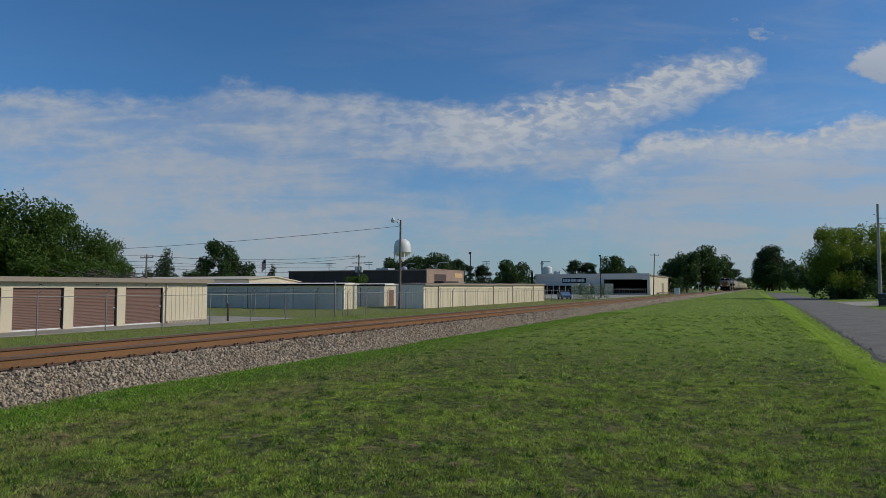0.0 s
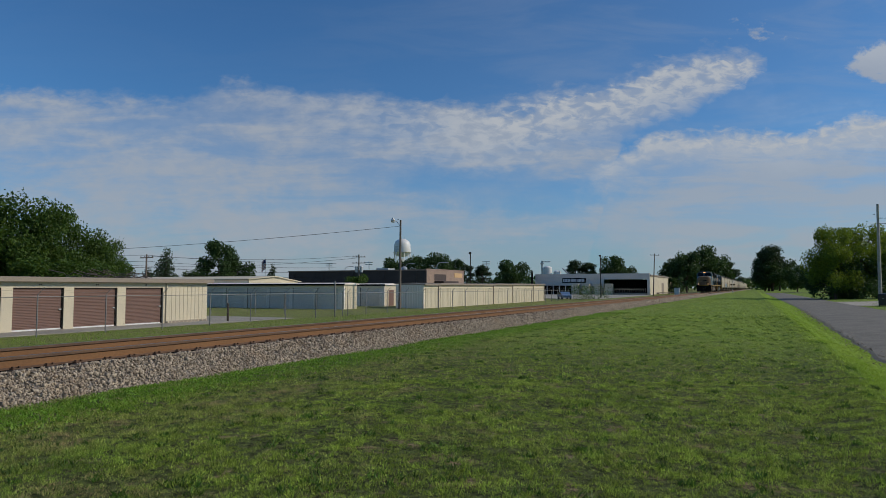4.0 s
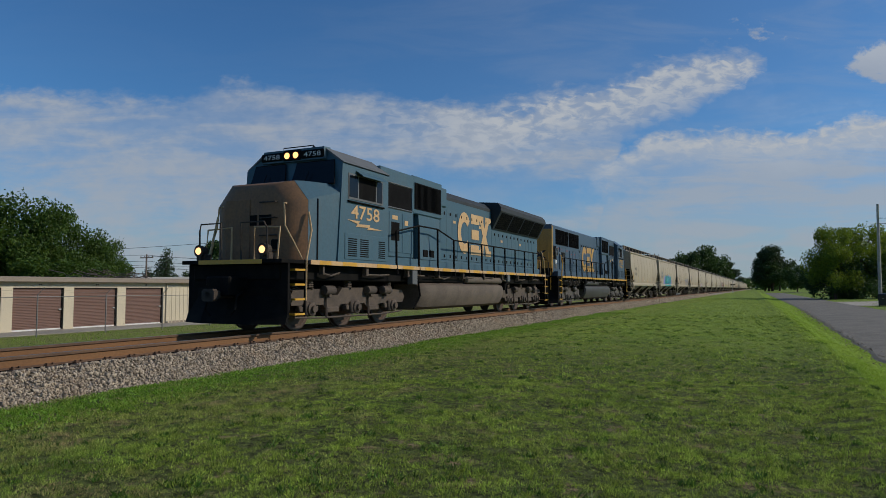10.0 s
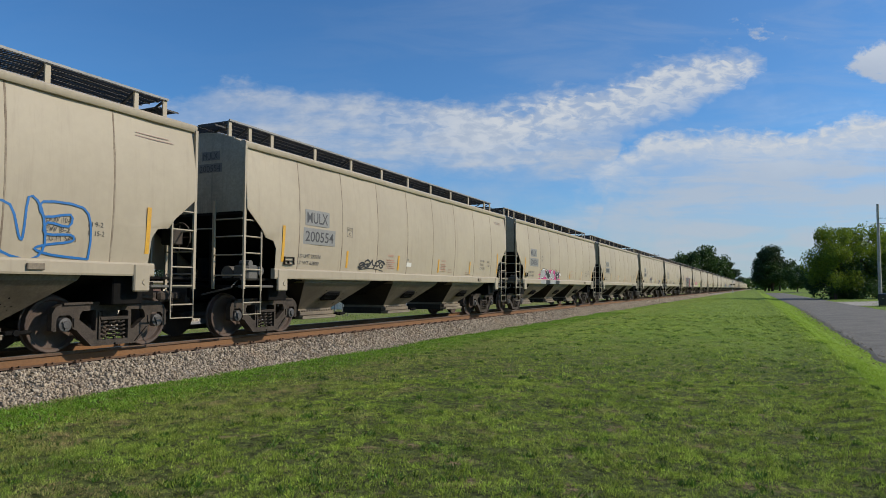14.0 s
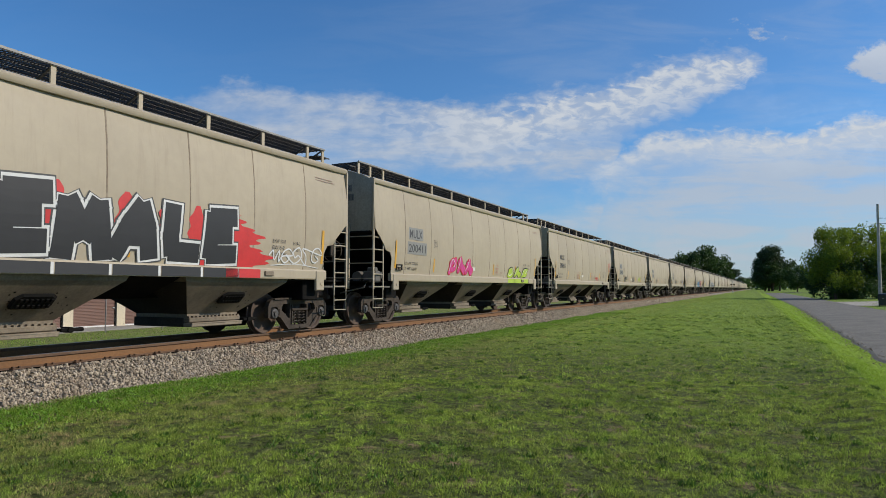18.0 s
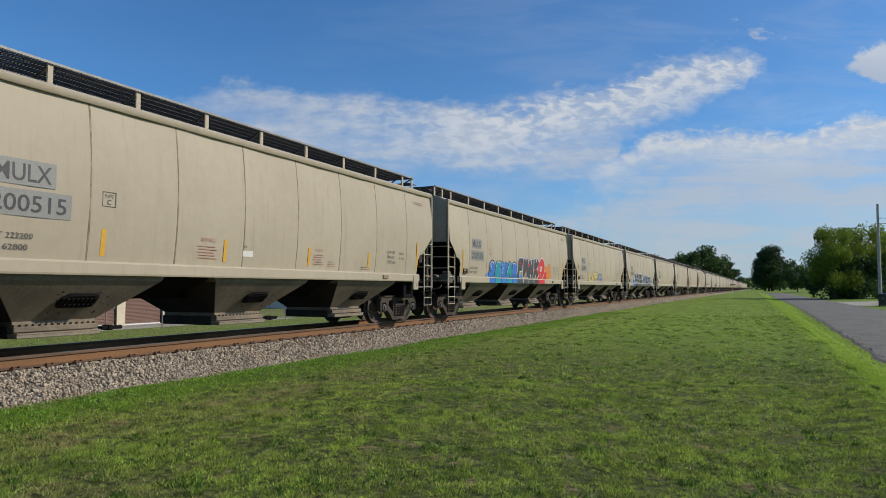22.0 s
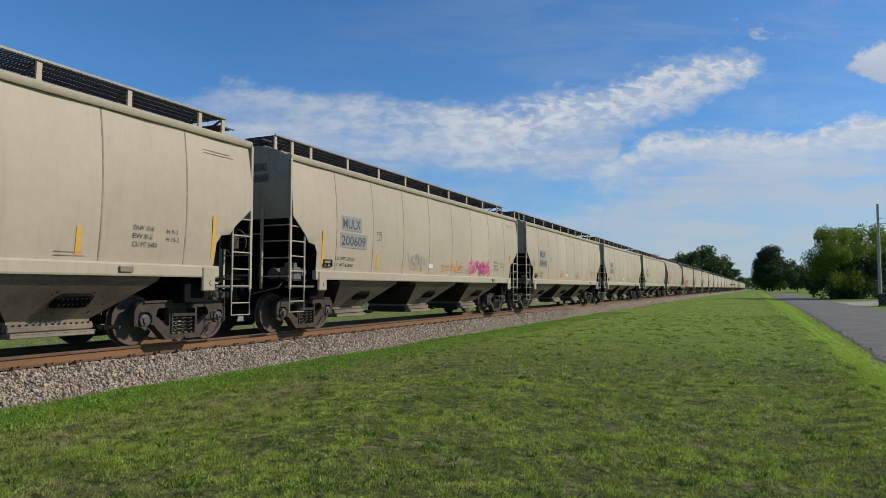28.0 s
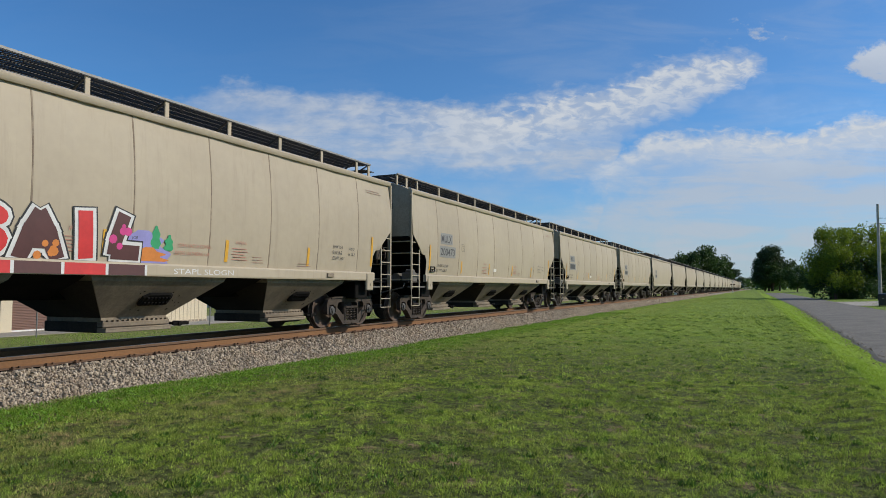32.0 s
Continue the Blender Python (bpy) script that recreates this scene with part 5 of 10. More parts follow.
def loco_truck(parent, y, dust):
    """Three axles in a cast frame, with boxes, springs and brake cylinders."""
    s = Shape().box(-1.05, 1.05, -1.9, 1.9, 0.52, 0.72, 0.03)
    for k in (-2.0, 0, 2.0):
        s.tube([(-0.8, k, 0.53), (0.8, k, 0.53)], 0.10, 10)
        s.turn("x", (0, k - 0.5, 0.6), [(-0.6, 0.32), (0.6, 0.32)], 14)
    base = part("truck_beam", s, STEEL_DARK, parent, at=pose(0, y, 0))
    for side in (1, -1):
        x = side * 1.10
        f = Shape()
        f.prism_x([(-2.75, 0.78), (-2.6, 0.98), (-1.4, 1.02), (-1.2, 0.86), (-0.75, 0.86), (-0.55, 1.05), (0.9, 1.05), (1.1, 0.86), (1.4, 0.86), (1.6, 1.02), (2.7, 0.98), (2.85, 0.78), (2.75, 0.62), (1.35, 0.60), (1.2, 0.5), (0.7, 0.5),
                   (0.55, 0.62), (-0.6, 0.62), (-0.75, 0.5), (-1.25, 0.5), (-1.4, 0.62), (-2.65, 0.62)], x - 0.07, x + 0.07)
        for k in (-1.0, 1.0):
            f.box(x - 0.12, x + 0.12, k - 0.26, k + 0.26, 0.42, 0.56, 0.02)
        part("truck_frame", f, dust, base)
        for k in (-2.0, 0.0, 2.0):
            w = Shape().turn("x", (side * 0.71, k, 0.53), [(a * side, b) for a, b in ((-0.045, 0.12), (-0.045, 0.56), (-0.015, 0.562), (-0.005, 0.535), (0.085, 0.53), (0.092, 0.51), (0.085, 0.44), (0.03, 0.40), (0.03, 0.2), (0.09, 0.14), (0.09, 0.08))], 28)
            part("wheel", w, WHEEL, base, smooth=True)
            j = Shape().box(x - 0.16, x + 0.16, k - 0.22, k + 0.22, 0.36, 0.70, 0.04).turn("x", (x, k, 0.53), [(0.14 * side, 0.17), (0.20 * side, 0.16), (0.22 * side, 0.09), (0.28 * side, 0.085), (0.28 * side, 0.02)], 14)
            j.box(x - 0.06, x + 0.10, k - 0.38, k - 0.24, 0.46, 0.60, 0.02).box(x - 0.06, x + 0.10, k + 0.24, k + 0.38, 0.46, 0.60, 0.02)
            part("axle_box", j, dust, base, smooth=True)
        for k in (-1.25, 0.75, 1.6):
            c = Shape().turn("y", (x + 0.14 * side, k, 0.98), [(-0.25, 0.06), (-0.22, 0.12), (0.18, 0.12), (0.24, 0.07)], 12).box(x, x + 0.2 * side, k - 0.06, k + 0.06, 0.8, 1.0, 0.01)
            part("brake_cylinder", c, dust, base, smooth=True)
        for k in (-1.9, -0.2, 1.95):
            pts = [(x + 0.10 * math.cos(i * 0.9), k + 0.10 * math.sin(i * 0.9), 1.02 + 0.24 * i / 34) for i in range(35)]
            part("coil_spring", Shape().tube(pts, 0.022, 5), dust, base)
        part("brake_rod", Shape().tube([(x + 0.12 * side, -2.6, 0.34), (x + 0.12 * side, -1.4, 0.30), (x + 0.12 * side, 1.4, 0.30), (x + 0.12 * side, 2.6, 0.36)], 0.025, 5).tube([(x + 0.1 * side, -1.3, 0.9), (x + 0.14 * side, -1.35, 0.3)], 0.03, 5)
             .tube([(x + 0.1 * side, 0.7, 0.9), (x + 0.14 * side, 0.65, 0.3)], 0.03, 5), dust, base)
    return base


def rear_end(loco, hood, end, hw, top, paint, gold, number):
    """Square gold hood end of the trailing unit, with the recess, doors and chains on its flanks."""
    part("hood_end", Shape().loft([[(x, end - 0.10, z) for x, z in hood], [(x * 0.985, end - 0.03, z) for x, z in hood], [(x * 0.94, end, min(z, top - 0.03)) for x, z in hood]]), gold, loco, "gold hood end")
    part("hood_end_cap", Shape().box(-hw * 0.96, hw * 0.96, end - 0.09, end + 0.006, top - 0.26, top - 0.005, 0.01), paint, loco)
    part("hood_end_base", Shape().box(-hw * 0.985, hw * 0.985, end - 0.09, end + 0.012, 1.72, 2.12, 0.01), BLACK, loco)
    flat_text(number, 0.15, INK, loco, Matrix(((-1, 0, 0, 0.36), (0, 0, 1, end + 0.014), (0, 1, 0, 3.42), (0, 0, 0, 1))), 0.58)
    # two broad dark shapes: a crossed pair of bars, and a stack of three
    m = Shape()
    for q, (x0, x1) in enumerate(((-0.62, -0.06), (-0.06, -0.62))):
        m.poly([(x0 + 0.09, end + 0.004 + 0.001 * q, 2.66), (x0 - 0.09, end + 0.004 + 0.001 * q, 2.66), (x1 - 0.09, end + 0.004 + 0.001 * q, 3.10), (x1 + 0.09, end + 0.004 + 0.001 * q, 3.10)])
    part("painted_cross", m, MARK_DARK, loco, "near-black crossed mark")
    m = Shape()
    for z, a, b in ((2.66, 0.10, 0.56), (2.83, 0.06, 0.50), (3.0, 0.06, 0.54)):
        m.box(a, b, end + 0.002, end + 0.008, z, z + 0.105)
    part("painted_bars", m, MARK_DARK, loco, "near-black barred mark")
    rl = part("rear_headlight", Shape().box(0.22, 0.86, end - 0.02, end + 0.12, 3.76, 4.02, 0.05), gold, loco)
    for x in (0.38, 0.68):
        lamp = part("headlamp", Shape().turn("y", (x, 0, 3.89), [(end + 0.12, 0.105), (end + 0.15, 0.10), (end + 0.14, 0.085)], 14), GALV, rl)
        part("lens", Shape().turn("y", (x, 0, 3.89), [(end + 0.141, 0.085), (end + 0.146, 0.02)], 14), GLASS, lamp)
    part("end_door_rail", Shape().tube([(-0.84, end + 0.02, 1.9), (-0.84, end + 0.10, 2.0), (-0.84, end + 0.10, 2.9), (-0.84, end + 0.02, 3.0)], 0.016, 5), GOLD, loco)
    for sg in (1, -1):
        # the hood is not cut: a black plate paints the recess's shade
        part("brake_recess", Shape().box(sg * hw, sg * (hw + 0.006), end - 0.78, end - 0.14, 2.62, 3.36), GRILLE, loco, "dark recess for the hand brake")
        wheel = Shape().tube([(sg * (hw + 0.10), end - 0.46 + 0.24 * math.cos(t * 0.3927), 3.02 + 0.24 * math.sin(t * 0.3927)) for t in range(17)], 0.022, 5)
        for t in range(4):
            wheel.tube([(sg * (hw + 0.10), end - 0.46 + 0.24 * math.cos(t * 0.785), 3.02 + 0.24 * math.sin(t * 0.785)), (sg * (hw + 0.10), end - 0.46 - 0.24 * math.cos(t * 0.785), 3.02 - 0.24 * math.sin(t * 0.785))], 0.018, 4)
        part("hand_brake_wheel", wheel.turn("x", (sg * hw, end - 0.46, 3.02), [(0, 0.05), (sg * 0.12, 0.05)], 8), GREY_BLUE, loco)
        part("brake_panel", Shape().box(sg * hw, sg * (hw + 0.02), end - 0.80, end - 0.42, 2.10, 2.62, 0.008), GREY_BLUE, loco)
        part("notice", Shape().box(sg * (hw + 0.02), sg * (hw + 0.026), end - 0.74, end - 0.50, 2.36, 2.58), WHITE, loco)
        d = part("hood_door", Shape().box(sg * hw, sg * (hw + 0.03), end - 2.55, end - 1.35, 2.10, 3.34, 0.01), paint, loco)
        part("door_window", Shape().box(sg * (hw + 0.03), sg * (hw + 0.04), end - 2.35, end - 1.65, 2.50, 3.05), GRILLE, d)
        w = Shape().tube([(sg * (hw + 0.045), y, z) for y, z in ((end - 2.36, 2.49), (end - 1.64, 2.49), (end - 1.64, 3.06), (end - 2.36, 3.06), (end - 2.36, 2.49))], 0.025, 4)
        w.box(sg * (hw + 0.03), sg * (hw + 0.055), end - 2.02, end - 1.98, 2.5, 3.05).box(sg * (hw + 0.03), sg * (hw + 0.05), end - 2.35, end - 1.65, 2.76, 2.79)
        part("window_frame", w, GREY_BLUE, d)
        for y0 in (end - 4.9, end - 4.2):
            d = part("hood_door", Shape().box(sg * hw, sg * (hw + 0.025), y0, y0 + 0.66, 2.06, 3.24, 0.008), paint, loco)
            part("latch", Shape().box(sg * (hw + 0.025), sg * (hw + 0.04), y0 + 0.5, y0 + 0.56, 2.5, 2.62, 0.006), BLACK, d)
        for y0, z in ((end - 1.2, 3.24), (end - 1.7, 3.20), (end - 2.0, 2.30), (end - 3.0, 3.16), (end - 4.0, 3.02), (end - 4.7, 3.02), (end - 1.45, 2.98)):
            part("notice", Shape().box(sg * (hw + 0.031), sg * (hw + 0.036), y0, y0 + 0.16, z, z + 0.05), RED if z != 2.98 else WHITE, loco)
        for j in range(3):
            y0 = end - 1.6 - j * 0.85
            pts = [(sg * 1.50, y0 - 0.85 * t / 8, 1.52 - 0.34 * (1 - (t / 4 - 1) ** 2)) for t in range(9)]
            part("chain", Shape().tube(pts, 0.022, 5), STEEL_DARK, loco)
        part("cable_loop", Shape().tube([(sg * 1.45, end - 4.3, 1.5), (sg * 1.5, end - 4.9, 1.45), (sg * 1.48, end - 5.3, 1.1), (sg * 1.45, end - 5.2, 0.6), (sg * 1.4, end - 4.7, 0.42)], 0.02, 5), BLACK, loco)


def locomotive(label, side, paint, gold, flared, number, tank, dust, stripe_dashes, lamps):
    """Six-axle diesel; y runs back from its cab-end coupler. side: the flank that the lettering is on (+1 or -1)."""
    L = 22.55
    loco = thing("locomotive", label, "locomotive", "locomotives of the train")
    part("underframe", Shape().box(-1.30, 1.30, 0.9, L - 0.9, 1.22, 1.60, 0.03).box(-0.35, 0.35, 0.3, L - 0.3, 0.85, 1.3, 0.03), BLACK, loco, "black underframe")
    part("walkway", Shape().box(-1.55, 1.55, 1.9, L - 1.6, 1.60, 1.70, 0.012), GREY_BLUE if stripe_dashes else BLUE_DARK, loco)
    part("hood_skirt", Shape().box(-1.28, 1.28, 5.4, L - 1.7, 1.70, 1.96, 0.015), paint, loco)
    for sg in (1, -1):
        if stripe_dashes:
            part("side_sill", Shape().box(sg * 1.552, sg * 1.566, 1.9, L - 1.6, 1.595, 1.70), GOLD_OLD, loco, "dusty faded sill stripe")
            for i in range(14):
                part("sill_stripe", Shape().box(sg * 1.56, sg * 1.572, 2.3 + i * 1.33, 2.3 + i * 1.33 + 0.62, 1.60, 1.695), YELLOW, loco, "yellow stripe")
        else:
            part("sill_stripe", Shape().box(sg * 1.552, sg * 1.566, 1.9, L - 1.6, 1.595, 1.695), YELLOW, loco, "yellow stripe")
    # nose
    def ring(y, w, zt, cut, drop):
        return [(-w, y, 1.70), (w, y, 1.70), (w, y, zt - drop), (w - cut, y, zt), (-w + cut, y, zt), (-w, y, zt - drop)]
    part("nose_front", Shape().loft([ring(1.64, 0.90, 3.40, 0.40, 0.46), ring(1.72, 1.06, 3.54, 0.42, 0.50), ring(1.84, 1.24, 3.60, 0.44, 0.52), ring(2.02, 1.385, 3.635, 0.42, 0.50)]), NOSE_GOLD if flared else gold, loco, "grimy gold nose", smooth=True)
    part("nose", Shape().loft([ring(2.02, 1.39, 3.64, 0.42, 0.50), ring(2.30, 1.47, 3.66, 0.40, 0.42), ring(3.5, 1.53, 3.70, 0.30, 0.24)]), paint, loco, smooth=True)
    part("nose_seam", Shape().box(side * 1.47, side * 1.49, 2.30, 2.34, 1.72, 3.2), BLACK, loco)
    part("nose_window", Shape().prism_y([(-0.66 + 0.11 * math.cos(a * 0.5236), 2.95 + 0.19 * math.sin(a * 0.5236)) for a in range(12)], 1.625, 1.70), GLASS, loco)
    part("nose_mark", Shape().box(-0.25, 0.10, 1.625, 1.65, 2.55, 2.80).box(0.18, 0.55, 1.625, 1.65, 2.55, 2.80), BLACK, loco, "dark worn painted mark")
    part("nose_door", Shape().box(-0.86, -0.10, 1.615, 1.66, 1.72, 3.20, 0.01), NOSE_GOLD if flared else gold, loco, "gold nose door")
    for sg in (1, -1):
        part("nose_rail", Shape().tube([(sg * 0.98, 1.66, 3.05), (sg * 1.0, 1.52, 3.05), (sg * 1.05, 1.50, 2.5), (sg * 1.28, 1.62, 2.05), (sg * 1.42, 1.72, 1.72)], 0.022, 6), GOLD_OLD if flared else YELLOW, loco)
    for i, z in enumerate((3.1, 2.72, 2.3, 1.92)):
        part("nose_rung", Shape().tube([(0.25, 1.70, z), (0.25, 1.55, z), (0.72, 1.55, z), (0.72, 1.70, z)], 0.018, 6), STEEL_DARK, loco)
    part("nose_latch", Shape().box(0.55, 0.78, 1.62, 1.68, 1.95, 2.2, 0.02), BLACK, loco)
    # cab
    prof = [(-1.56, 1.70), (1.56, 1.70), (1.56, 4.22), (0.95, 4.66), (-0.95, 4.66), (-1.56, 4.22)]
    def cab_ring(y, k):
        return [(x, y + (k * (z - 3.4) if z > 3.4 else 0.0), z) for x, z in prof]
    part("cab", Shape().loft([cab_ring(3.30, 0.34), cab_ring(5.5, 0.0)]), paint, loco)
    part("cab_roof", Shape().loft([[(x * 1.02, y, z + 0.035) for x, z in ((1.56, 4.22), (0.95, 4.66), (-0.95, 4.66), (-1.56, 4.22), (-1.5, 4.20), (-0.93, 4.62), (0.93, 4.62), (1.5, 4.20))] for y in (3.62, 5.55)]), GREY_BLUE if flared else paint, loco)
    for x0, x1 in ((-1.36, -0.16), (0.02, 1.40)):
        q = [(x0, 3.70), (x1, 3.70), (x1 - 0.10, 4.33), (x0 + 0.10, 4.33)]
        w = Shape().loft([[(x, 3.30 + 0.34 * (z - 3.4) - d, z) for x, z in q] for d in (0.006, 0.03)])
        p = part("windshield", w, GLASS, loco)
        part("window_gasket", Shape().tube([(x, 3.285 + 0.34 * (z - 3.4), z) for x, z in q + q[:1]], 0.022, 5), BLACK, p)
        part("wiper", Shape().tube([(x0 + 0.45, 3.25, 3.58), (x0 + 0.6, 3.36, 4.05)], 0.012, 4), BLACK, p)
    part("brow", Shape().loft([[(-1.0, 3.50, 4.38), (1.05, 3.50, 4.38), (1.0, 3.52, 4.70), (-0.95, 3.52, 4.70)], [(-1.0, 3.95, 4.38), (1.05, 3.95, 4.38), (1.0, 3.95, 4.72), (-0.95, 3.95, 4.72)]]), paint, loco)
    for x in (-0.66, 0.66):
        b = part("number_board", Shape().box(x - 0.36, x + 0.36, 3.46, 3.52, 4.42, 4.64, 0.03), BLACK, loco)
        flat_text(number, 0.13, WHITE, b, Matrix(((1, 0, 0, x - 0.27), (0, 0, -1, 3.455), (0, 1, 0, 4.465), (0, 0, 0, 1))), 0.54)
    hl = part("headlight_housing", Shape().box(-0.30, 0.30, 3.44, 3.55, 4.40, 4.68, 0.04), BLACK, loco)
    for x in (-0.14, 0.14):
        part("headlamp", Shape().turn("y", (x, 0, 4.53), [(3.445, 0.085), (3.42, 0.08), (3.415, 0.02)], 16), LAMP_RED if lamps else GLASS, hl, "lit headlamp" if lamps else "")
    for sg in (1, -1):
        wf = part("cab_window", Shape().box(sg * 1.562, sg * 1.574, 3.95, 5.15, 3.34, 4.02, 0.003), GREY_BLUE, loco, "framed side window")
        for y0, y1, dark in ((3.98, 4.25, 0), (4.30, 4.88, 1), (4.93, 5.12, 0)):
            part("pane", Shape().box(sg * 1.576, sg * 1.582, y0, y1, 3.40, 3.97), GRILLE if dark else GLASS, wf)
        part("arm_rest", Shape().box(sg * 1.56, sg * 1.62, 3.9, 5.2, 3.26, 3.30, 0.01), BLACK, wf)
        part("sunshade", Shape().loft([[(sg * 1.57, 4.2, 4.12), (sg * 1.57, 5.1, 4.12), (sg * 1.57, 5.1, 4.10), (sg * 1.57, 4.2, 4.10)], [(sg * 1.78, 4.2, 3.98), (sg * 1.78, 5.1, 3.98), (sg * 1.78, 5.1, 3.96), (sg * 1.78, 4.2, 3.96)]]), paint, wf)
        d = part("cab_locker", Shape().box(sg * 1.562, sg * 1.576, 3.75, 5.35, 1.78, 2.45, 0.004), paint, loco)
        for i in range(9):
            for y0 in (3.95, 4.35, 5.0):
                part("louvre", Shape().box(sg * 1.576, sg * 1.586, y0, y0 + 0.28, 1.86 + i * 0.055, 1.885 + i * 0.055), BLACK, d)
    yn = 4.0 if side > 0 else 5.0
    side_text(number, 0.36, gold if not flared else GOLD_OLD, loco, side, 1.572, yn + 0.05 * side, 2.86, 1.42)
    bolt = [(-0.62, 2.80), (-0.16, 2.80), (-0.22, 2.72), (0.20, 2.74), (0.16, 2.68), (0.66, 2.64), (0.08, 2.60), (0.12, 2.66), (-0.30, 2.64), (-0.24, 2.72)]
    part("painted_bolt", Shape().poly([(side * 1.574, 4.5 + side * p, z) for p, z in bolt]), gold if not flared else GOLD_OLD, loco, "gold lightning bolt")
    # long hood
    hw = 1.06
    end = L - (1.20 if flared else 1.42)
    top = 4.53
    a, b = (0.22, 0.25) if flared else (0.09, 0.12)
    hood = [(-hw, 1.9), (hw, 1.9), (hw, top - a), (hw - b, top), (-hw + b, top), (-hw, top - a)]
    part("hood", Shape().prism_y(hood, 5.5, end - (0.16 if flared else 0.10)), paint, loco)
    if flared:
        part("hood_roof", Shape().prism_y([(hw + 0.004, top - 0.34), (hw + 0.004, top - a), (hw - b, top + 0.005), (-hw + b, top + 0.005), (-hw - 0.004, top - a), (-hw - 0.004, top - 0.34)], 10.25, end - 6.1), SOOT, loco, "sooty upper hood")
    if not flared:
        rear_end(loco, hood, end, hw, top, paint, gold, number)
    if flared:
        part("hood_end", Shape().loft([[(x, end - 0.16, z) for x, z in hood], [(x * 0.97, end - 0.05, z) for x, z in hood], [(x * 0.9, end, z if z < 3 else z - 0.05) for x, z in hood]]), gold, loco, "gold hood end")
        part("hood_end_cap", Shape().box(-0.78, 0.78, end - 0.46, end + 0.01, top - 0.28, top + 0.03, 0.02), paint, loco)
        part("hood_end_base", Shape().box(-0.85, 0.85, end - 0.4, end + 0.012, 1.9, 2.35, 0.01), paint, loco)
        rear = Matrix(((-1, 0, 0, 0.30), (0, 0, 1, end + 0.014), (0, 1, 0, 3.16), (0, 0, 0, 1)))
        flat_text(number, 0.15, INK, loco, rear, 0.55)
        part("hood_end_mark", Shape().box(-0.72, -0.30, end, end + 0.012, 2.55, 2.95).box(-0.2, 0.2, end, end + 0.012, 2.55, 2.95).box(0.3, 0.72, end, end + 0.012, 2.55, 2.95), BLUE_DARK, loco, "dark blue painted mark")
        rl = part("rear_headlight", Shape().box(-0.34, 0.34, end - 0.02, end + 0.10, 3.50, 3.80, 0.05), gold, loco)
    for x in (-0.15, 0.15) if flared else ():
        part("headlamp", Shape().turn("y", (x, 0, 3.65), [(end + 0.10, 0.10), (end + 0.12, 0.09), (end + 0.122, 0.02)], 14), GLASS, rl)
    for i in range(8):
        z = 2.2 + i * 0.27
        part("grab_iron", Shape().tube([(x * (-1 if flared else 1), end - 0.05 + 0.13 * d, z) for x, d in ((0.98, 0), (0.98, 1), (0.72, 1), (0.72, 0))], 0.014, 5), STEEL_DARK, loco)
    # cabinets behind the cab
    part("equipment_cabinet", Shape().box(-1.30, 1.30, 5.5, 7.35, 1.96, 4.58, 0.03), paint, loco)
    part("blower_housing", Shape().box(-1.26, 1.26, 7.35, 9.5, 3.40, 4.62, 0.03).box(-1.12, 1.12, 9.5, 10.2, 3.9, 4.56, 0.03), paint, loco)
    for sg in (1, -1):
        part("intake", Shape().box(sg * 1.30, sg * 1.308, 5.65, 7.2, 3.45, 4.12), GRILLE, loco, "dark open air intake")
        part("intake_frame", Shape().tube([(sg * 1.31, y, z) for y, z in ((5.62, 3.42), (7.23, 3.42), (7.23, 4.15), (5.62, 4.15), (5.62, 3.42))], 0.03, 4), GREY_BLUE if flared else paint, loco)
        g = part("blower_grille", Shape().box(sg * 1.26, sg * 1.275, 7.45, 9.4, 3.55, 4.40), GRILLE, loco)
        for i in range(22):
            part("slat", Shape().box(sg * 1.275, sg * 1.30, 7.50 + i * 0.085, 7.53 + i * 0.085, 3.58, 4.37), GRILLE, g)
        d = part("cabinet_door", Shape().box(sg * 1.30, sg * 1.316, 5.95, 6.6, 2.1, 3.3, 0.005), paint, loco)
        part("door_grille", Shape().box(sg * 1.316, sg * 1.322, 6.05, 6.5, 2.45, 3.0), GRILLE, d)
        part("notice", Shape().box(sg * 1.316, sg * 1.322, 6.10, 6.40, 3.08, 3.2), GOLD_OLD, d)
        d = part("cabinet_door", Shape().box(sg * 1.30, sg * 1.316, 6.68, 7.25, 2.1, 3.3, 0.005), paint, loco)
        part("notice", Shape().box(sg * 1.316, sg * 1.322, 6.80, 7.0, 2.95, 3.1), GOLD_OLD, d)
        wedge = Shape().loft([[(sg * 1.0, 7.8, 1.96), (sg * 1.30, 7.8, 1.96), (sg * 1.22, 7.8, 3.42), (sg * 1.0, 7.8, 3.42)], [(sg * 1.0, 9.35, 1.96), (sg * 1.30, 9.35, 1.96), (sg * 1.22, 9.35, 3.38), (sg * 1.0, 9.35, 3.38)]])
        part("duct", wedge, paint, loco)
        # black sheet as painted shade in the gap before the duct
        part("duct_shade", Shape().box(sg * 0.99, sg * 1.02, 7.36, 7.79, 2.0, 3.3), GRILLE, loco)
        part("duct_vent", Shape().box(sg * 1.28, sg * 1.31, 8.0, 8.35, 2.05, 2.28, 0.02).box(sg * 1.28, sg * 1.31, 8.45, 8.8, 2.05, 2.28, 0.02), GRILLE, loco)
        # hood doors
        part("door_seams", Shape().box(sg * hw, sg * (hw + 0.003), 9.74, end - 0.72 if flared else 15.2, 2.04, 3.40), GRILLE, loco, "dark gaps between the doors")
        y = 9.75
        i = 0
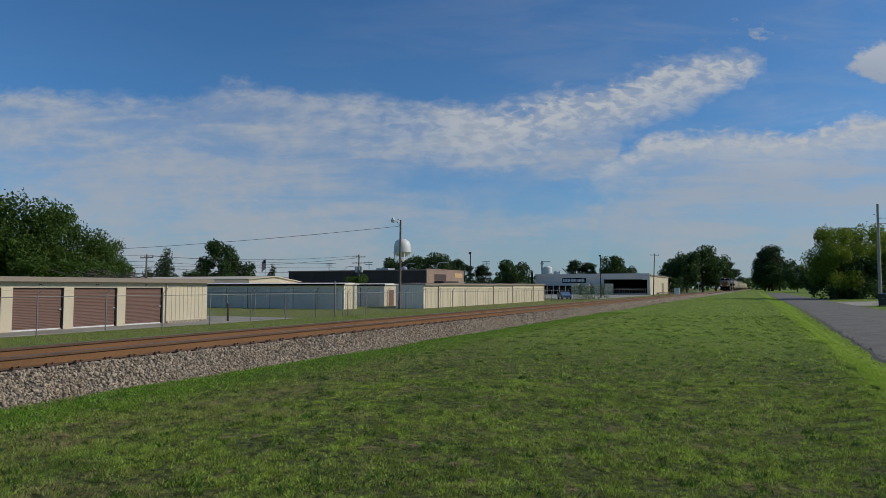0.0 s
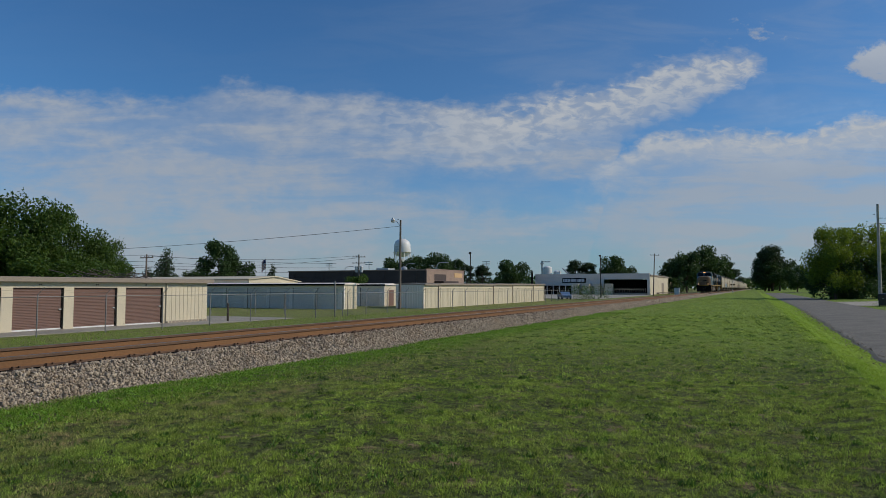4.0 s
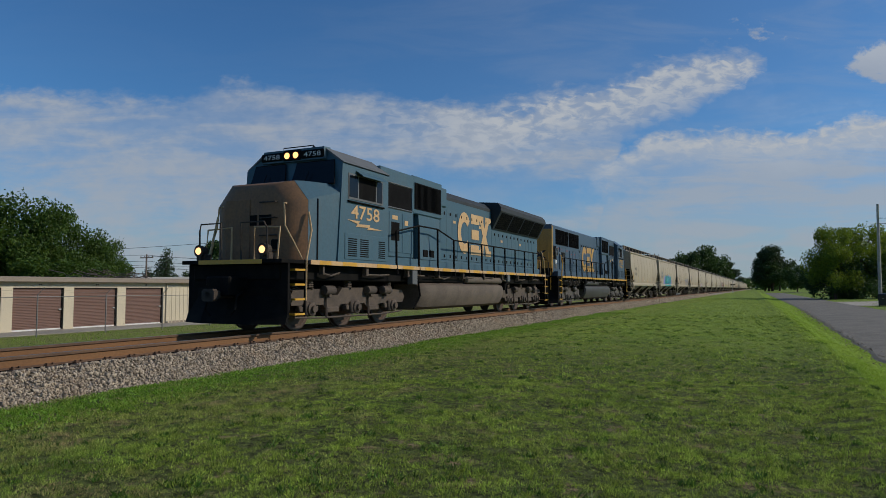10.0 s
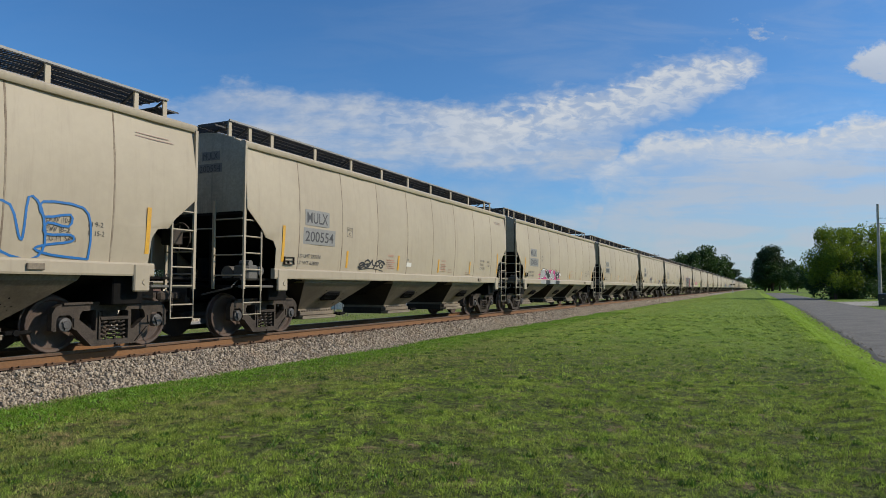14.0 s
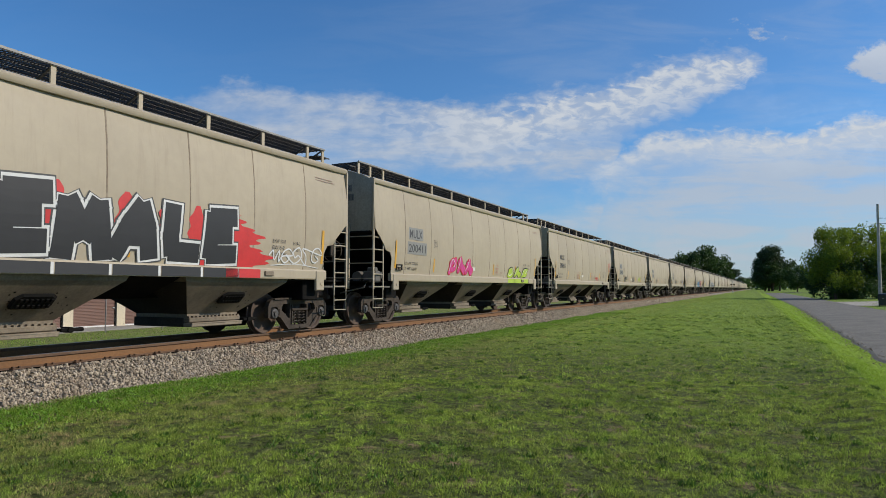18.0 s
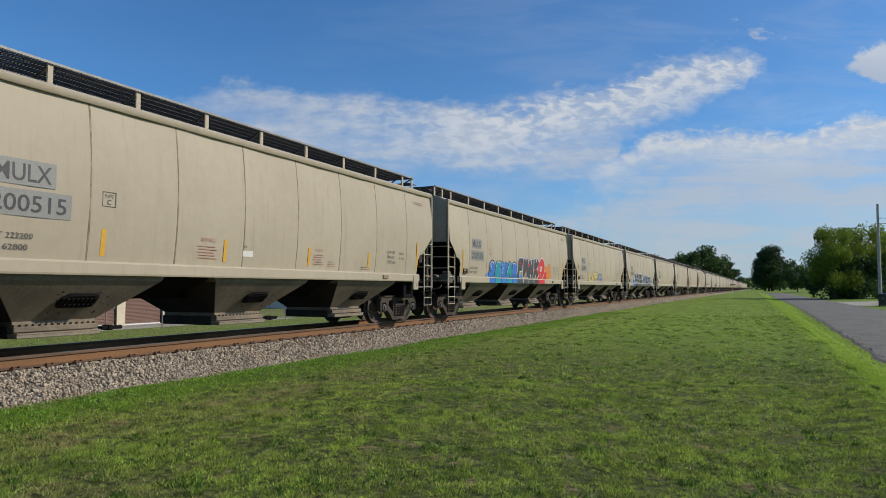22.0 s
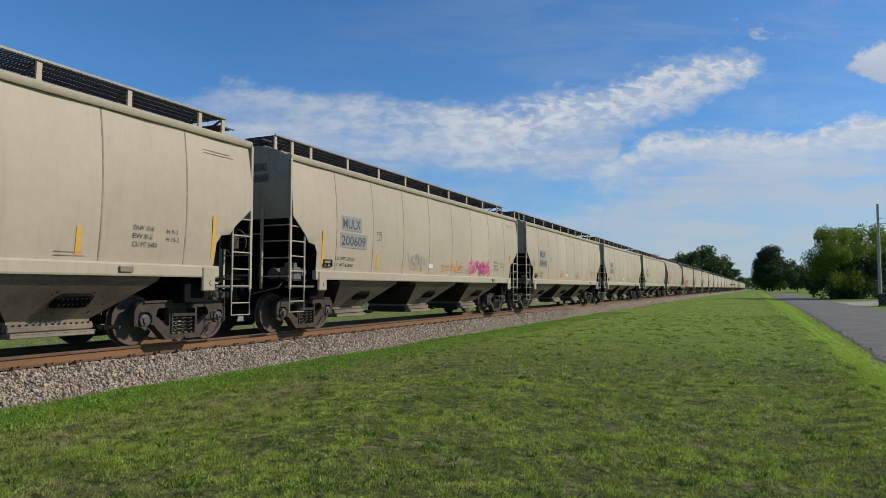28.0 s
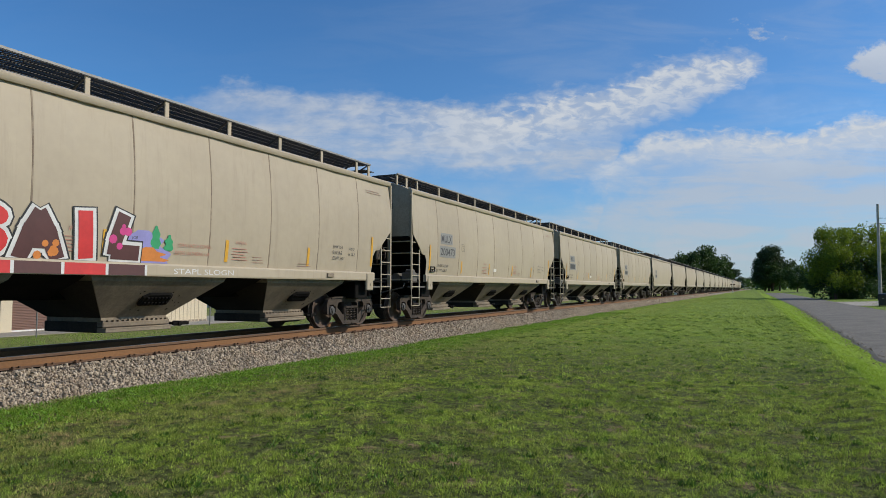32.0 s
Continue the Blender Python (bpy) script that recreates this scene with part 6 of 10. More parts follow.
        while y < (end - 0.7 if flared else 15.2):
            w = 0.50
            tall = 3.82 if y < 14.6 else 3.42
            dd = part("hood_door", Shape().box(sg * hw, sg * (hw + 0.012), y + 0.008, y + w - 0.008, 2.05, tall, 0.003), paint, loco)
            for z in (tall - 0.18, 2.12):
                part("latch", Shape().box(sg * (hw + 0.012), sg * (hw + 0.03), y + 0.30, y + 0.38, z, z + 0.11, 0.006), BLACK, dd)
            if i % 5 == 2 and flared:
                part("notice", Shape().box(sg * (hw + 0.012), sg * (hw + 0.018), y + 0.10, y + 0.32, tall - 0.42, tall - 0.32), GOLD_OLD, dd)
            y += w
            i += 1
        # radiators
        r0, r1 = (14.75, end - 0.15) if flared else (15.4, end - 0.62)
        if flared:
            part("radiator_flare", Shape().prism_y([(sg * 0.9, 3.50), (sg * 1.10, 3.50), (sg * 1.50, 4.24), (sg * 1.50, 4.42), (sg * 1.34, 4.60), (sg * 0.5, 4.66), (sg * 0.5, 4.2)], r0, r1), SOOT, loco, "sooty flared radiator housing")
            for i in range(4):
                a = r0 + 0.18 + i * (r1 - r0 - 0.3) / 4
                b = a + (r1 - r0 - 0.3) / 4 - 0.14
                p0, p1 = Vector((1.135, 3.56)), Vector((1.475, 4.19))
                gr = part("radiator_grille", Shape().loft([[(sg * (p.x + 0.012), y, p.y - 0.004) for y in (a, b)] for p in (p0, p1)], cap=False, loop=False), GRILLE, loco)
                for k in range(13):
                    yy = a + (b - a) * (k + 0.5) / 13
                    part("slat", Shape().loft([[(sg * (p.x + 0.02), yy - 0.012, p.y - 0.01), (sg * (p.x + 0.035), yy, p.y - 0.02), (sg * (p.x + 0.02), yy + 0.012, p.y - 0.01)] for p in (p0, p1)]), STEEL_DARK, gr)
        else:
            gr = part("radiator_grille", Shape().box(sg * hw, sg * (hw + 0.02), r0, r1, 3.46, 4.30), GRILLE, loco)
            for k in range(40):
                yy = r0 + (r1 - r0) * (k + 0.5) / 40
                part("slat", Shape().box(sg * (hw + 0.02), sg * (hw + 0.045), yy - 0.016, yy + 0.016, 3.48, 4.28), GRILLE, gr)
            part("grille_post", Shape().box(sg * hw, sg * (hw + 0.05), (r0 + r1) / 2 - 0.04, (r0 + r1) / 2 + 0.04, 3.44, 4.32), paint, loco)
        # running rail along the walkway
        pts = []
        for i in range(12):
            y = 6.0 + i * (L - 8.2) / 11
            z = 2.70 + (0.28 if 7.2 < y < 9.6 else 0.0)
            pts.append((sg * 1.52, y, z))
            part("stanchion", Shape().tube([(sg * 1.57, y, 1.45), (sg * 1.53, y, 1.8), (sg * 1.52, y, z)], 0.032, 6), BLACK, loco)
        part("handrail", Shape().tube(pts, 0.026, 6), BLACK, loco)
        for y, d in ((1.55, 1), (L - 1.35, -1)):
            st = Shape()
            for k in range(4):
                z = 0.42 + k * 0.34
                st.box(sg * 1.05, sg * 1.50, y - 0.28, y + 0.16, z, z + 0.035)
            st.box(sg * 1.48, sg * 1.52, y + 0.16 * d, y + 0.22 * d, 0.38, 1.7)
            part("steps", st, BLACK, loco)
            for k in range(4):
                part("step_edge", Shape().box(sg * 1.03, sg * 1.525, y - 0.30 * d - 0.012, y - 0.30 * d + 0.012, 0.415 + k * 0.34, 0.462 + k * 0.34).box(sg * 1.50, sg * 1.525, y - 0.28, y + 0.16, 0.415 + k * 0.34, 0.462 + k * 0.34), YELLOW, loco, "yellow step edge")
            part("grab_rail", Shape().tube([(sg * 1.52, y + 0.2 * d, 0.75), (sg * 1.52, y + 0.2 * d, 1.7), (sg * 1.52, y + 0.42 * d, 2.4), (sg * 1.42, y + 0.44 * d, 2.85)], 0.026, 6), GOLD_OLD if flared else YELLOW, loco)
            part("grab_rail", Shape().tube([(sg * 1.10, y - 0.48 * d, 0.95), (sg * 1.10, y - 0.46 * d, 1.7), (sg * 1.10, y - 0.35 * d, 2.45), (sg * 0.35, y - 0.35 * d, 2.48), (sg * 0.35, y - 0.35 * d, 1.7)], 0.026, 6), GOLD_OLD if flared else YELLOW, loco)
        # fuel tank
    part("fuel_tank", Shape().loft([[(x * k, y, 0.75 + (z - 0.75) * k) for x, z in ((1.25, 1.20), (1.44, 1.12), (1.48, 0.98), (1.46, 0.70), (1.30, 0.42), (1.05, 0.33), (-1.05, 0.33), (-1.30, 0.42), (-1.46, 0.70), (-1.48, 0.98), (-1.44, 1.12), (-1.25, 1.20))]
                                    for y, k in ((7.75, 0.90), (8.0, 1.0), (14.9, 1.0), (15.1, 0.97), (15.2, 0.85))]), tank, loco, smooth=True)
    for sg in (1, -1):
        part("air_reservoir", Shape().turn("y", (sg * 1.32, 0, 1.34), [(11.3, 0.04), (11.38, 0.13), (15.0, 0.13), (15.1, 0.04)], 14), tank, loco, smooth=True)
        part("piping", Shape().tube([(sg * 1.4, 7.4, 1.4), (sg * 1.45, 7.5, 0.8), (sg * 1.40, 7.2, 0.4)], 0.03, 5).tube([(sg * 1.4, 15.5, 1.35), (sg * 1.42, 15.6, 0.8)], 0.05, 6).box(sg * 1.25, sg * 1.42, 15.4, 15.65, 0.95, 1.3, 0.02)
             .tube([(sg * 1.45, 8.0, 1.42), (sg * 1.45, 11.0, 1.42)], 0.02, 5), BLACK, loco)
        for i in range(9):
            ya = 2.6 + i * 2.05
            part("sill_bracket", Shape().box(sg * 1.36, sg * 1.50, ya, ya + 0.09, 1.36, 1.60, 0.01).tube([(sg * 1.44, ya, 1.40), (sg * 1.46, ya + 0.5, 1.34 + 0.05 * (i % 3)), (sg * 1.43, ya + 1.1, 1.42)], 0.026, 5), dust, loco)
        for ya, za in ((6.9, 1.15), (15.4, 1.3)):
            part("jack_pad", Shape().box(sg * 1.35, sg * 1.55, ya, ya + 0.3, za, 1.58, 0.02), GREY_BLUE if flared else BLACK, loco)
    # roof
    for y in (15.9, 17.6, 19.3):
        part("roof_fan", Shape().turn("z", (0, y, 4.48 + (0.12 if flared else 0)), [(0.0, 0.75), (0.10, 0.72), (0.12, 0.2)], 20), BLACK, loco)
    part("exhaust_stack", Shape().box(-0.35, 0.35, 11.6, 12.5, 4.48, 4.64, 0.03), BLACK, loco)
    part("roof_vent", Shape().box(-0.5, 0.5, 13.2, 13.9, 4.48, 4.60, 0.03), BLACK, loco)
    part("horn", Shape().tube([(0.3, 4.6, 4.78), (0.3, 4.1, 4.80)], [0.02, 0.07], 8).tube([(0.42, 4.6, 4.78), (0.42, 4.2, 4.80)], [0.02, 0.06], 8).box(0.25, 0.47, 4.55, 4.65, 4.66, 4.8), STEEL_DARK, loco)
    part("roof_rail", Shape().tube([(-0.5, 3.9, 4.70), (-0.5, 3.9, 4.82), (0.5, 3.9, 4.82), (0.5, 3.9, 4.70)], 0.015, 5), BLACK, loco)
    part("roof_rail", Shape().tube([(-0.6, end - 0.3, top), (-0.6, end - 0.3, top + 0.14), (0.6, end - 0.3, top + 0.14), (0.6, end - 0.3, top)], 0.015, 5), BLACK, loco)
    # ends
    for y, d in ((0.0, 1), (L, -1)):
        def yy(a):
            return y + d * a
        part("pilot", Shape().box(-1.5, 1.5, min(yy(0.95), yy(1.05)), max(yy(0.95), yy(1.05)), 0.35, 1.60, 0.01), BLACK, loco)
        plow = Shape()
        for sg in (1, -1):
            rows = []
            for z, fwd, w in ((1.05, 0.70, 1.45), (0.85, 0.73, 1.48), (0.55, 0.64, 1.50), (0.22, 0.50, 1.50)):
                rows.append([(0.0, yy(fwd), z), (sg * w * 0.5, yy(fwd + 0.05), z), (sg * w, yy(fwd + 0.36), z), (sg * w, yy(fwd + 0.42), z), (sg * w * 0.5, yy(fwd + 0.12), z), (0.0, yy(fwd + 0.08), z)])
            plow.loft(rows)
        part("plow", plow, BLACK, loco, "black pilot plow")
        part("platform", Shape().box(-1.5, 1.5, min(yy(0.7), yy(1.9)), max(yy(0.7), yy(1.9)), 1.60, 1.69, 0.01), BLACK, loco)
        part("platform_edge", Shape().box(-0.95, 0.95, min(yy(0.685), yy(0.70)), max(yy(0.685), yy(0.70)), 1.59, 1.69), YELLOW, loco)
        part("coupler", Shape().box(-0.1, 0.1, min(yy(0.0), yy(0.9)), max(yy(0.0), yy(0.9)), 0.80, 0.98, 0.03).box(-0.18, 0.18, min(yy(-0.1), yy(0.18)), max(yy(-0.1), yy(0.18)), 0.74, 1.02, 0.05), STEEL_DARK, loco)
        for sg in (1, -1):
            part("air_hose", Shape().tube([(sg * 0.35, yy(0.9), 1.0), (sg * 0.4, yy(0.5), 0.85), (sg * 0.45, yy(0.4), 0.55), (sg * 0.3, yy(0.42), 0.4)], 0.025, 6), BLACK, loco)
            part("end_rail", Shape().tube([(sg * 0.30, yy(0.75), 1.69), (sg * 0.30, yy(0.72), 2.55), (sg * 0.95, yy(0.75), 2.55), (sg * 1.02, yy(0.78), 2.40), (sg * 1.02, yy(0.80), 1.69)], 0.022, 6), STEEL_DARK, loco)
    if lamps:
        for x in (-1.05, 0.88):
            h = part("ditch_light", Shape().turn("y", (x, 0, 1.92), [(0.78, 0.145), (1.02, 0.12)], 16).box(x - 0.14, x + 0.14, 0.85, 1.1, 1.69, 1.85, 0.02), STEEL_DARK, loco)
            part("ditch_lamp", Shape().turn("y", (x, 0, 1.92), [(0.785, 0.088), (0.765, 0.082), (0.76, 0.02)], 16), LAMP, h, "lit ditch lamp")
    loco_truck(loco, 4.1, dust)
    loco_truck(loco, L - 4.1, dust)
    ly = 11.25 if side > 0 else 14.55
    logo_shapes(side, ly, 2.33 if flared else 2.10, 1.58, loco, GOLD_OLD if flared else GOLD, x=hw + 0.026, squeeze=0.76)
    return loco


def shape_front(loco):
    """Draws the cab end to its true proportions: a short nose and a long cab."""
    old = (0.0, 0.9, 1.64, 2.02, 2.32, 3.30, 3.95, 5.15, 5.5, 7.35)
    true = (0.0, 0.85, 1.44, 1.76, 2.02, 2.76, 3.20, 4.94, 5.27, 7.30)
    for ob in loco.children_recursive:
        if ob.parent != loco and ob.parent.name.startswith("truck_beam") or ob.name.startswith("truck_beam"):
            continue
        at = ob.matrix_basis.translation
        if at.length > 1e-6:
            at.y = float(np.interp(at.y, old, true)) if at.y < 7.35 else at.y
            ob.matrix_basis.translation = at
            continue
        me = ob.data
        co = np.empty(len(me.vertices) * 3, np.float32)
        me.vertices.foreach_get("co", co)
        co = co.reshape(-1, 3)
        near = co[:, 1] < 7.35
        co[near, 1] = np.interp(co[near, 1], old, true)
        me.vertices.foreach_set("co", co.ravel())
        me.update()


lead = locomotive("faded blue diesel locomotive with a grimy gold nose", 1, BLUE_FADED, GOLD_OLD, True, "4758", TANK_OLD, TRUCK_DUST, True, True)
trail = locomotive("dark blue diesel locomotive running with its gold hood end first", -1, BLUE_DARK, GOLD, False, "4552", TANK_DARK, TRUCK_GREY, False, False)
for unit in (lead, trail):
    shape_front(unit)
MOVING.append((lead, front_at(1) + 0.43 - 2 * 22.55, 0))
MOVING.append((trail, front_at(1) + 0.43, 180))


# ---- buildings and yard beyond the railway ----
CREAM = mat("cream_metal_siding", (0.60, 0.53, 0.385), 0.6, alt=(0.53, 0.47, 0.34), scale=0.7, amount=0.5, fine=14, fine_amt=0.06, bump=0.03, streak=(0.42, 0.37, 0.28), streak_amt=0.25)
# base raised for walls in shade; the lit walls take the deeper CREAM
GREY_METAL = mat("pale_siding_lifted_for_shade", (0.84, 0.765, 0.65), 0.6, alt=(0.77, 0.70, 0.60), scale=0.7, amount=0.5, fine=14, fine_amt=0.06, bump=0.03)
TAUPE = mat("taupe_metal_trim", (0.26, 0.215, 0.165), 0.6, alt=(0.21, 0.175, 0.14), scale=1.0, amount=0.5, fine=16, bump=0.03)
DOOR_BROWN = mat("brown_door_steel", (0.175, 0.098, 0.075), 0.6, alt=(0.145, 0.082, 0.064), scale=1.0, amount=0.5, fine=16, fine_amt=0.08, bump=0.03)
DOOR_GREY = mat("grey_door_steel", (0.70, 0.64, 0.55), 0.55, alt=(0.62, 0.57, 0.49), scale=1.0, amount=0.5, fine=16, bump=0.03)
DARK_BRICK = mat("dark_brick", (0.075, 0.055, 0.05), 0.85, alt=(0.05, 0.04, 0.036), scale=0.6, amount=0.6, fine=9, fine_amt=0.3, bump=0.2)
TAN_BRICK = mat("tan_brick", (0.30, 0.215, 0.165), 0.85, alt=(0.23, 0.165, 0.13), scale=0.6, amount=0.6, fine=9, fine_amt=0.25, bump=0.2)
WAREHOUSE = mat("grey_warehouse_panel", (0.74, 0.65, 0.55), 0.75, alt=(0.65, 0.57, 0.48), scale=0.2, amount=0.6, fine=4, fine_amt=0.15, bump=0.05)
TIMBER = mat("weathered_pole_timber", (0.17, 0.135, 0.105), 0.9, alt=(0.10, 0.08, 0.065), scale=2, amount=0.7, fine=30, fine_amt=0.3, bump=0.3)
FENCE_STEEL = mat("dull_fence_steel", (0.20, 0.20, 0.19), 0.6, 0.3, alt=(0.15, 0.15, 0.145), scale=5, amount=0.5, fine=40, bump=0.05)
TIMBER_PALE = mat("pale_pole_timber", (0.40, 0.365, 0.32), 0.9, alt=(0.28, 0.25, 0.22), scale=2, amount=0.7, fine=30, fine_amt=0.3, bump=0.3)
CAR_BLUE = mat("blue_car_paint", (0.11, 0.19, 0.32), 0.3, scale=2, amount=0.3, bump=0.0, coat=0.5)
PLASTIC = mat("black_plastic", (0.022, 0.022, 0.024), 0.5, alt=(0.035, 0.035, 0.035), scale=3, amount=0.5, bump=0.03)
FLAG_RED, FLAG_WHITE, FLAG_BLUE = (mat("flag_red", (0.42, 0.04, 0.05), 0.8, bump=0.0), mat("flag_white", (0.75, 0.74, 0.72), 0.8, bump=0.0), mat("flag_blue", (0.03, 0.04, 0.14), 0.8, bump=0.0))


def ribs_x(x, y0, y1, z0, z1, step, side=1):
    """Upright ribs on a wall that faces along x."""
    n = max(1, round((y1 - y0) / step))
    prof = [(x + side * 0.002, y0), (x + side * 0.006, y0)]
    for i in range(n):
        y = y0 + (y1 - y0) * (i + 0.5) / n
        prof += [(x + side * 0.006, y - 0.045), (x + side * 0.030, y - 0.022), (x + side * 0.030, y + 0.022), (x + side * 0.006, y + 0.045)]
    return Shape().prism_z(prof + [(x + side * 0.006, y1), (x + side * 0.002, y1)], z0, z1)


def ribs_y(y, x0, x1, z0, z1, step):
    """Upright ribs on a wall that faces -y."""
    n = max(1, round((x1 - x0) / step))
    prof = [(x0, y - 0.002), (x0, y - 0.006)]
    for i in range(n):
        x = x0 + (x1 - x0) * (i + 0.5) / n
        prof += [(x - 0.045, y - 0.006), (x - 0.022, y - 0.030), (x + 0.022, y - 0.030), (x + 0.045, y - 0.006)]
    return Shape().prism_z(prof + [(x1, y - 0.006), (x1, y - 0.002)], z0, z1)


def curtain(x, y0, y1, z0, z1, side=1):
    """A roll-up door of narrow curved slats."""
    prof = []
    n = 26
    for i in range(n):
        a, b = z0 + (z1 - z0) * i / n, z0 + (z1 - z0) * (i + 1) / n
        prof += [(x, a), (x + side * 0.022, a + (b - a) * 0.25), (x + side * 0.022, a + (b - a) * 0.7)]
    prof += [(x, z1), (x - side * 0.03, z1), (x - side * 0.03, z0)]
    return Shape().prism_y(prof, y0, y1)


def storage_row_front():
    """The nearest storage building: brown roll-up doors between cream piers."""
    x, z0 = -33.0, LOW
    b = thing("storage_building", "long cream metal storage building with brown roll-up doors", "building", "storage buildings", at=pose(0, 0, 0))
    w = Shape()
    first, n = 20.55 - 3.24 * 6, 9
    ys = [first + 3.24 * i for i in range(n)]
    prev = first - 0.56
    for y in ys:
        w.box(x - 0.2, x, prev, y, z0, 1.62)
        prev = y + 2.68
    w.box(x - 0.2, x, prev, 33.35, z0, 1.62)
    w.box(x - 0.2, x, first - 0.56, 33.35, 1.62, 1.96)
    part("front_wall", w, CREAM, b)
    part("end_wall", Shape().box(x - 9.2, x - 0.2, 33.15, 33.35, z0, 1.96), CREAM, b)
    part("rear_wall", Shape().box(x - 9.4, x - 9.2, first - 0.56, 33.35, z0, 1.96), CREAM, b)
    part("floor", Shape().box(x - 9.2, x - 0.2, first - 0.5, 33.1, z0 - 0.1, z0 + 0.05), CONCRETE, b)
    part("roof", Shape().prism_y([(x + 0.30, 2.00), (x + 0.30, 2.06), (x - 4.6, 2.24), (x - 9.6, 2.06), (x - 9.6, 2.00)], first - 0.9, 33.6), TAUPE, b)
    part("fascia", Shape().prism_y([(x + 0.30, 1.90), (x + 0.36, 1.92), (x + 0.36, 2.15), (x + 0.31, 2.17), (x + 0.26, 2.15), (x + 0.26, 1.90)], first - 0.9, 33.62), TAUPE, b, "taupe gutter")
    part("wall_ribs", ribs_x(x, 30.25, 33.1, z0 + 0.02, 1.72, 0.31), CREAM, b)
    part("base_strip", Shape().box(x, x + 0.012, 30.1, 33.3, z0, z0 + 0.16), TAUPE, b)
    part("panel_head", Shape().box(x, x + 0.03, 30.2, 33.2, 1.72, 1.76), CREAM, b)
    part("downspout", Shape().box(x, x + 0.09, 29.90, 30.02, z0 + 0.1, 1.92, 0.01).box(x + 0.02, x + 0.24, 29.90, 30.02, z0 + 0.04, z0 + 0.14, 0.01), CREAM, b)
    for i, y in enumerate(ys):
        d = part("rollup_door", curtain(x - 0.12, y, y + 2.68, z0 + 0.10, 1.58), DOOR_BROWN, b, "brown ribbed roll-up door")
        part("door_foot", Shape().box(x - 0.14, x - 0.08, y + 0.02, y + 2.66, z0 + 0.03, z0 + 0.11, 0.008), WHITE, d)
        # black strips at the top and sunward edge: the opening's cast shadow, painted
        part("door_head", Shape().box(x - 0.15, x - 0.03, y, y + 2.68, 1.575, 1.62), BLACK, d)
        part("door_guide", Shape().box(x - 0.13, x - 0.04, y + 2.60, y + 2.68, z0 + 0.05, 1.6), BLACK, d)
        part("door_latch", Shape().box(x - 0.10, x - 0.02, y + 2.44, y + 2.58, 0.45, 0.52, 0.01), GALV, d)
        part("unit_plate", Shape().box(x, x + 0.006, y + 1.30, y + 1.36, 1.74, 1.82).box(x, x + 0.006, y + 1.40, y + 1.46, 1.74, 1.82), STEEL_DARK, b)
    return b


storage_row_front()


def storage_row_across(x0, x1, y0, y1, top, label, brown_door=False):
    """A storage row that runs away from the railway: shaded doors on its long flank, a lit end."""
    b = thing("storage_building", label, "building", "storage buildings")
    # shaded flank and lit end differ in colour to balance the light
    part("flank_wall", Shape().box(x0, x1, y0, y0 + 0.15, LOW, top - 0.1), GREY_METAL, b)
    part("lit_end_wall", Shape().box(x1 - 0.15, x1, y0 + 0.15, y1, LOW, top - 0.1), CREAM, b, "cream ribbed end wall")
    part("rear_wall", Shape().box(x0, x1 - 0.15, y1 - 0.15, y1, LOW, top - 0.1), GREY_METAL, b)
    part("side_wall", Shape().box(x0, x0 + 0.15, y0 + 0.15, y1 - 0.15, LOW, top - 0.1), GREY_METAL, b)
    part("roof", Shape().prism_x([(y0 - 0.2, top - 0.1), (y0 - 0.2, top), ((y0 + y1) / 2, top + 0.1), (y1 + 0.2, top), (y1 + 0.2, top - 0.1)], x0 - 0.2, x1 + 0.2), GREY_METAL, b)
    part("gutter", Shape().box(x0 - 0.2, x1 + 0.2, y0 - 0.28, y0 - 0.18, top - 0.2, top - 0.02, 0.02), BLACK, b, "dark gutter")
    if brown_door:
        part("side_door", Shape().box(x1, x1 + 0.03, y0 + 1.0, y0 + 2.2, LOW + 0.05, 1.35), DOOR_BROWN, b, "brown door")
    else:
        part("wall_ribs", ribs_x(x1, y0 + 0.15, y1, LOW + 0.05, top - 0.25, 0.31), CREAM, b)
    x = x1 - 3.3
    while x > x0 + 0.5:
        d = part("rollup_door", Shape().box(x, x + 2.6, y0 - 0.02, y0, LOW + 0.05, LOW + 2.15), DOOR_GREY, b)
        for i in range(9):
            if x > x1 - 12:
                part("door_rib", Shape().box(x + 0.02, x + 2.58, y0 - 0.028, y0 - 0.02, LOW + 0.16 + i * 0.22, LOW + 0.19 + i * 0.22), DOOR_GREY, d)
        part("door_guide", Shape().box(x - 0.06, x, y0 - 0.04, y0, LOW, LOW + 2.2), STEEL_DARK, b)
        x -= 3.1
    return b


storage_row_across(-80, -38.0, 57.2, 59.6, 2.05, "low grey metal storage building with a cream end wall")
storage_row_across(-75, -39.8, 68.5, 72.0, 2.05, "low grey metal storage building with a brown door", True)


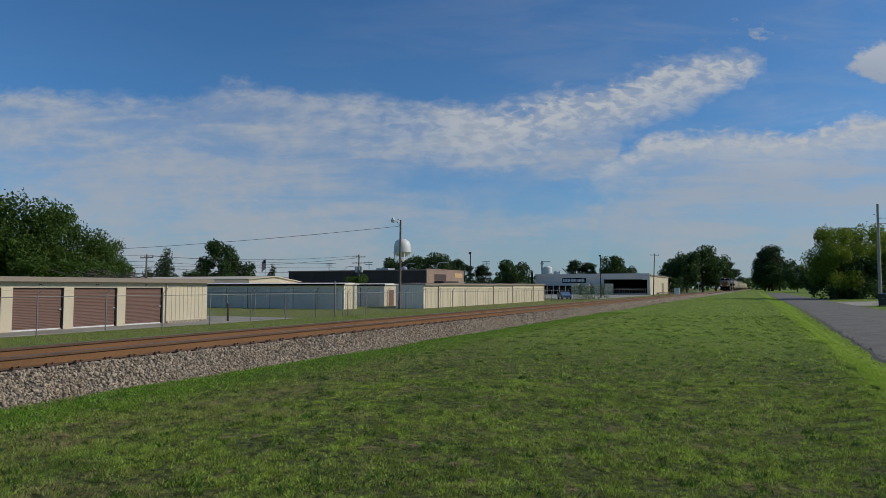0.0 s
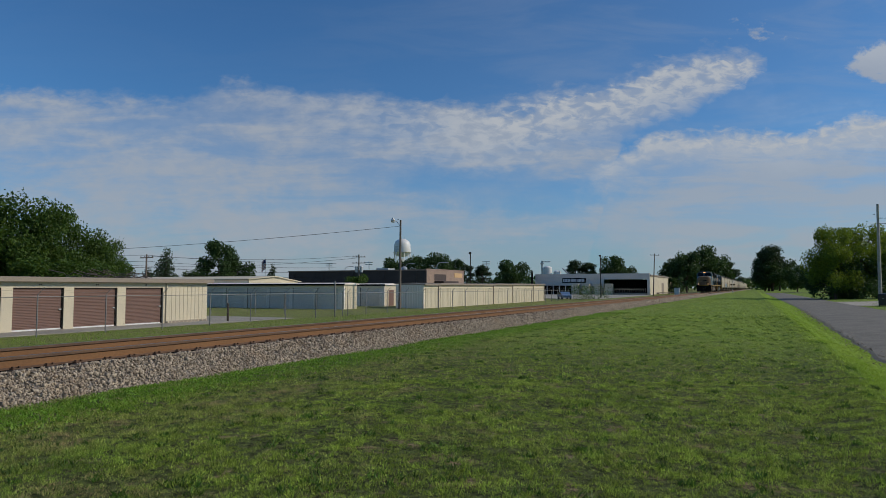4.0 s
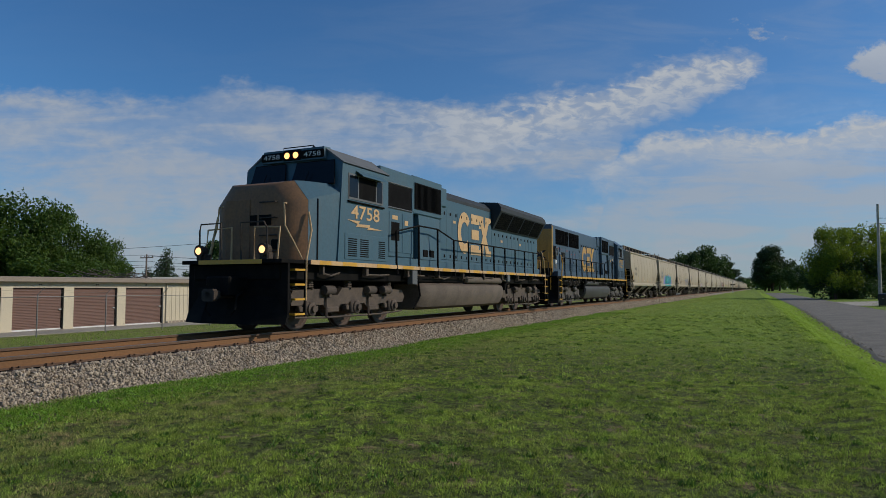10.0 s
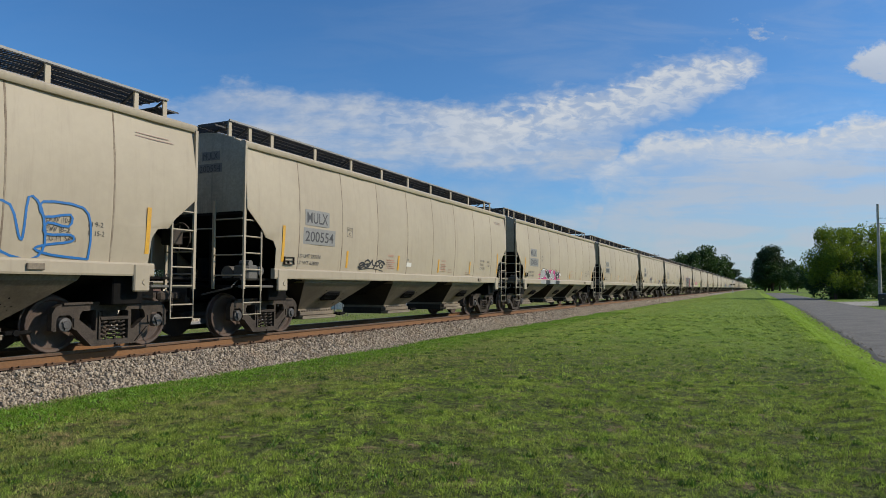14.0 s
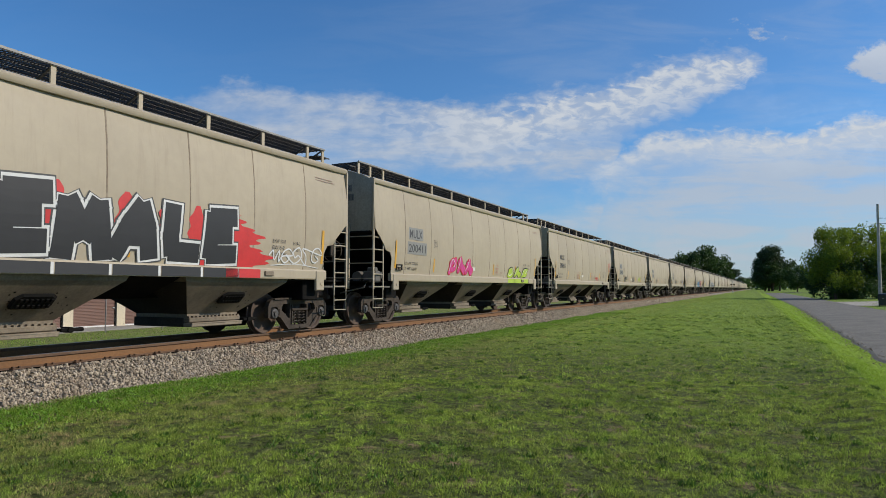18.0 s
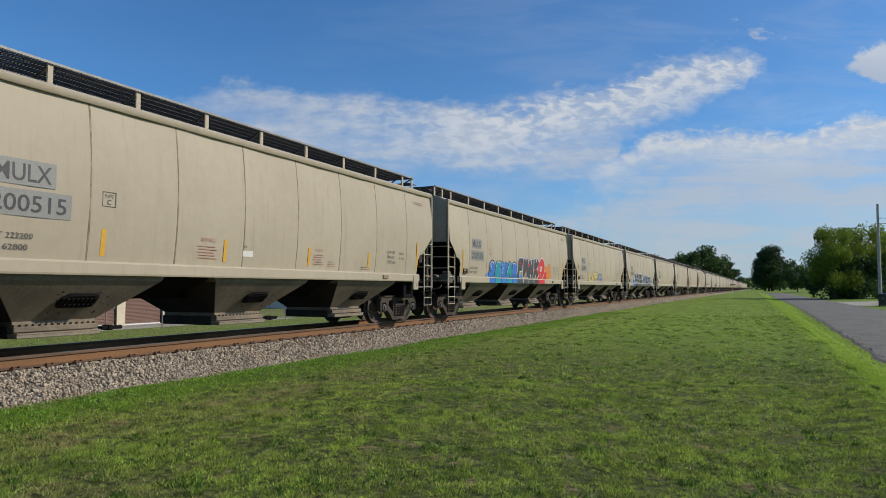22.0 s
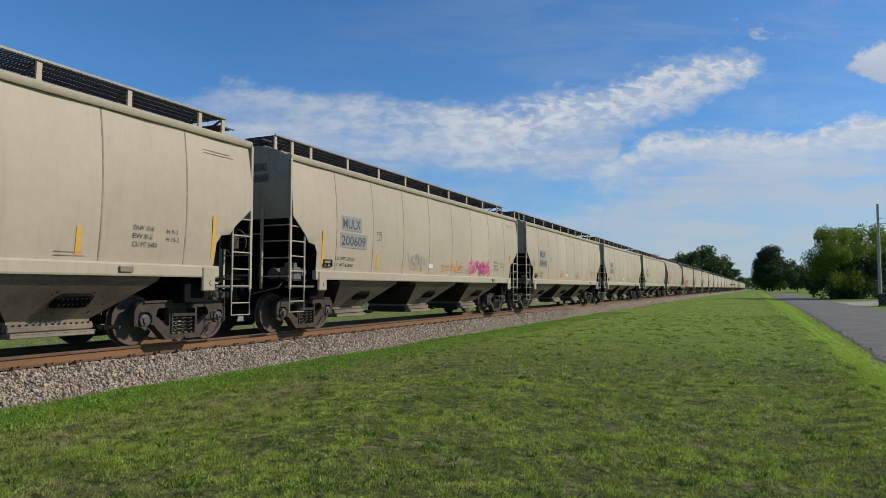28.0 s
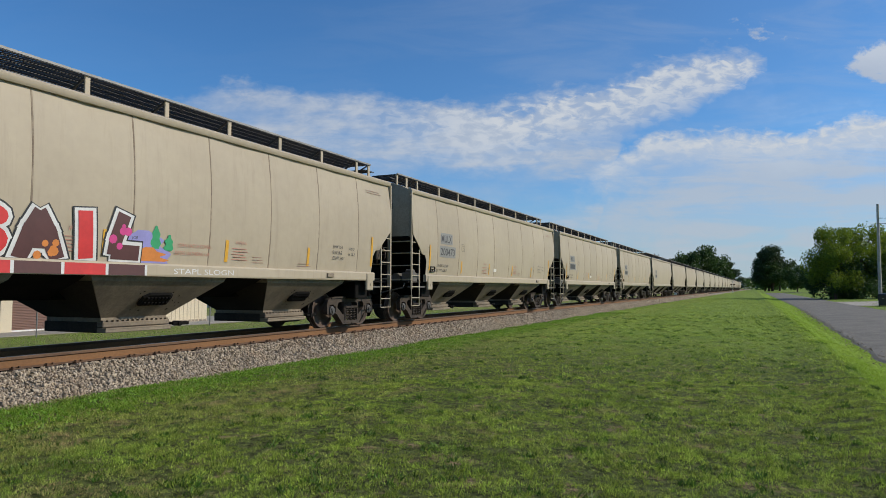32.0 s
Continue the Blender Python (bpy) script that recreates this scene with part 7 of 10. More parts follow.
def storage_row_along():
    """The long stepped storage row beside the railway."""
    b = thing("storage_building", "long cream ribbed metal storage building with stepped roof", "building", "storage buildings")
    x0, x1 = -35.4, -32.0
    # shaded end gets the lifted siding colour, the lit walls CREAM
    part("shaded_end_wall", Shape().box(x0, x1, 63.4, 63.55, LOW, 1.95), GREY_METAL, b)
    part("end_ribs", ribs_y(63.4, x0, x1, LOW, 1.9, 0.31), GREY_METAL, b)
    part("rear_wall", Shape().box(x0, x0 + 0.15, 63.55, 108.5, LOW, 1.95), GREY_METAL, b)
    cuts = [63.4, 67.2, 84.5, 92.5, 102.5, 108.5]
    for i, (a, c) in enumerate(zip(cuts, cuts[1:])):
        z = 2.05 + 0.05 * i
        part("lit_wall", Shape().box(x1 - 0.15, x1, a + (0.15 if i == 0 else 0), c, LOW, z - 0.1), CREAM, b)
        part("roof_section", Shape().prism_y([(x1 + 0.18, z - 0.12), (x1 + 0.18, z), (x0 - 0.18, z + 0.1), (x0 - 0.18, z - 0.05)], a - 0.05, c), TAUPE, b)
        part("roof_edge", Shape().box(x1 + 0.14, x1 + 0.24, a - 0.06, c, z - 0.20, z + 0.03, 0.02), TAUPE, b)
        part("downspout", Shape().box(x1, x1 + 0.10, c - 0.25, c - 0.12, LOW + 0.05, z - 0.15, 0.01), TAUPE, b)
        n = max(1, int((c - a) / 3.15))
        for k in range(n):
            y = a + (c - a) * (k + 0.12) / n
            w = (c - a) / n * 0.78
            p = part("wall_panel", ribs_x(x1, y, y + w, LOW + 0.1, 1.55, 0.33), CREAM, b)
            part("panel_frame", Shape().box(x1, x1 + 0.035, y - 0.06, y, LOW, 1.62).box(x1, x1 + 0.035, y + w, y + w + 0.06, LOW, 1.62).box(x1, x1 + 0.035, y, y + w, 1.56, 1.62), CREAM, p)
    return b


storage_row_along()


def metal_shed():
    b = thing("metal_shed", "low metal shed with a cream gable end", "building")
    x, y0, y1 = -55.0, 62.3, 71.8
    part("gable_wall", Shape().prism_x([(y0, LOW), (y1, LOW), (y1, 2.35), ((y0 + y1) / 2, 3.0), (y0, 2.65)], x - 0.2, x), CREAM, b)
    part("gable_ribs", ribs_x(x, y0 + 0.2, y1 - 0.2, LOW, 2.35, 0.4), CREAM, b)
    part("flank_wall", Shape().box(x - 60, x - 0.2, y0, y0 + 0.2, LOW, 2.55), GREY_METAL, b)
    part("roof", Shape().prism_x([(y0 - 0.4, 2.62), (y0 - 0.4, 2.70), ((y0 + y1) / 2, 3.12), (y1 + 0.4, 2.46), (y1 + 0.4, 2.36), ((y0 + y1) / 2, 3.0)], x - 60, x + 0.25), CREAM, b, "cream metal roof")
    part("shed_door", Shape().box(x - 10, x - 3, y0 - 0.05, y0, LOW, 2.2), GREY_METAL, b)


metal_shed()


def brick_block():
    b = thing("brick_building", "flat-roofed dark brick building with a tan front", "building")
    x1, y0 = -62.5, 125.0
    part("dark_wall", Shape().box(x1 - 36, x1, y0, y0 + 0.4, LOW, 5.3), DARK_BRICK, b)
    part("tan_wall", Shape().box(x1 - 0.4, x1, y0 + 0.4, y0 + 20, LOW, 5.5), TAN_BRICK, b)
    part("roof", Shape().box(x1 - 36, x1 - 0.4, y0 + 0.4, y0 + 20, 4.6, 4.8), DARK_BRICK, b)
    part("parapet", Shape().box(x1 - 36.1, x1 + 0.1, y0 - 0.1, y0 + 0.1, 5.3, 5.55).box(x1 - 0.1, x1 + 0.1, y0 + 0.1, y0 + 20.1, 5.5, 5.7), TAN_BRICK, b)
    part("canopy", Shape().box(x1, x1 + 2.2, y0 + 4, y0 + 12, 2.7, 3.1), DARK_BRICK, b)
    part("recess", Shape().box(x1, x1 + 0.05, y0 + 4, y0 + 10, 3.2, 4.6), DARK_BRICK, b)
    part("roof_vent", Shape().box(x1 - 14, x1 - 11, y0 + 3, y0 + 6, 4.8, 6.0).turn("z", (x1 - 8, y0 + 5, 4.8), [(0, 0.7), (1.3, 0.7), (1.6, 0.2)], 12), GALV, b)
    part("wall_sign", Shape().box(x1, x1 + 0.06, y0 + 14.5, y0 + 19, 4.0, 5.0), GOLD_OLD, b, "tan sign board")
    for i in range(5):
        part("pilaster", Shape().box(x1 - 35 + i * 8, x1 - 34.2 + i * 8, y0 - 0.15, y0, LOW, 5.3), DARK_BRICK, b)


brick_block()


def warehouse():
    b = thing("warehouse", "wide grey metal warehouse with a cream flank", "building")
    x1, y0, y1, top = -30.0, 220.0, 281.0, 6.3
    part("front_wall", Shape().box(x1 - 38, x1 - 14.5, y0, y0 + 0.4, LOW, top).box(x1 - 14.5, x1, y0, y0 + 0.4, 4.4, top).box(x1 - 0.8, x1, y0, y0 + 0.4, LOW, 4.4), WAREHOUSE, b)
    part("flank_wall", Shape().box(x1 - 0.4, x1, y0 + 0.4, y1, LOW, top - 0.8), CREAM, b, "sunlit cream flank")
    part("flank_ribs", ribs_x(x1, y0 + 0.5, y1, LOW, top - 0.9, 2.4), CREAM, b)
    part("roof", Shape().box(x1 - 38, x1, y0 + 0.4, y1, top - 0.9, top - 0.6), WAREHOUSE, b)
    part("flank_eave", Shape().box(x1 - 0.2, x1 + 0.3, y0 + 0.4, y1, top - 0.85, top - 0.4), TAUPE, b)
    # back wall black, so the bay's deep shade is in its colour
    part("bay_back", Shape().box(x1 - 14.5, x1 - 0.8, y0 + 9, y0 + 9.4, LOW, 4.4), GRILLE, b, "deep shaded loading bay")
    part("bay_floor", Shape().box(x1 - 14.5, x1 - 0.8, y0, y0 + 9, LOW, LOW + 0.5), CONCRETE, b)
    sgn = part("sign_board", Shape().box(x1 - 28.5, x1 - 20.5, y0 - 0.12, y0, 3.3, 4.9), BLACK, b, "dark sign board with pale bars")
    for i, (a, w) in enumerate(((0.3, 2.6), (3.1, 1.8), (5.2, 2.4))):
        for k in range(5):
            part("sign_bar", Shape().box(x1 - 28.5 + a + w * k / 5, x1 - 28.5 + a + w * (k + 0.75) / 5, y0 - 0.15, y0 - 0.12, 3.6, 4.6), WHITE, sgn)
    part("flank_door", Shape().box(x1, x1 + 0.06, y0 + 30, y0 + 36, LOW, 3.4), TAUPE, b)
    for i in range(7):
        part("front_post", Shape().box(x1 - 37 + i * 2.1, x1 - 36.8 + i * 2.1, y0 - 4, y0 - 3.7, LOW, 2.4), GALV, b)
    part("front_canopy", Shape().box(x1 - 37.5, x1 - 24, y0 - 4.2, y0, 2.4, 2.7), GALV, b)
    # black sheet paints the shade under the canopy
    part("shaded_front", Shape().box(x1 - 37.5, x1 - 24, y0 - 0.1, y0, LOW, 2.4), GRILLE, b)
    for i in range(4):
        part("lit_block", Shape().box(x1 - 24.5 + i * 3.6, x1 - 22.2 + i * 3.6, y0 - 3.2, y0 - 0.5, LOW, 3.0, 0.05), CREAM, b)


warehouse()


def silo_plant(m):
    b = thing("silo_plant", "pale steel silos and conveyors above the warehouse roof", "silo", at=m)
    for i, (x, h, r) in enumerate(((-1.5, 15.0, 2.7), (4.6, 12.5, 2.3))):
        part("silo", Shape().turn("z", (x, 0, 0), [(0, r), (h - 0.5, r), (h, r * 0.8), (h + 0.3, r * 0.3)], 18), WHITE, b, smooth=True)
    part("lift_tower", Shape().box(-5.4, -4.4, -0.5, 0.5, 0, 18.5).box(-6.0, -3.8, -1.0, 1.0, 16.5, 17.2).box(-4.4, 0.4, -0.2, 0.2, 17.6, 18.1), GALV, b)
    part("conveyor", Shape().tube([(8, 0, 14), (16, 0, 7), (22, 0, 4)], 0.5, 6), GALV, b)
    part("stack", Shape().turn("z", (-11.5, 0, 0), [(0, 0.7), (12.5, 0.6)], 12), BLACK, b)


silo_plant(pose(-82.5, 289, LOW) @ Matrix.Diagonal((0.72, 0.72, 0.78, 1)))


def water_tower(m):
    b = thing("water_tower", "white steel water tower on slender legs", "water tower", at=m)
    part("tank", Shape().turn("z", (0, 0, 0), [(25.0, 0.8), (25.3, 2.8), (26.8, 5.2), (28.5, 6.1), (34, 6.1), (36.5, 5.0), (38.2, 2.4), (38.6, 0.3)], 26), WHITE, b, "white domed tank", smooth=True)
    part("balcony", Shape().turn("z", (0, 0, 0), [(28.3, 6.1), (28.3, 6.9), (28.5, 6.9), (28.5, 6.1)], 26, cap=False), GALV, b)
    part("riser", Shape().turn("z", (0, 0, 0), [(0, 0.9), (24, 0.9)], 12), WHITE, b)
    for i in range(6):
        a = math.pi * i / 3 + 0.2
        part("leg", Shape().tube([(7.5 * math.cos(a), 7.5 * math.sin(a), 0), (5.9 * math.cos(a), 5.9 * math.sin(a), 28.5)], 0.35, 6), WHITE, b)
        c = a + math.pi / 3
        part("brace", Shape().tube([(6.8 * math.cos(a), 6.8 * math.sin(a), 12), (6.8 * math.cos(c), 6.8 * math.sin(c), 12)], 0.12, 4).tube([(6.8 * math.cos(a), 6.8 * math.sin(a), 12), (6.1 * math.cos(c), 6.1 * math.sin(c), 23)], 0.08, 4), WHITE, b)
    part("mark", Shape().box(-3.2, 0.6, -6.16, -6.0, 29.8, 31.0).box(-2.4, 0.2, -6.16, -6.0, 31.6, 32.6), GALV, b)
    part("antenna", Shape().tube([(-2, 0, 38), (-2, 0, 41)], 0.1, 4).tube([(1.5, 0, 38), (1.5, 0, 40.5)], 0.1, 4), GALV, b)


water_tower(pose(-234.0, 428.5, LOW))


def chain_fence():
    """Chain-link fence with barbed-wire arms, along the railway."""
    x = -29.0
    b = thing("chain_link_fence", "galvanised chain-link fence with barbed wire arms", "fence")
    me = Shape().turn("z", (0, 0, 0), [(0, 0.032), (1.86, 0.032), (1.90, 0.02)], 8).mesh("fence_post", FENCE_STEEL)
    arm = Shape().tube([(0, 0, 1.88), (0.22, 0.16, 2.22)], 0.018, 5).mesh("barb_arm", FENCE_STEEL)
    for i in range(60):
        y = 8.75 + i * 3.47
        p = part("fence_post", me, None, b, at=pose(x, y, LOW))
        part("barb_arm", arm, None, p)
    part("top_rail", Shape().tube([(x, 8, LOW + 1.80), (x, 198, LOW + 1.80)], 0.022, 6), FENCE_STEEL, b)
    for k in range(3):
        part("barbed_wire", Shape().tube([(x + 0.07 * (k + 1), 8, LOW + 1.98 + 0.11 * k), (x + 0.07 * (k + 1), 198, LOW + 1.98 + 0.11 * k)], 0.0035, 4), FENCE_STEEL, b)
    v, f = [], []
    for y in np.arange(8, 52, 0.09):
        for d in (-1, 1):
            n = len(v)
            y2 = y + d * 1.75
            for yy, z in ((y, LOW + 0.04), (y2, LOW + 1.79)):
                v += [(x, yy - 0.0012, z), (x + 0.002, yy, z), (x, yy + 0.0012, z)]
            f += [(n, n + 1, n + 4, n + 3), (n + 1, n + 2, n + 5, n + 4)]
    tagged(part("chain_link", raw_mesh("chain_link", np.array(v), np.array(f), FENCE_STEEL), None, b, "diamond wire mesh"), kind="stuff")
    # a return of the fence into the yard
    b2 = thing("chain_link_fence", "galvanised chain-link fence across the yard", "fence")
    for i in range(8):
        p = part("fence_post", me, None, b2, at=pose(x - 3.1 * i, 44.2, LOW))
        part("barb_arm", arm, None, p)
    part("top_rail", Shape().tube([(x, 44.2, LOW + 1.80), (x - 22, 44.2, LOW + 1.80)], 0.022, 6), FENCE_STEEL, b2)
    plain("steel_post", Shape().turn("z", (0, 0, 0), [(0, 0.05), (2.7, 0.05), (2.75, 0.02)], 10), FENCE_STEEL, "tall plain steel gate post", "post", at=pose(-29.0, 42.4, LOW))
    plain("bollard", Shape().turn("z", (0, 0, 0), [(0, 0.07), (1.15, 0.07), (1.22, 0.03)], 10), STEEL_DARK, "dark steel bollard on the apron", "bollard", at=pose(-31.4, 33.6, LOW))


chain_fence()


def light_pole(m, h, arm, material, label, head=True):
    b = thing("light_pole", label, "light pole", "light poles", at=m)
    part("pole", Shape().turn("z", (0, 0, 0), [(0, 0.15), (h, 0.095)], 10), material, b, smooth=True)
    if head:
        part("arm", Shape().tube([(0, 0, h - 0.7), (-arm * 0.6, 0, h - 0.15), (-arm, 0, h - 0.1)], 0.03, 6), GALV, b)
        part("lamp_head", Shape().turn("z", (-arm - 0.1, 0, h - 0.25), [(0, 0.20), (0.25, 0.24), (0.38, 0.14), (0.5, 0.1)], 12), GALV, b, smooth=True)
    return b


light_pole(pose(-33.6, 61.0, LOW, 0, 0.4, 25), 9.35, 0.7, TIMBER, "brown timber pole with a yard light")


def utility_pole(m, h, arms, material=None, label="brown timber utility pole with cross arms", drum=False):
    b = thing("utility_pole", label, "utility pole", "utility poles", at=m)
    part("pole", Shape().turn("z", (0, 0, 0), [(0, 0.17), (h, 0.10)], 10), material or TIMBER, b, smooth=True)
    for k in range(arms):
        z = h - 0.5 - k * 1.1
        c = part("cross_arm", Shape().box(-1.2, 1.2, -0.05, 0.05, z, z + 0.12, 0.01), TIMBER, b)
        for x in (-1.05, -0.4, 0.4, 1.05):
            part("insulator", Shape().turn("z", (x, 0, z + 0.12), [(0, 0.04), (0.1, 0.06), (0.18, 0.03)], 8), STEEL_DARK, c)
    if drum:
        for x in (-0.35, 0.35):
            part("transformer", Shape().turn("z", (x * 1.3, 0.1, h - 3.2), [(0, 0.26), (1.0, 0.28), (1.1, 0.2)], 12), GALV, b)
    return b


utility_pole(pose(-64.0, 101.0, LOW, 0, 0, 25), 8.2, 2, drum=True)
utility_pole(pose(-86.0, 48.0, LOW, 0, 0, 0), 6.6, 1)
utility_pole(pose(-24.5, 186.0, LOW, 0, 2.5, 0), 11.5, 1)
utility_pole(pose(-72.0, 62.0, LOW), 6.6, 1)
for px, py in ((24, 260), (21, 275), (26, 240)):
    utility_pole(pose(px, py, 0.05, 0, -2 + px % 4, 0), 11.5, 1)
utility_pole(pose(10.45, 71.7, 0.0, 0, 0.4, 0), 9.3, 0, TIMBER_PALE, "pale grey timber utility pole beside a black bin")


def street_lamp(x, y, h, lean):
    b = thing("street_lamp", "tall curved-arm street lamp", "street lamp", "street lamps", at=pose(x, y, LOW, 0, 0, lean))
    part("mast", Shape().tube([(0, 0, 0), (0, 0, h - 0.8), (-0.5, 0, h - 0.1), (-2.0, 0, h)], 0.10, 6), GALV, b)
    part("lamp_head", Shape().box(-2.9, -1.9, -0.18, 0.18, h - 0.12, h + 0.08, 0.04), GALV, b)


for x, y, h, lean in ((-118, 178, 9.0, 200), (-96, 178, 9.6, 200), (-72, 150, 8.6, 200)):
    street_lamp(x, y, h, lean)


def mast(x, y, h, label):
    b = thing("light_mast", label, "light mast", "light masts", at=pose(x, y, LOW))
    part("mast", Shape().turn("z", (0, 0, 0), [(0, 0.14), (h, 0.09)], 8), STEEL_DARK, b)
    part("lamp_box", Shape().box(-0.30, 0.14, -0.16, 0.16, h - 0.05, h + 0.30, 0.05), STEEL_DARK, b)


mast(-46.5, 111.0, 8.4, "dark steel mast with a box lamp")
mast(-30.6, 147.5, 9.2, "dark steel mast with a small lamp")
for i, (x, y) in enumerate(((-172, 330), (-148, 330), (-133, 340), (-196, 320), (-230, 330))):
    b = thing("stadium_light", "far stadium light mast", "light mast", "stadium lights", at=pose(x, y, LOW))
    part("mast", Shape().tube([(0, 0, 0), (0, 0, 17)], 0.22, 6), GALV, b)
    part("lamp_bar", Shape().box(-2.4, 2.4, -0.2, 0.2, 15.2, 15.6).box(-2.4, 2.4, -0.2, 0.2, 16.4, 16.8), GALV, b)


def flag():
    b = thing("flagpole", "tall flagpole with a striped flag hanging slack", "flagpole", at=pose(-130.3, 154.7, LOW))
    part("pole", Shape().turn("z", (0, 0, 0), [(0, 0.10), (11.6, 0.05)], 8), GALV, b)
    for i in range(13):
        z0, z1 = 10.9 - i * 0.23, 10.9 - (i + 1) * 0.23
        s = Shape()
        s.loft([[(-0.05 - 1.6 * t, 0.15 * math.sin(t * 9), z - 1.1 * t) for t in np.linspace(0, 1, 9)] for z in (z0, z1)], cap=False, loop=False)
        part("stripe", s, FLAG_RED if i % 2 == 0 else FLAG_WHITE, b)
    s = Shape()
    s.loft([[(-0.05 - 0.75 * t, 0.15 * math.sin(t * 0.47 * 9) - 0.02, z - 0.52 * t) for t in np.linspace(0, 1, 6)] for z in (10.91, 9.75)], cap=False, loop=False)
    part("canton", s, FLAG_BLUE, b, "dark blue canton")


flag()


def wire(a, c, sag, r=0.012, label="thin black overhead wire"):
    pts = [tuple(a[k] + (c[k] - a[k]) * t - (sag * 4 * t * (1 - t) if k == 2 else 0) for k in range(3)) for t in np.linspace(0, 1, 15)]
    plain("overhead_wire", Shape().tube(pts, r, 4), BLACK, label, "wire", "overhead wires")


wire((-33.7, 61.0, 8.1), (-86, 48, 5.6), 0.5, 0.02)
wire((-64, 101, 7.4), (-72, 62, 5.8), 0.6, 0.02)
wire((-64, 101, 7.0), (-120, 100, 6.4), 0.8, 0.025)
for k in range(4):
    wire((-86, 48, 5.9 - 0.8 * k), (-72, 62, 5.9 - 0.8 * k), 0.15, 0.02)
    wire((-72, 62, 5.9 - 0.8 * k), (-60, 88, 5.5 - 0.7 * k), 0.3, 0.02)
for z in (8.0, 7.5):
    wire((10.45, 71.7, z), (30, 60, z - 0.2), 0.4, 0.02)


def blue_car(m):
    b = thing("parked_car", "blue parked car behind the fence", "car", at=m)
    prof = [(-2.2, 0.35), (-2.25, 0.75), (-2.0, 0.92), (-1.1, 1.0), (-0.5, 1.42), (0.9, 1.45), (1.7, 1.02), (2.2, 0.92), (2.25, 0.4)]
    part("body", Shape().prism_x(prof, -0.85, 0.85), CAR_BLUE, b)
    part("glasshouse", Shape().prism_x([(-1.0, 1.02), (-0.48, 1.38), (0.85, 1.40), (1.5, 1.03)], -0.86, 0.86), GLASS, b)
    for y in (-1.4, 1.4):
        for x in (-0.8, 0.8):
            w = part("wheel", Shape().turn("x", (x, y, 0.32), [(-0.1, 0.30), (-0.1, 0.32), (0.1, 0.32), (0.1, 0.30)], 14), PLASTIC, b)
            part("rim", Shape().turn("x", (x * 1.12, y, 0.32), [(0, 0.2), (0.02, 0.18)], 12), GALV, w)


blue_car(pose(-32.6, 124.0, LOW + 0.03, 0, 0, 27))


def bin_cart(m):
    b = thing("wheeled_bin", "black plastic wheeled bin beside the pole", "bin", at=m)
    part("tub", Shape().loft([[(-0.26, -0.30, 0.08), (0.26, -0.30, 0.08), (0.26, 0.28, 0.08), (-0.26, 0.28, 0.08)], [(-0.34, -0.40, 1.0), (0.34, -0.40, 1.0), (0.34, 0.36, 1.0), (-0.34, 0.36, 1.0)]]), PLASTIC, b)
    part("lid", Shape().loft([[(-0.36, -0.44, 1.0), (0.36, -0.44, 1.0), (0.36, 0.40, 1.02), (-0.36, 0.40, 1.02)], [(-0.30, -0.36, 1.10), (0.30, -0.36, 1.10), (0.30, 0.34, 1.14), (-0.30, 0.34, 1.14)]]), PLASTIC, b)
    part("handle", Shape().tube([(-0.28, 0.44, 0.98), (0.28, 0.44, 0.98)], 0.025, 6), PLASTIC, b)
    part("label_plate", Shape().box(-0.12, 0.12, -0.372, -0.352, 0.72, 0.82), WHITE, b)
    for x in (-0.3, 0.3):
        part("wheel", Shape().turn("x", (x, 0.30, 0.13), [(-0.04, 0.13), (0.04, 0.13)], 14), PLASTIC, b)


bin_cart(pose(10.25, 69.0, -0.02, 0, 0, -15))
bin_cart(pose(11.1, 69.6, 0.0, 0, 0, 10))


def signal_mast(m, label):
    b = thing("crossing_signal", label, "railway signal", "crossing signals", at=m)
    part("mast", Shape().turn("z", (0, 0, 0), [(0, 0.07), (4.2, 0.06)], 8), GALV, b)
    part("crossbuck", Shape().loft([[(-0.7, -0.08, 3.5), (-0.55, -0.08, 3.38), (0.7, -0.08, 4.1), (0.55, -0.08, 4.22)], [(-0.7, -0.05, 3.5), (-0.55, -0.05, 3.38), (0.7, -0.05, 4.1), (0.55, -0.05, 4.22)]])
         .loft([[(0.7, -0.11, 3.5), (0.55, -0.11, 3.38), (-0.7, -0.11, 4.1), (-0.55, -0.11, 4.22)], [(0.7, -0.085, 3.5), (0.55, -0.085, 3.38), (-0.7, -0.085, 4.1), (-0.55, -0.085, 4.22)]]), WHITE, b)
    for x in (-0.45, 0.45):
        part("flasher", Shape().turn("y", (x, 0, 2.7), [(-0.1, 0.25), (-0.06, 0.25), (0.1, 0.12)], 12), BLACK, b)
    part("base", Shape().box(-0.3, 0.3, -0.3, 0.3, 0, 0.6, 0.03), GALV, b)


signal_mast(pose(-16.2, 231.0, -0.55), "grey crossing signal mast beside the track")
signal_mast(pose(-6.4, 246.0, 0.0), "grey crossing signal mast beside the lane")
plain("signal_cabinet", Shape().box(-0.7, 0.7, -0.5, 0.5, 0, 2.1, 0.05).box(-0.85, 0.85, -0.62, 0.62, 2.1, 2.22, 0.02), WHITE, "white steel signal cabinet beside the track", "cabinet", at=pose(-19.0, 192.0, LOW))


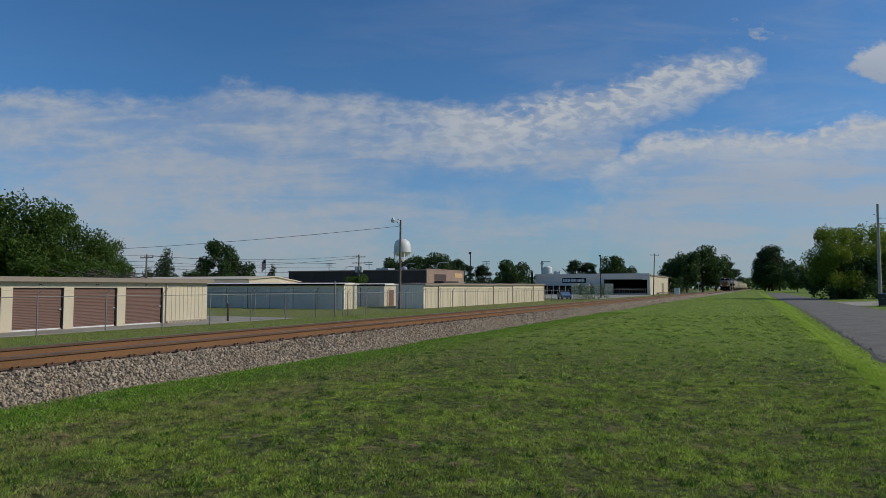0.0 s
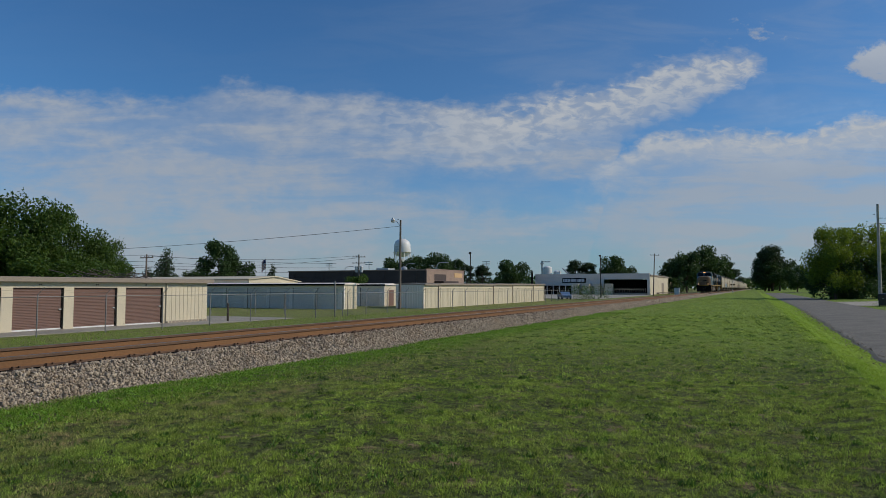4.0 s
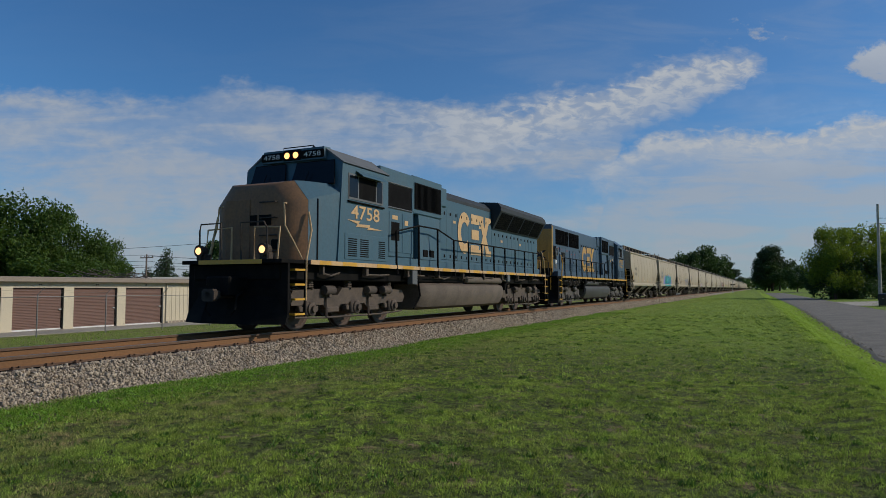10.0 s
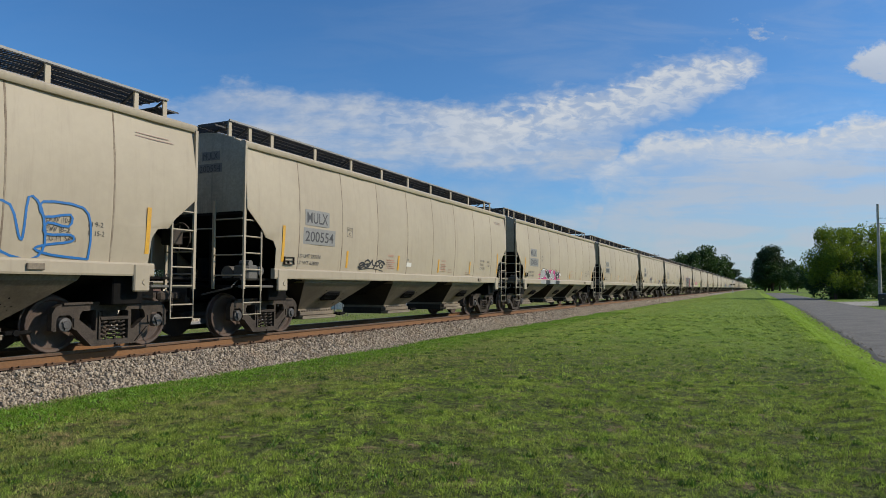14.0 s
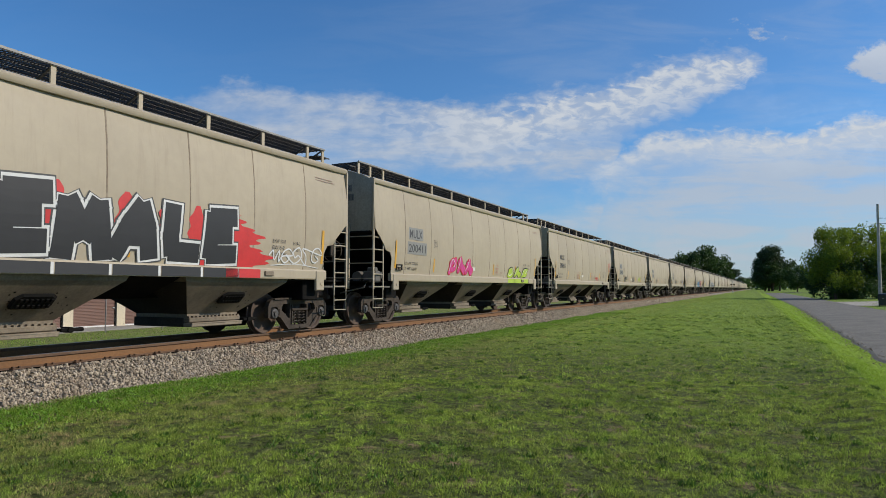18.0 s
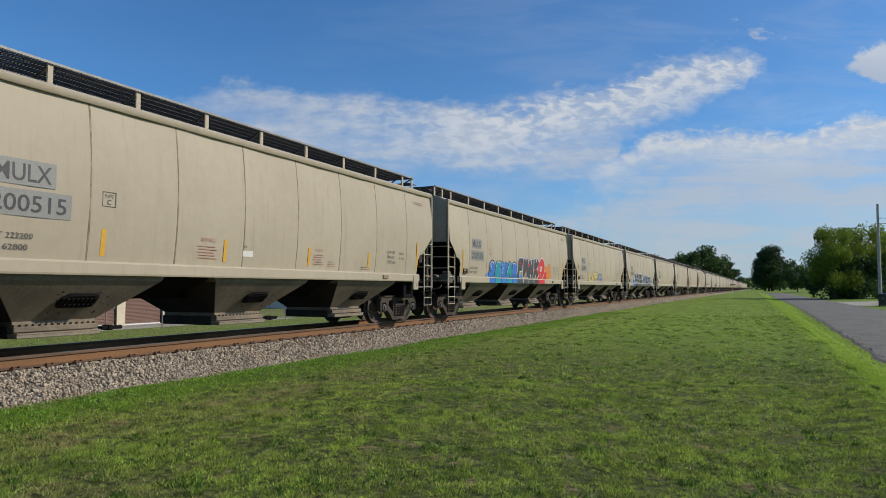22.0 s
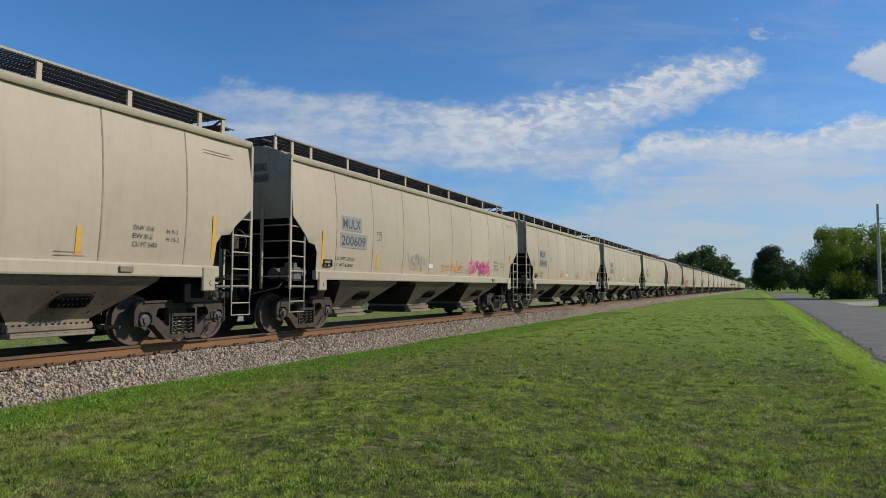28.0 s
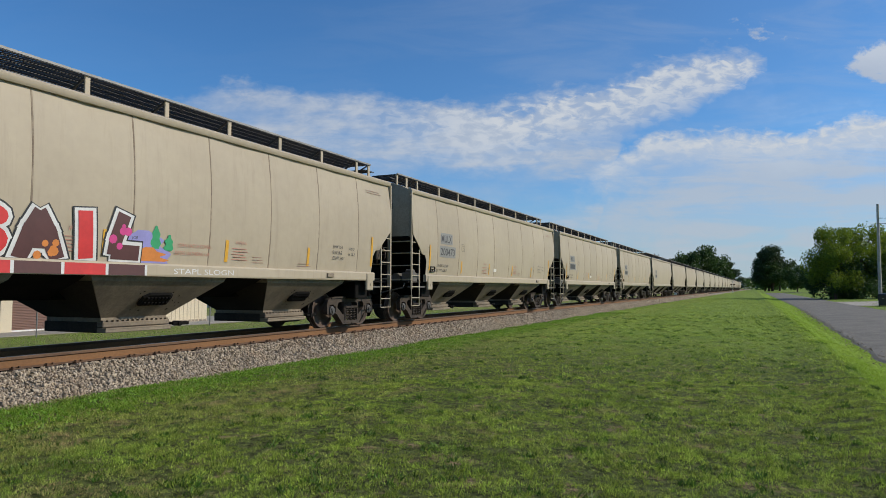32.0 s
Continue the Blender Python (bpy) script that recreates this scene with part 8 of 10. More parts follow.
# ---- trees ----
LEAF_DARK = leaf_mat("leaf_dark", (0.026, 0.060, 0.018), (0.062, 0.112, 0.030), 0.26)
LEAF_MID = leaf_mat("leaf_mid", (0.024, 0.060, 0.013), (0.110, 0.180, 0.030), 0.34)
LEAF_BRIGHT = leaf_mat("leaf_bright", (0.026, 0.064, 0.011), (0.215, 0.295, 0.034), 0.40)
NEEDLE = leaf_mat("pine_needle", (0.026, 0.052, 0.024), (0.055, 0.090, 0.036), 0.2)
BARK = mat("bark", (0.085, 0.065, 0.05), 0.95, alt=(0.05, 0.04, 0.032), scale=3, amount=0.7, fine=20, fine_amt=0.3, bump=0.5, distance=0.04)


def leaves(points, size, rng, material, name="crown"):
    """Small folded leaf sprays at the given points."""
    n = len(points)
    q = rng.normal(size=(n, 3))
    q /= np.linalg.norm(q, axis=1, keepdims=True)
    r = rng.normal(size=(n, 3))
    r -= q * (r * q).sum(1, keepdims=True)
    r /= np.linalg.norm(r, axis=1, keepdims=True)
    w = np.cross(q, r)
    s = size * rng.uniform(0.55, 1.35, (n, 1))
    v = np.empty((n, 5, 3))
    v[:, 0] = points - q * s
    v[:, 1] = points + r * s * 0.55 + w * s * 0.16
    v[:, 2] = points + q * s * 0.4 + r * s * 0.5
    v[:, 3] = points + q * s * 1.1 - w * s * 0.2
    v[:, 4] = points - r * s * 0.6 + w * s * 0.16
    return raw_mesh(name, v.reshape(-1, 3), np.arange(n * 5).reshape(n, 5), material)


def crown_points(kind, n, rng):
    """Points of a crown in a unit tree: height 1, half width about 0.5 where broad."""
    if kind == "pine":
        lobes = []
        for i in range(30):
            h = 0.26 + 0.68 * rng.random()
            w = 0.24 * (1.05 - h) / 0.75 + 0.05
            a = rng.random() * 6.283
            lobes.append((math.cos(a) * w * 0.9, math.sin(a) * w * 0.9, h, 0.06 + 0.10 * rng.random(), 0.06 + 0.03 * rng.random()))
        lobes.append((0, 0, 0.93, 0.06, 0.07))
    elif kind == "cedar":
        lobes = [(rng.normal() * 0.03, rng.normal() * 0.03, 0.12 + 0.86 * t, 0.06 + 0.24 * (1 - t) ** 0.8, 0.06) for t in np.linspace(0, 1, 15)]
    else:
        lobes = []
        for i in range(34):
            a, h = rng.random() * 6.283, 0.22 + 0.66 * rng.random()
            w = 0.40 * math.sqrt(max(0.05, 1 - ((h - 0.52) / 0.47) ** 2)) * rng.uniform(0.35, 1.0)
            r = rng.uniform(0.08, 0.19)
            lobes.append((math.cos(a) * w, math.sin(a) * w, h, r, r * rng.uniform(0.75, 1.1)))
        if kind == "bush":
            lobes = [(x * 1.1, y * 1.1, 0.12 + (h - 0.3) * 1.2, r, z * 1.2) for x, y, h, r, z in lobes]
    wts = np.array([l[3] ** 2 for l in lobes])
    pick = rng.choice(len(lobes), n, p=wts / wts.sum())
    l = np.array(lobes)[pick]
    d = rng.normal(size=(n, 3))
    d /= np.linalg.norm(d, axis=1, keepdims=True)
    rad = rng.random((n, 1)) ** 0.42 * (1 + 0.16 * rng.normal(size=(n, 1)) * (rng.random((n, 1)) < 0.25))
    p = l[:, :3] + d * rad * np.stack([l[:, 3], l[:, 3], l[:, 4]], 1)
    return p, lobes


def tree_kind(kind, n, size, material, seed, trunk=0.022):
    """One tree of unit height, kept as parts to be copied and scaled."""
    rng = np.random.default_rng(seed)
    p, lobes = crown_points(kind, n, rng)
    crown = leaves(p, size, rng, material)
    t = Shape()
    top = 0.9 if kind in ("pine", "cedar") else 0.55
    t.tube([(0, 0, -0.02), (0.004, 0.002, 0.12), (0.01, -0.006, 0.3), (0.0, 0.01, top)], [trunk * 1.3, trunk, trunk * 0.8, trunk * 0.25], 8)
    limbs = Shape()
    for x, y, h, r, zz in lobes[:: 2]:
        b = max(0.12, h - 0.22)
        limbs.tube([(0.004, 0.0, b), (x * 0.5, y * 0.5, b + (h - b) * 0.45), (x, y, h)], [trunk * 0.45, trunk * 0.28, trunk * 0.1], 5)
    return {"trunk": t.mesh("trunk", BARK), "limb": limbs.mesh("limb", BARK), "crown": crown}


KINDS = {
    "oak": tree_kind("broad", 7500, 0.0230, LEAF_DARK, 1),
    "oak2": tree_kind("broad", 7500, 0.0230, LEAF_DARK, 2),
    "maple": tree_kind("broad", 13000, 0.0140, LEAF_MID, 3),
    "maple2": tree_kind("broad", 13000, 0.0140, LEAF_MID, 8),
    "bright": tree_kind("broad", 17000, 0.0130, LEAF_BRIGHT, 4),
    "pine": tree_kind("pine", 6500, 0.016, NEEDLE, 5),
    "pine2": tree_kind("pine", 6500, 0.016, NEEDLE, 9),
    "cedar": tree_kind("cedar", 5500, 0.017, NEEDLE, 6),
    "bush": tree_kind("bush", 6000, 0.022, LEAF_MID, 7),
    "shade_bush": tree_kind("bush", 6000, 0.022, LEAF_DARK, 10),
}
LABELS = {"oak": "dark green leafy tree with a rounded uneven crown", "maple": "green leafy tree behind the storage units", "bright": "yellow-green leafy tree lit from behind",
          "pine": "tall dark pine with clumped needles", "cedar": "dark conical evergreen tree", "bush": "dense green leafy bush by the yard", "shade_bush": "dense dark bush in shade"}


def tree(kind, x, y, z, h, spread, turn=0.0):
    base = kind.rstrip("2")
    ob = thing("bush" if "bush" in kind else "tree", LABELS[base], "bush" if "bush" in kind else "tree", "trees" if "bush" not in kind else "bushes")
    ob.matrix_basis = Matrix.Translation((x, y, z)) @ Matrix.Rotation(radians(turn), 4, "Z") @ Matrix.Diagonal((spread, spread, h, 1))
    for k in ("trunk", "limb", "crown"):
        part(k, KINDS[kind][k], None, ob)
    return ob


FWD, RGT = Vector((-math.sin(radians(25.11)), math.cos(radians(25.11)), 0)), Vector((math.cos(radians(25.11)), math.sin(radians(25.11)), 0))
# kind, bearing across (tangent from the axis), distance along the axis, height over the eye as a tangent, half width as a tangent
PLANTED = (
    ("maple", -0.715, 56, 0.140, 0.085), ("maple2", -0.645, 58, 0.139, 0.070), ("maple", -0.595, 60, 0.128, 0.060), ("maple2", -0.555, 62, 0.092, 0.050), ("maple", -0.515, 64, 0.078, 0.040),
    ("maple2", -0.490, 70, 0.050, 0.030), ("bush", -0.60, 55, 0.055, 0.06), ("bush", -0.54, 57, 0.045, 0.05),
    ("cedar", -0.419, 130, 0.060, 0.026), ("oak2", -0.339, 140, 0.074, 0.030), ("oak", -0.310, 145, 0.043, 0.026), ("oak", -0.375, 170, 0.028, 0.020), ("cedar", -0.445, 150, 0.030, 0.02),
    ("cedar", -0.258, 260, 0.036, 0.011), ("bush", -0.130, 118, 0.022, 0.024),
    ("oak", -0.075, 230, 0.046, 0.020), ("oak2", -0.045, 230, 0.050, 0.022), ("oak", -0.012, 225, 0.054, 0.028), ("oak2", 0.015, 235, 0.045, 0.022), ("pine", 0.036, 235, 0.036, 0.014), ("pine2", 0.060, 235, 0.036, 0.016),
    ("oak", 0.104, 225, 0.043, 0.028), ("pine2", 0.200, 300, 0.044, 0.016), ("pine", 0.219, 300, 0.039, 0.018), ("oak2", 0.257, 300, 0.050, 0.022), ("oak", 0.275, 310, 0.036, 0.018),
    ("oak", 0.352, 300, 0.045, 0.025), ("oak2", 0.368, 290, 0.056, 0.026), ("oak", 0.392, 300, 0.065, 0.030), ("oak2", 0.412, 320, 0.052, 0.026), ("pine", 0.425, 360, 0.042, 0.02), ("pine2", 0.440, 420, 0.030, 0.016), ("shade_bush", 0.345, 260, 0.02, 0.02),
    ("pine2", 0.497, 330, 0.067, 0.026), ("pine", 0.492, 334, 0.058, 0.022), ("oak2", 0.486, 335, 0.044, 0.022), ("oak", 0.508, 335, 0.046, 0.024), ("oak", 0.498, 328, 0.040, 0.026), ("oak", 0.458, 620, 0.016, 0.02),
    ("bright", 0.592, 94, 0.096, 0.040), ("bright", 0.632, 97, 0.099, 0.050), ("bright", 0.690, 100, 0.090, 0.056), ("shade_bush", 0.585, 96, 0.050, 0.034), ("shade_bush", 0.625, 95, 0.052, 0.040), ("shade_bush", 0.665, 96, 0.050, 0.036),
    ("oak", 0.535, 260, 0.034, 0.02), ("oak", 0.56, 230, 0.03, 0.02),
)
rt = random.Random(3)
for kind, s, d, up, half in PLANTED:
    p = Vector((0, 0, 0)) + FWD * d + RGT * (s * d)
    z = LOW if p.x < -13 else 0.0
    h = up * d + 1.6 - z
    w = half * d * 2 / (0.62 if kind in ("pine", "pine2", "cedar") else 0.92)
    tree(kind, p.x, p.y, z, h, w, rt.uniform(0, 360))


def far_woods():
    """A low uneven belt of woods along the horizon."""
    rng = np.random.default_rng(21)
    pts = []
    for i in range(9000):
        s = rng.uniform(-0.85, 0.85)
        if 0.40 < s < 0.455:
            continue
        d = rng.uniform(520, 640)
        top = 9 + 5 * noise.noise((s * 26, 0, 0)) + 3 * noise.noise((s * 90, 4, 0))
        p = FWD * d + RGT * (s * d)
        pts.append((p.x, p.y, LOW + max(0.5, top * rng.random() ** 0.5)))
    me = leaves(np.array(pts), 2.2, rng, LEAF_DARK, "far_woods")
    plain("far_woods", me, None, "dark belt of woods on the horizon", "woods", kind="stuff")


far_woods()


def brush_pile():
    """Grey dead branches heaped behind the storage roof."""
    rng = random.Random(8)
    b = thing("brush_pile", "heap of bare grey dead branches", "brush pile", at=pose(-44.5, 34.0, LOW))
    for k in range(4):
        s = Shape()
        for i in range(60):
            x, y, z = rng.uniform(-3, 3), rng.uniform(-2, 2), rng.uniform(0.2, 3.2)
            a = rng.uniform(-0.5, 0.5)
            l = rng.uniform(1.2, 3.0)
            s.tube([(x - l * 0.5, y, z - a), (x, y + 0.2, z + 0.15), (x + l * 0.5, y + rng.uniform(-1, 1), z + a)], [0.035, 0.025, 0.01], 4)
        tagged(part("branches", s, TIMBER, b), kind="stuff")


brush_pile()


def tall_weeds():
    rng = np.random.default_rng(31)
    for cx, cy, n in ((-28.2, 118, 420), (-28.0, 126, 380), (-28.2, 140, 200)):
        pts = np.stack([cx + rng.normal(0, 0.8, n), cy + rng.normal(0, 2.2, n), LOW + rng.random(n) * 2.6], 1)
        plain("tall_weeds", leaves(pts, 0.12, rng, LEAF_MID, "tall_weeds"), None, "tall yellow-green weeds along the fence", "weeds", kind="stuff")


tall_weeds()


# ---- lettering and spray paint on the hopper cars ----
def paint(name, c):
    return mat(name, c, 0.55, alt=tuple(0.75 * q for q in c), scale=2.5, amount=0.5, fine=20, fine_amt=0.05, bump=0.0)


SPRAY = {k: paint("spray_" + k, c) for k, c in {
    "sky_blue": (0.012, 0.135, 0.38), "pale": (0.50, 0.48, 0.42), "teal": (0.01, 0.26, 0.32), "aqua": (0.02, 0.42, 0.44), "lilac": (0.26, 0.25, 0.52), "black": (0.02, 0.02, 0.022), "white": (0.62, 0.62, 0.60), "blue": (0.03, 0.16, 0.50), "navy": (0.015, 0.03, 0.12),
    "red": (0.55, 0.03, 0.03), "pink": (0.55, 0.05, 0.22), "grey": (0.33, 0.33, 0.32), "lime": (0.38, 0.50, 0.05), "yellow": (0.62, 0.47, 0.06), "orange": (0.58, 0.20, 0.04), "green": (0.03, 0.30, 0.12), "maroon": (0.085, 0.030, 0.028), "smoke": (0.055, 0.055, 0.055), "sky": (0.10, 0.22, 0.55), "rust": (0.30, 0.09, 0.04)}.items()}

GLYPHS = {
    "S": [[(0.85, 0.85), (0.5, 0.97), (0.15, 0.78), (0.45, 0.52), (0.85, 0.3), (0.5, 0.03), (0.1, 0.15)]],
    "E": [[(0.88, 0.98), (0.18, 0.94), (0.12, 0.02), (0.92, 0.06)], [(0.18, 0.50), (0.72, 0.53)]],
    "W": [[(0.02, 0.95), (0.25, 0.05), (0.5, 0.65), (0.75, 0.05), (0.98, 0.95)]],
    "A": [[(0.05, 0.02), (0.3, 0.6), (0.55, 0.97), (0.78, 0.55), (0.95, 0.02)], [(0.2, 0.35), (0.8, 0.35)]],
    "G": [[(0.88, 0.82), (0.5, 0.97), (0.1, 0.6), (0.2, 0.15), (0.6, 0.02), (0.92, 0.3), (0.6, 0.42)]],
    "F": [[(0.9, 0.92), (0.2, 0.9), (0.18, 0.45), (0.15, 0.02)], [(0.2, 0.5), (0.75, 0.52)]],
    "M": [[(0.03, 0.02), (0.15, 0.95), (0.5, 0.35), (0.85, 0.95), (0.97, 0.02)]],
    "L": [[(0.2, 0.97), (0.15, 0.4), (0.2, 0.06), (0.9, 0.05)]],
    "I": [[(0.5, 0.97), (0.5, 0.5), (0.5, 0.02)]],
    "K": [[(0.15, 0.97), (0.12, 0.02)], [(0.88, 0.95), (0.25, 0.48), (0.92, 0.02)]],
    "U": [[(0.1, 0.97), (0.12, 0.25), (0.5, 0.02), (0.88, 0.25), (0.9, 0.97)]],
    "T": [[(0.05, 0.92), (0.95, 0.95)], [(0.5, 0.92), (0.5, 0.02)]],
    "O": [[(0.5, 0.97), (0.1, 0.6), (0.2, 0.12), (0.6, 0.03), (0.92, 0.45), (0.75, 0.9), (0.5, 0.97)]],
    "P": [[(0.15, 0.02), (0.15, 0.9), (0.65, 0.97), (0.9, 0.7), (0.6, 0.45), (0.2, 0.45)]],
    "R": [[(0.12, 0.02), (0.15, 0.92), (0.65, 0.95), (0.85, 0.7), (0.5, 0.48), (0.9, 0.02)]],
    "Z": [[(0.1, 0.9), (0.9, 0.92), (0.1, 0.08), (0.92, 0.05)]],
    "N": [[(0.1, 0.02), (0.12, 0.95), (0.85, 0.05), (0.9, 0.97)]],
    # figures that are no letters: a hook, a wave, a loop, a peak, a spiral, a fork
    "1": [[(0.95, 0.6), (0.6, 0.95), (0.2, 0.8), (0.15, 0.35), (0.5, 0.1), (0.75, 0.35), (0.45, 0.55)]],
    "2": [[(0.0, 0.5), (0.2, 0.9), (0.45, 0.2), (0.65, 0.85), (0.8, 0.1), (1.0, 0.45)]],
    "3": [[(0.05, 0.1), (0.5, 0.9), (0.9, 0.55), (0.45, 0.3), (0.2, 0.7), (0.95, 0.95)]],
    "4": [[(0.0, 0.15), (0.3, 0.6), (0.42, 0.98), (0.6, 0.5), (1.0, 0.3)], [(0.1, 0.75), (0.9, 0.05)]],
    "5": [[(0.1, 0.2), (0.5, 0.02), (0.9, 0.4), (0.6, 0.9), (0.2, 0.65), (0.4, 0.35), (0.65, 0.5)]],
    "6": [[(0.5, 0.02), (0.45, 0.5), (0.1, 0.9)], [(0.45, 0.45), (0.95, 0.8), (0.98, 0.3)]],
}


def figures(word, rnd):
    """The named figures, or as many as asked for, drawn at will."""
    return word if isinstance(word, str) else [rnd.choice("123456") for i in range(word)]


def smooth_path(pts, n=6):
    """A curve through the points."""
    out = []
    for i in range(len(pts) - 1):
        p0, p1, p2, p3 = (Vector(pts[max(i - 1, 0)]), Vector(pts[i]), Vector(pts[i + 1]), Vector(pts[min(i + 2, len(pts) - 1)]))
        for k in range(n):
            t = k / n
            out.append(0.5 * ((2 * p1) + (p2 - p0) * t + (2 * p0 - 5 * p1 + 4 * p2 - p3) * t * t + (3 * p1 - p0 - 3 * p2 + p3) * t ** 3))
    out.append(Vector(pts[-1]))
    return out


def strokes(shape, paths, r, lift):
    """Painted lines of half width r on the near side of a car, with round ends. Points are (y, z)."""
    def on(p):
        z = min(max(p.y, 1.474), 3.95)
        return (side_x(z) + lift, p.x, z)
    for j, path in enumerate(paths):
        lv = []
        for i, p in enumerate(path):
            d = (path[min(i + 1, len(path) - 1)] - path[max(i - 1, 0)])
            d = d.normalized() if d.length > 1e-6 else Vector((1, 0))
            lv.append((p, Vector((-d.y, d.x))))
        lift += 0.0002
        rows = [[on(p + q * r), on(p), on(p - q * r)] for p, q in lv]
        shape.loft(rows, cap=False, loop=False)
        for p in (path[0], path[-1]):
            lift += 0.0001
            shape.poly([on(p + Vector((math.cos(a * 0.6283), math.sin(a * 0.6283))) * r) for a in range(10)])
    return shape


ROUND = "SGOUPRC12345"


def figure_lines(word, y0, y1, z0, z1, rnd, wide=0.74):
    """Centre lines of the figures of a word: round ones curved, the others angular."""
    n = len(word)
    w, h = (y1 - y0) / n, z1 - z0
    figs = []
    for i, ch in enumerate(word):
        tilt, dy = rnd.uniform(-0.10, 0.16), rnd.uniform(-0.05, 0.05) * h
        lines = []
        for path in GLYPHS[ch]:
            pts = [(y0 + w * (i + 0.5 + (px - 0.5) * wide) + tilt * (pz - 0.5) * h, z0 + dy + h * (0.16 + 0.68 * pz)) for px, pz in path]
            lines.append(smooth_path(pts) if ch in ROUND else [Vector(q) for q in pts])
        figs.append(lines)
    return figs


def block_strokes(shape, lines, r, lift, slab=0.75):
    """Broad painted strokes with square ends and hard corners."""
    def on(p):
        z = min(max(p.y, 1.468), 3.95)
        return (side_x(z) + lift, p.x, z)
    for line in lines:
        if len(line) > 12:
            strokes(shape, [line], r, lift)
            continue
        for j, (a, b) in enumerate(zip(line, line[1:])):
            d = b - a
            if d.length < 1e-5:
                continue
            d.normalize()
            q = Vector((-d.y, d.x)) * r
            lift += 0.00004
            a2, b2 = a - d * r * (slab if j == 0 else 0.45), b + d * r * (slab if j == len(line) - 2 else 0.45)
            n = max(1, int((b2 - a2).length / 0.16))
            rows = []
            for i in range(n + 1):
                m = a2.lerp(b2, i / n)
                rows.append([on(m + q), on(m), on(m - q)])
            shape.loft(rows, cap=False, loop=False)
    return shape


def cloud(car, y0, y1, z0, z1, colour, seed=1, spiky=0.0, lift=0.0042):
    """A sprayed cloud with a billowed or a flaming edge."""
    rows = []
    n = 30
    z0 = max(z0, 1.468)
    for i in range(n + 1):
        t = i / n
        z = z0 + (z1 - z0) * t
        half = 0.5 * (y1 - y0) * (1 - max(0.0, t - 0.3) ** 2 * 1.6) * (0.90 + 0.16 * math.sin(t * 15 + seed))
        left = 0.12 * (y1 - y0) * noise.noise((t * 4, seed * 1.7, 0))
        right = 0.12 * (y1 - y0) * noise.noise((t * 4, seed * 1.7, 5)) + spiky * (i // 2 % 2) * (1 - 0.3 * t)
        mid = 0.5 * (y0 + y1)
        rows.append([(side_x(z) + lift, mid - half + left, z), (side_x(z) + lift, mid + half + right, z)])
    return part("sprayed_cloud", Shape().loft(rows, cap=False, loop=False), SPRAY[colour], car, "sprayed coloured cloud")


def dots(car, y0, y1, z0, z1, n, r, colour, seed=1, lift=0.0162):
    rnd = random.Random(seed)
    s = Shape()
    for i in range(n):
        y, z, q = rnd.uniform(y0, y1), rnd.uniform(max(z0, 1.52), z1), r * rnd.uniform(0.6, 1.3)
        s.poly([(side_x(z + q * math.sin(a * 0.785)) + lift, y + q * math.cos(a * 0.785), z + q * math.sin(a * 0.785)) for a in range(8)])
        lift += 0.0001
    tagged(part("sprayed_dots", s, SPRAY[colour], car, "sprayed dots"), kind="stuff")


def piece(car, word, y0, y1, z0, z1, fills, line="black", rim=None, shine=None, seed=1, fat=0.155, sill=True, grow=0.035):
    """A sprayed piece of broad outlined figures, its feet running down over the sill. fills: the colours that the figures take in turn."""
    z0 = max(z0, 1.44)
    rnd = random.Random(seed)
    word = figures(word, rnd)
    n = len(word)
    w, h = (y1 - y0) / n, z1 - z0
    r = fat * min(w * 1.15, h)
    figs = figure_lines(word, y0, y1, z0, z1, rnd)
    for i, f in enumerate(figs):
        up = 0.0030 * (i % 2)
        fill = fills[i % len(fills)]
        if sill and h > 0.5:
            a, b = y0 + w * (i + 0.04), y0 + w * (i + 0.97)
            part("sill_paint", patch_on_side(1, a, b, 1.250, 1.428, sx=lambda z: 1.6105, n=1), SPRAY[fill], car)
            part("sill_paint", patch_on_side(1, b, b + 0.05, 1.250, 1.428, sx=lambda z: 1.6105, n=1), SPRAY[rim or line], car)
        if rim:
            part("graffiti_rim", block_strokes(Shape(), f, r + grow + 0.028, 0.0058 + up), SPRAY[line], car)
        o = part("graffiti_outline", block_strokes(Shape(), f, r + grow, 0.0082 + up), SPRAY[rim or line], car)
        part("graffiti_fill", block_strokes(Shape(), f, r, 0.0125 + up), SPRAY[fill], o)
        if shine:
            part("graffiti_shine", strokes(Shape(), [[p + Vector((-0.45 * r, 0.62 * r)) for p in smooth_path(q, 4)[: max(4, 2 * len(q))]] for q in f[:1]], 0.014, 0.0175 + up), SPRAY[shine], o)


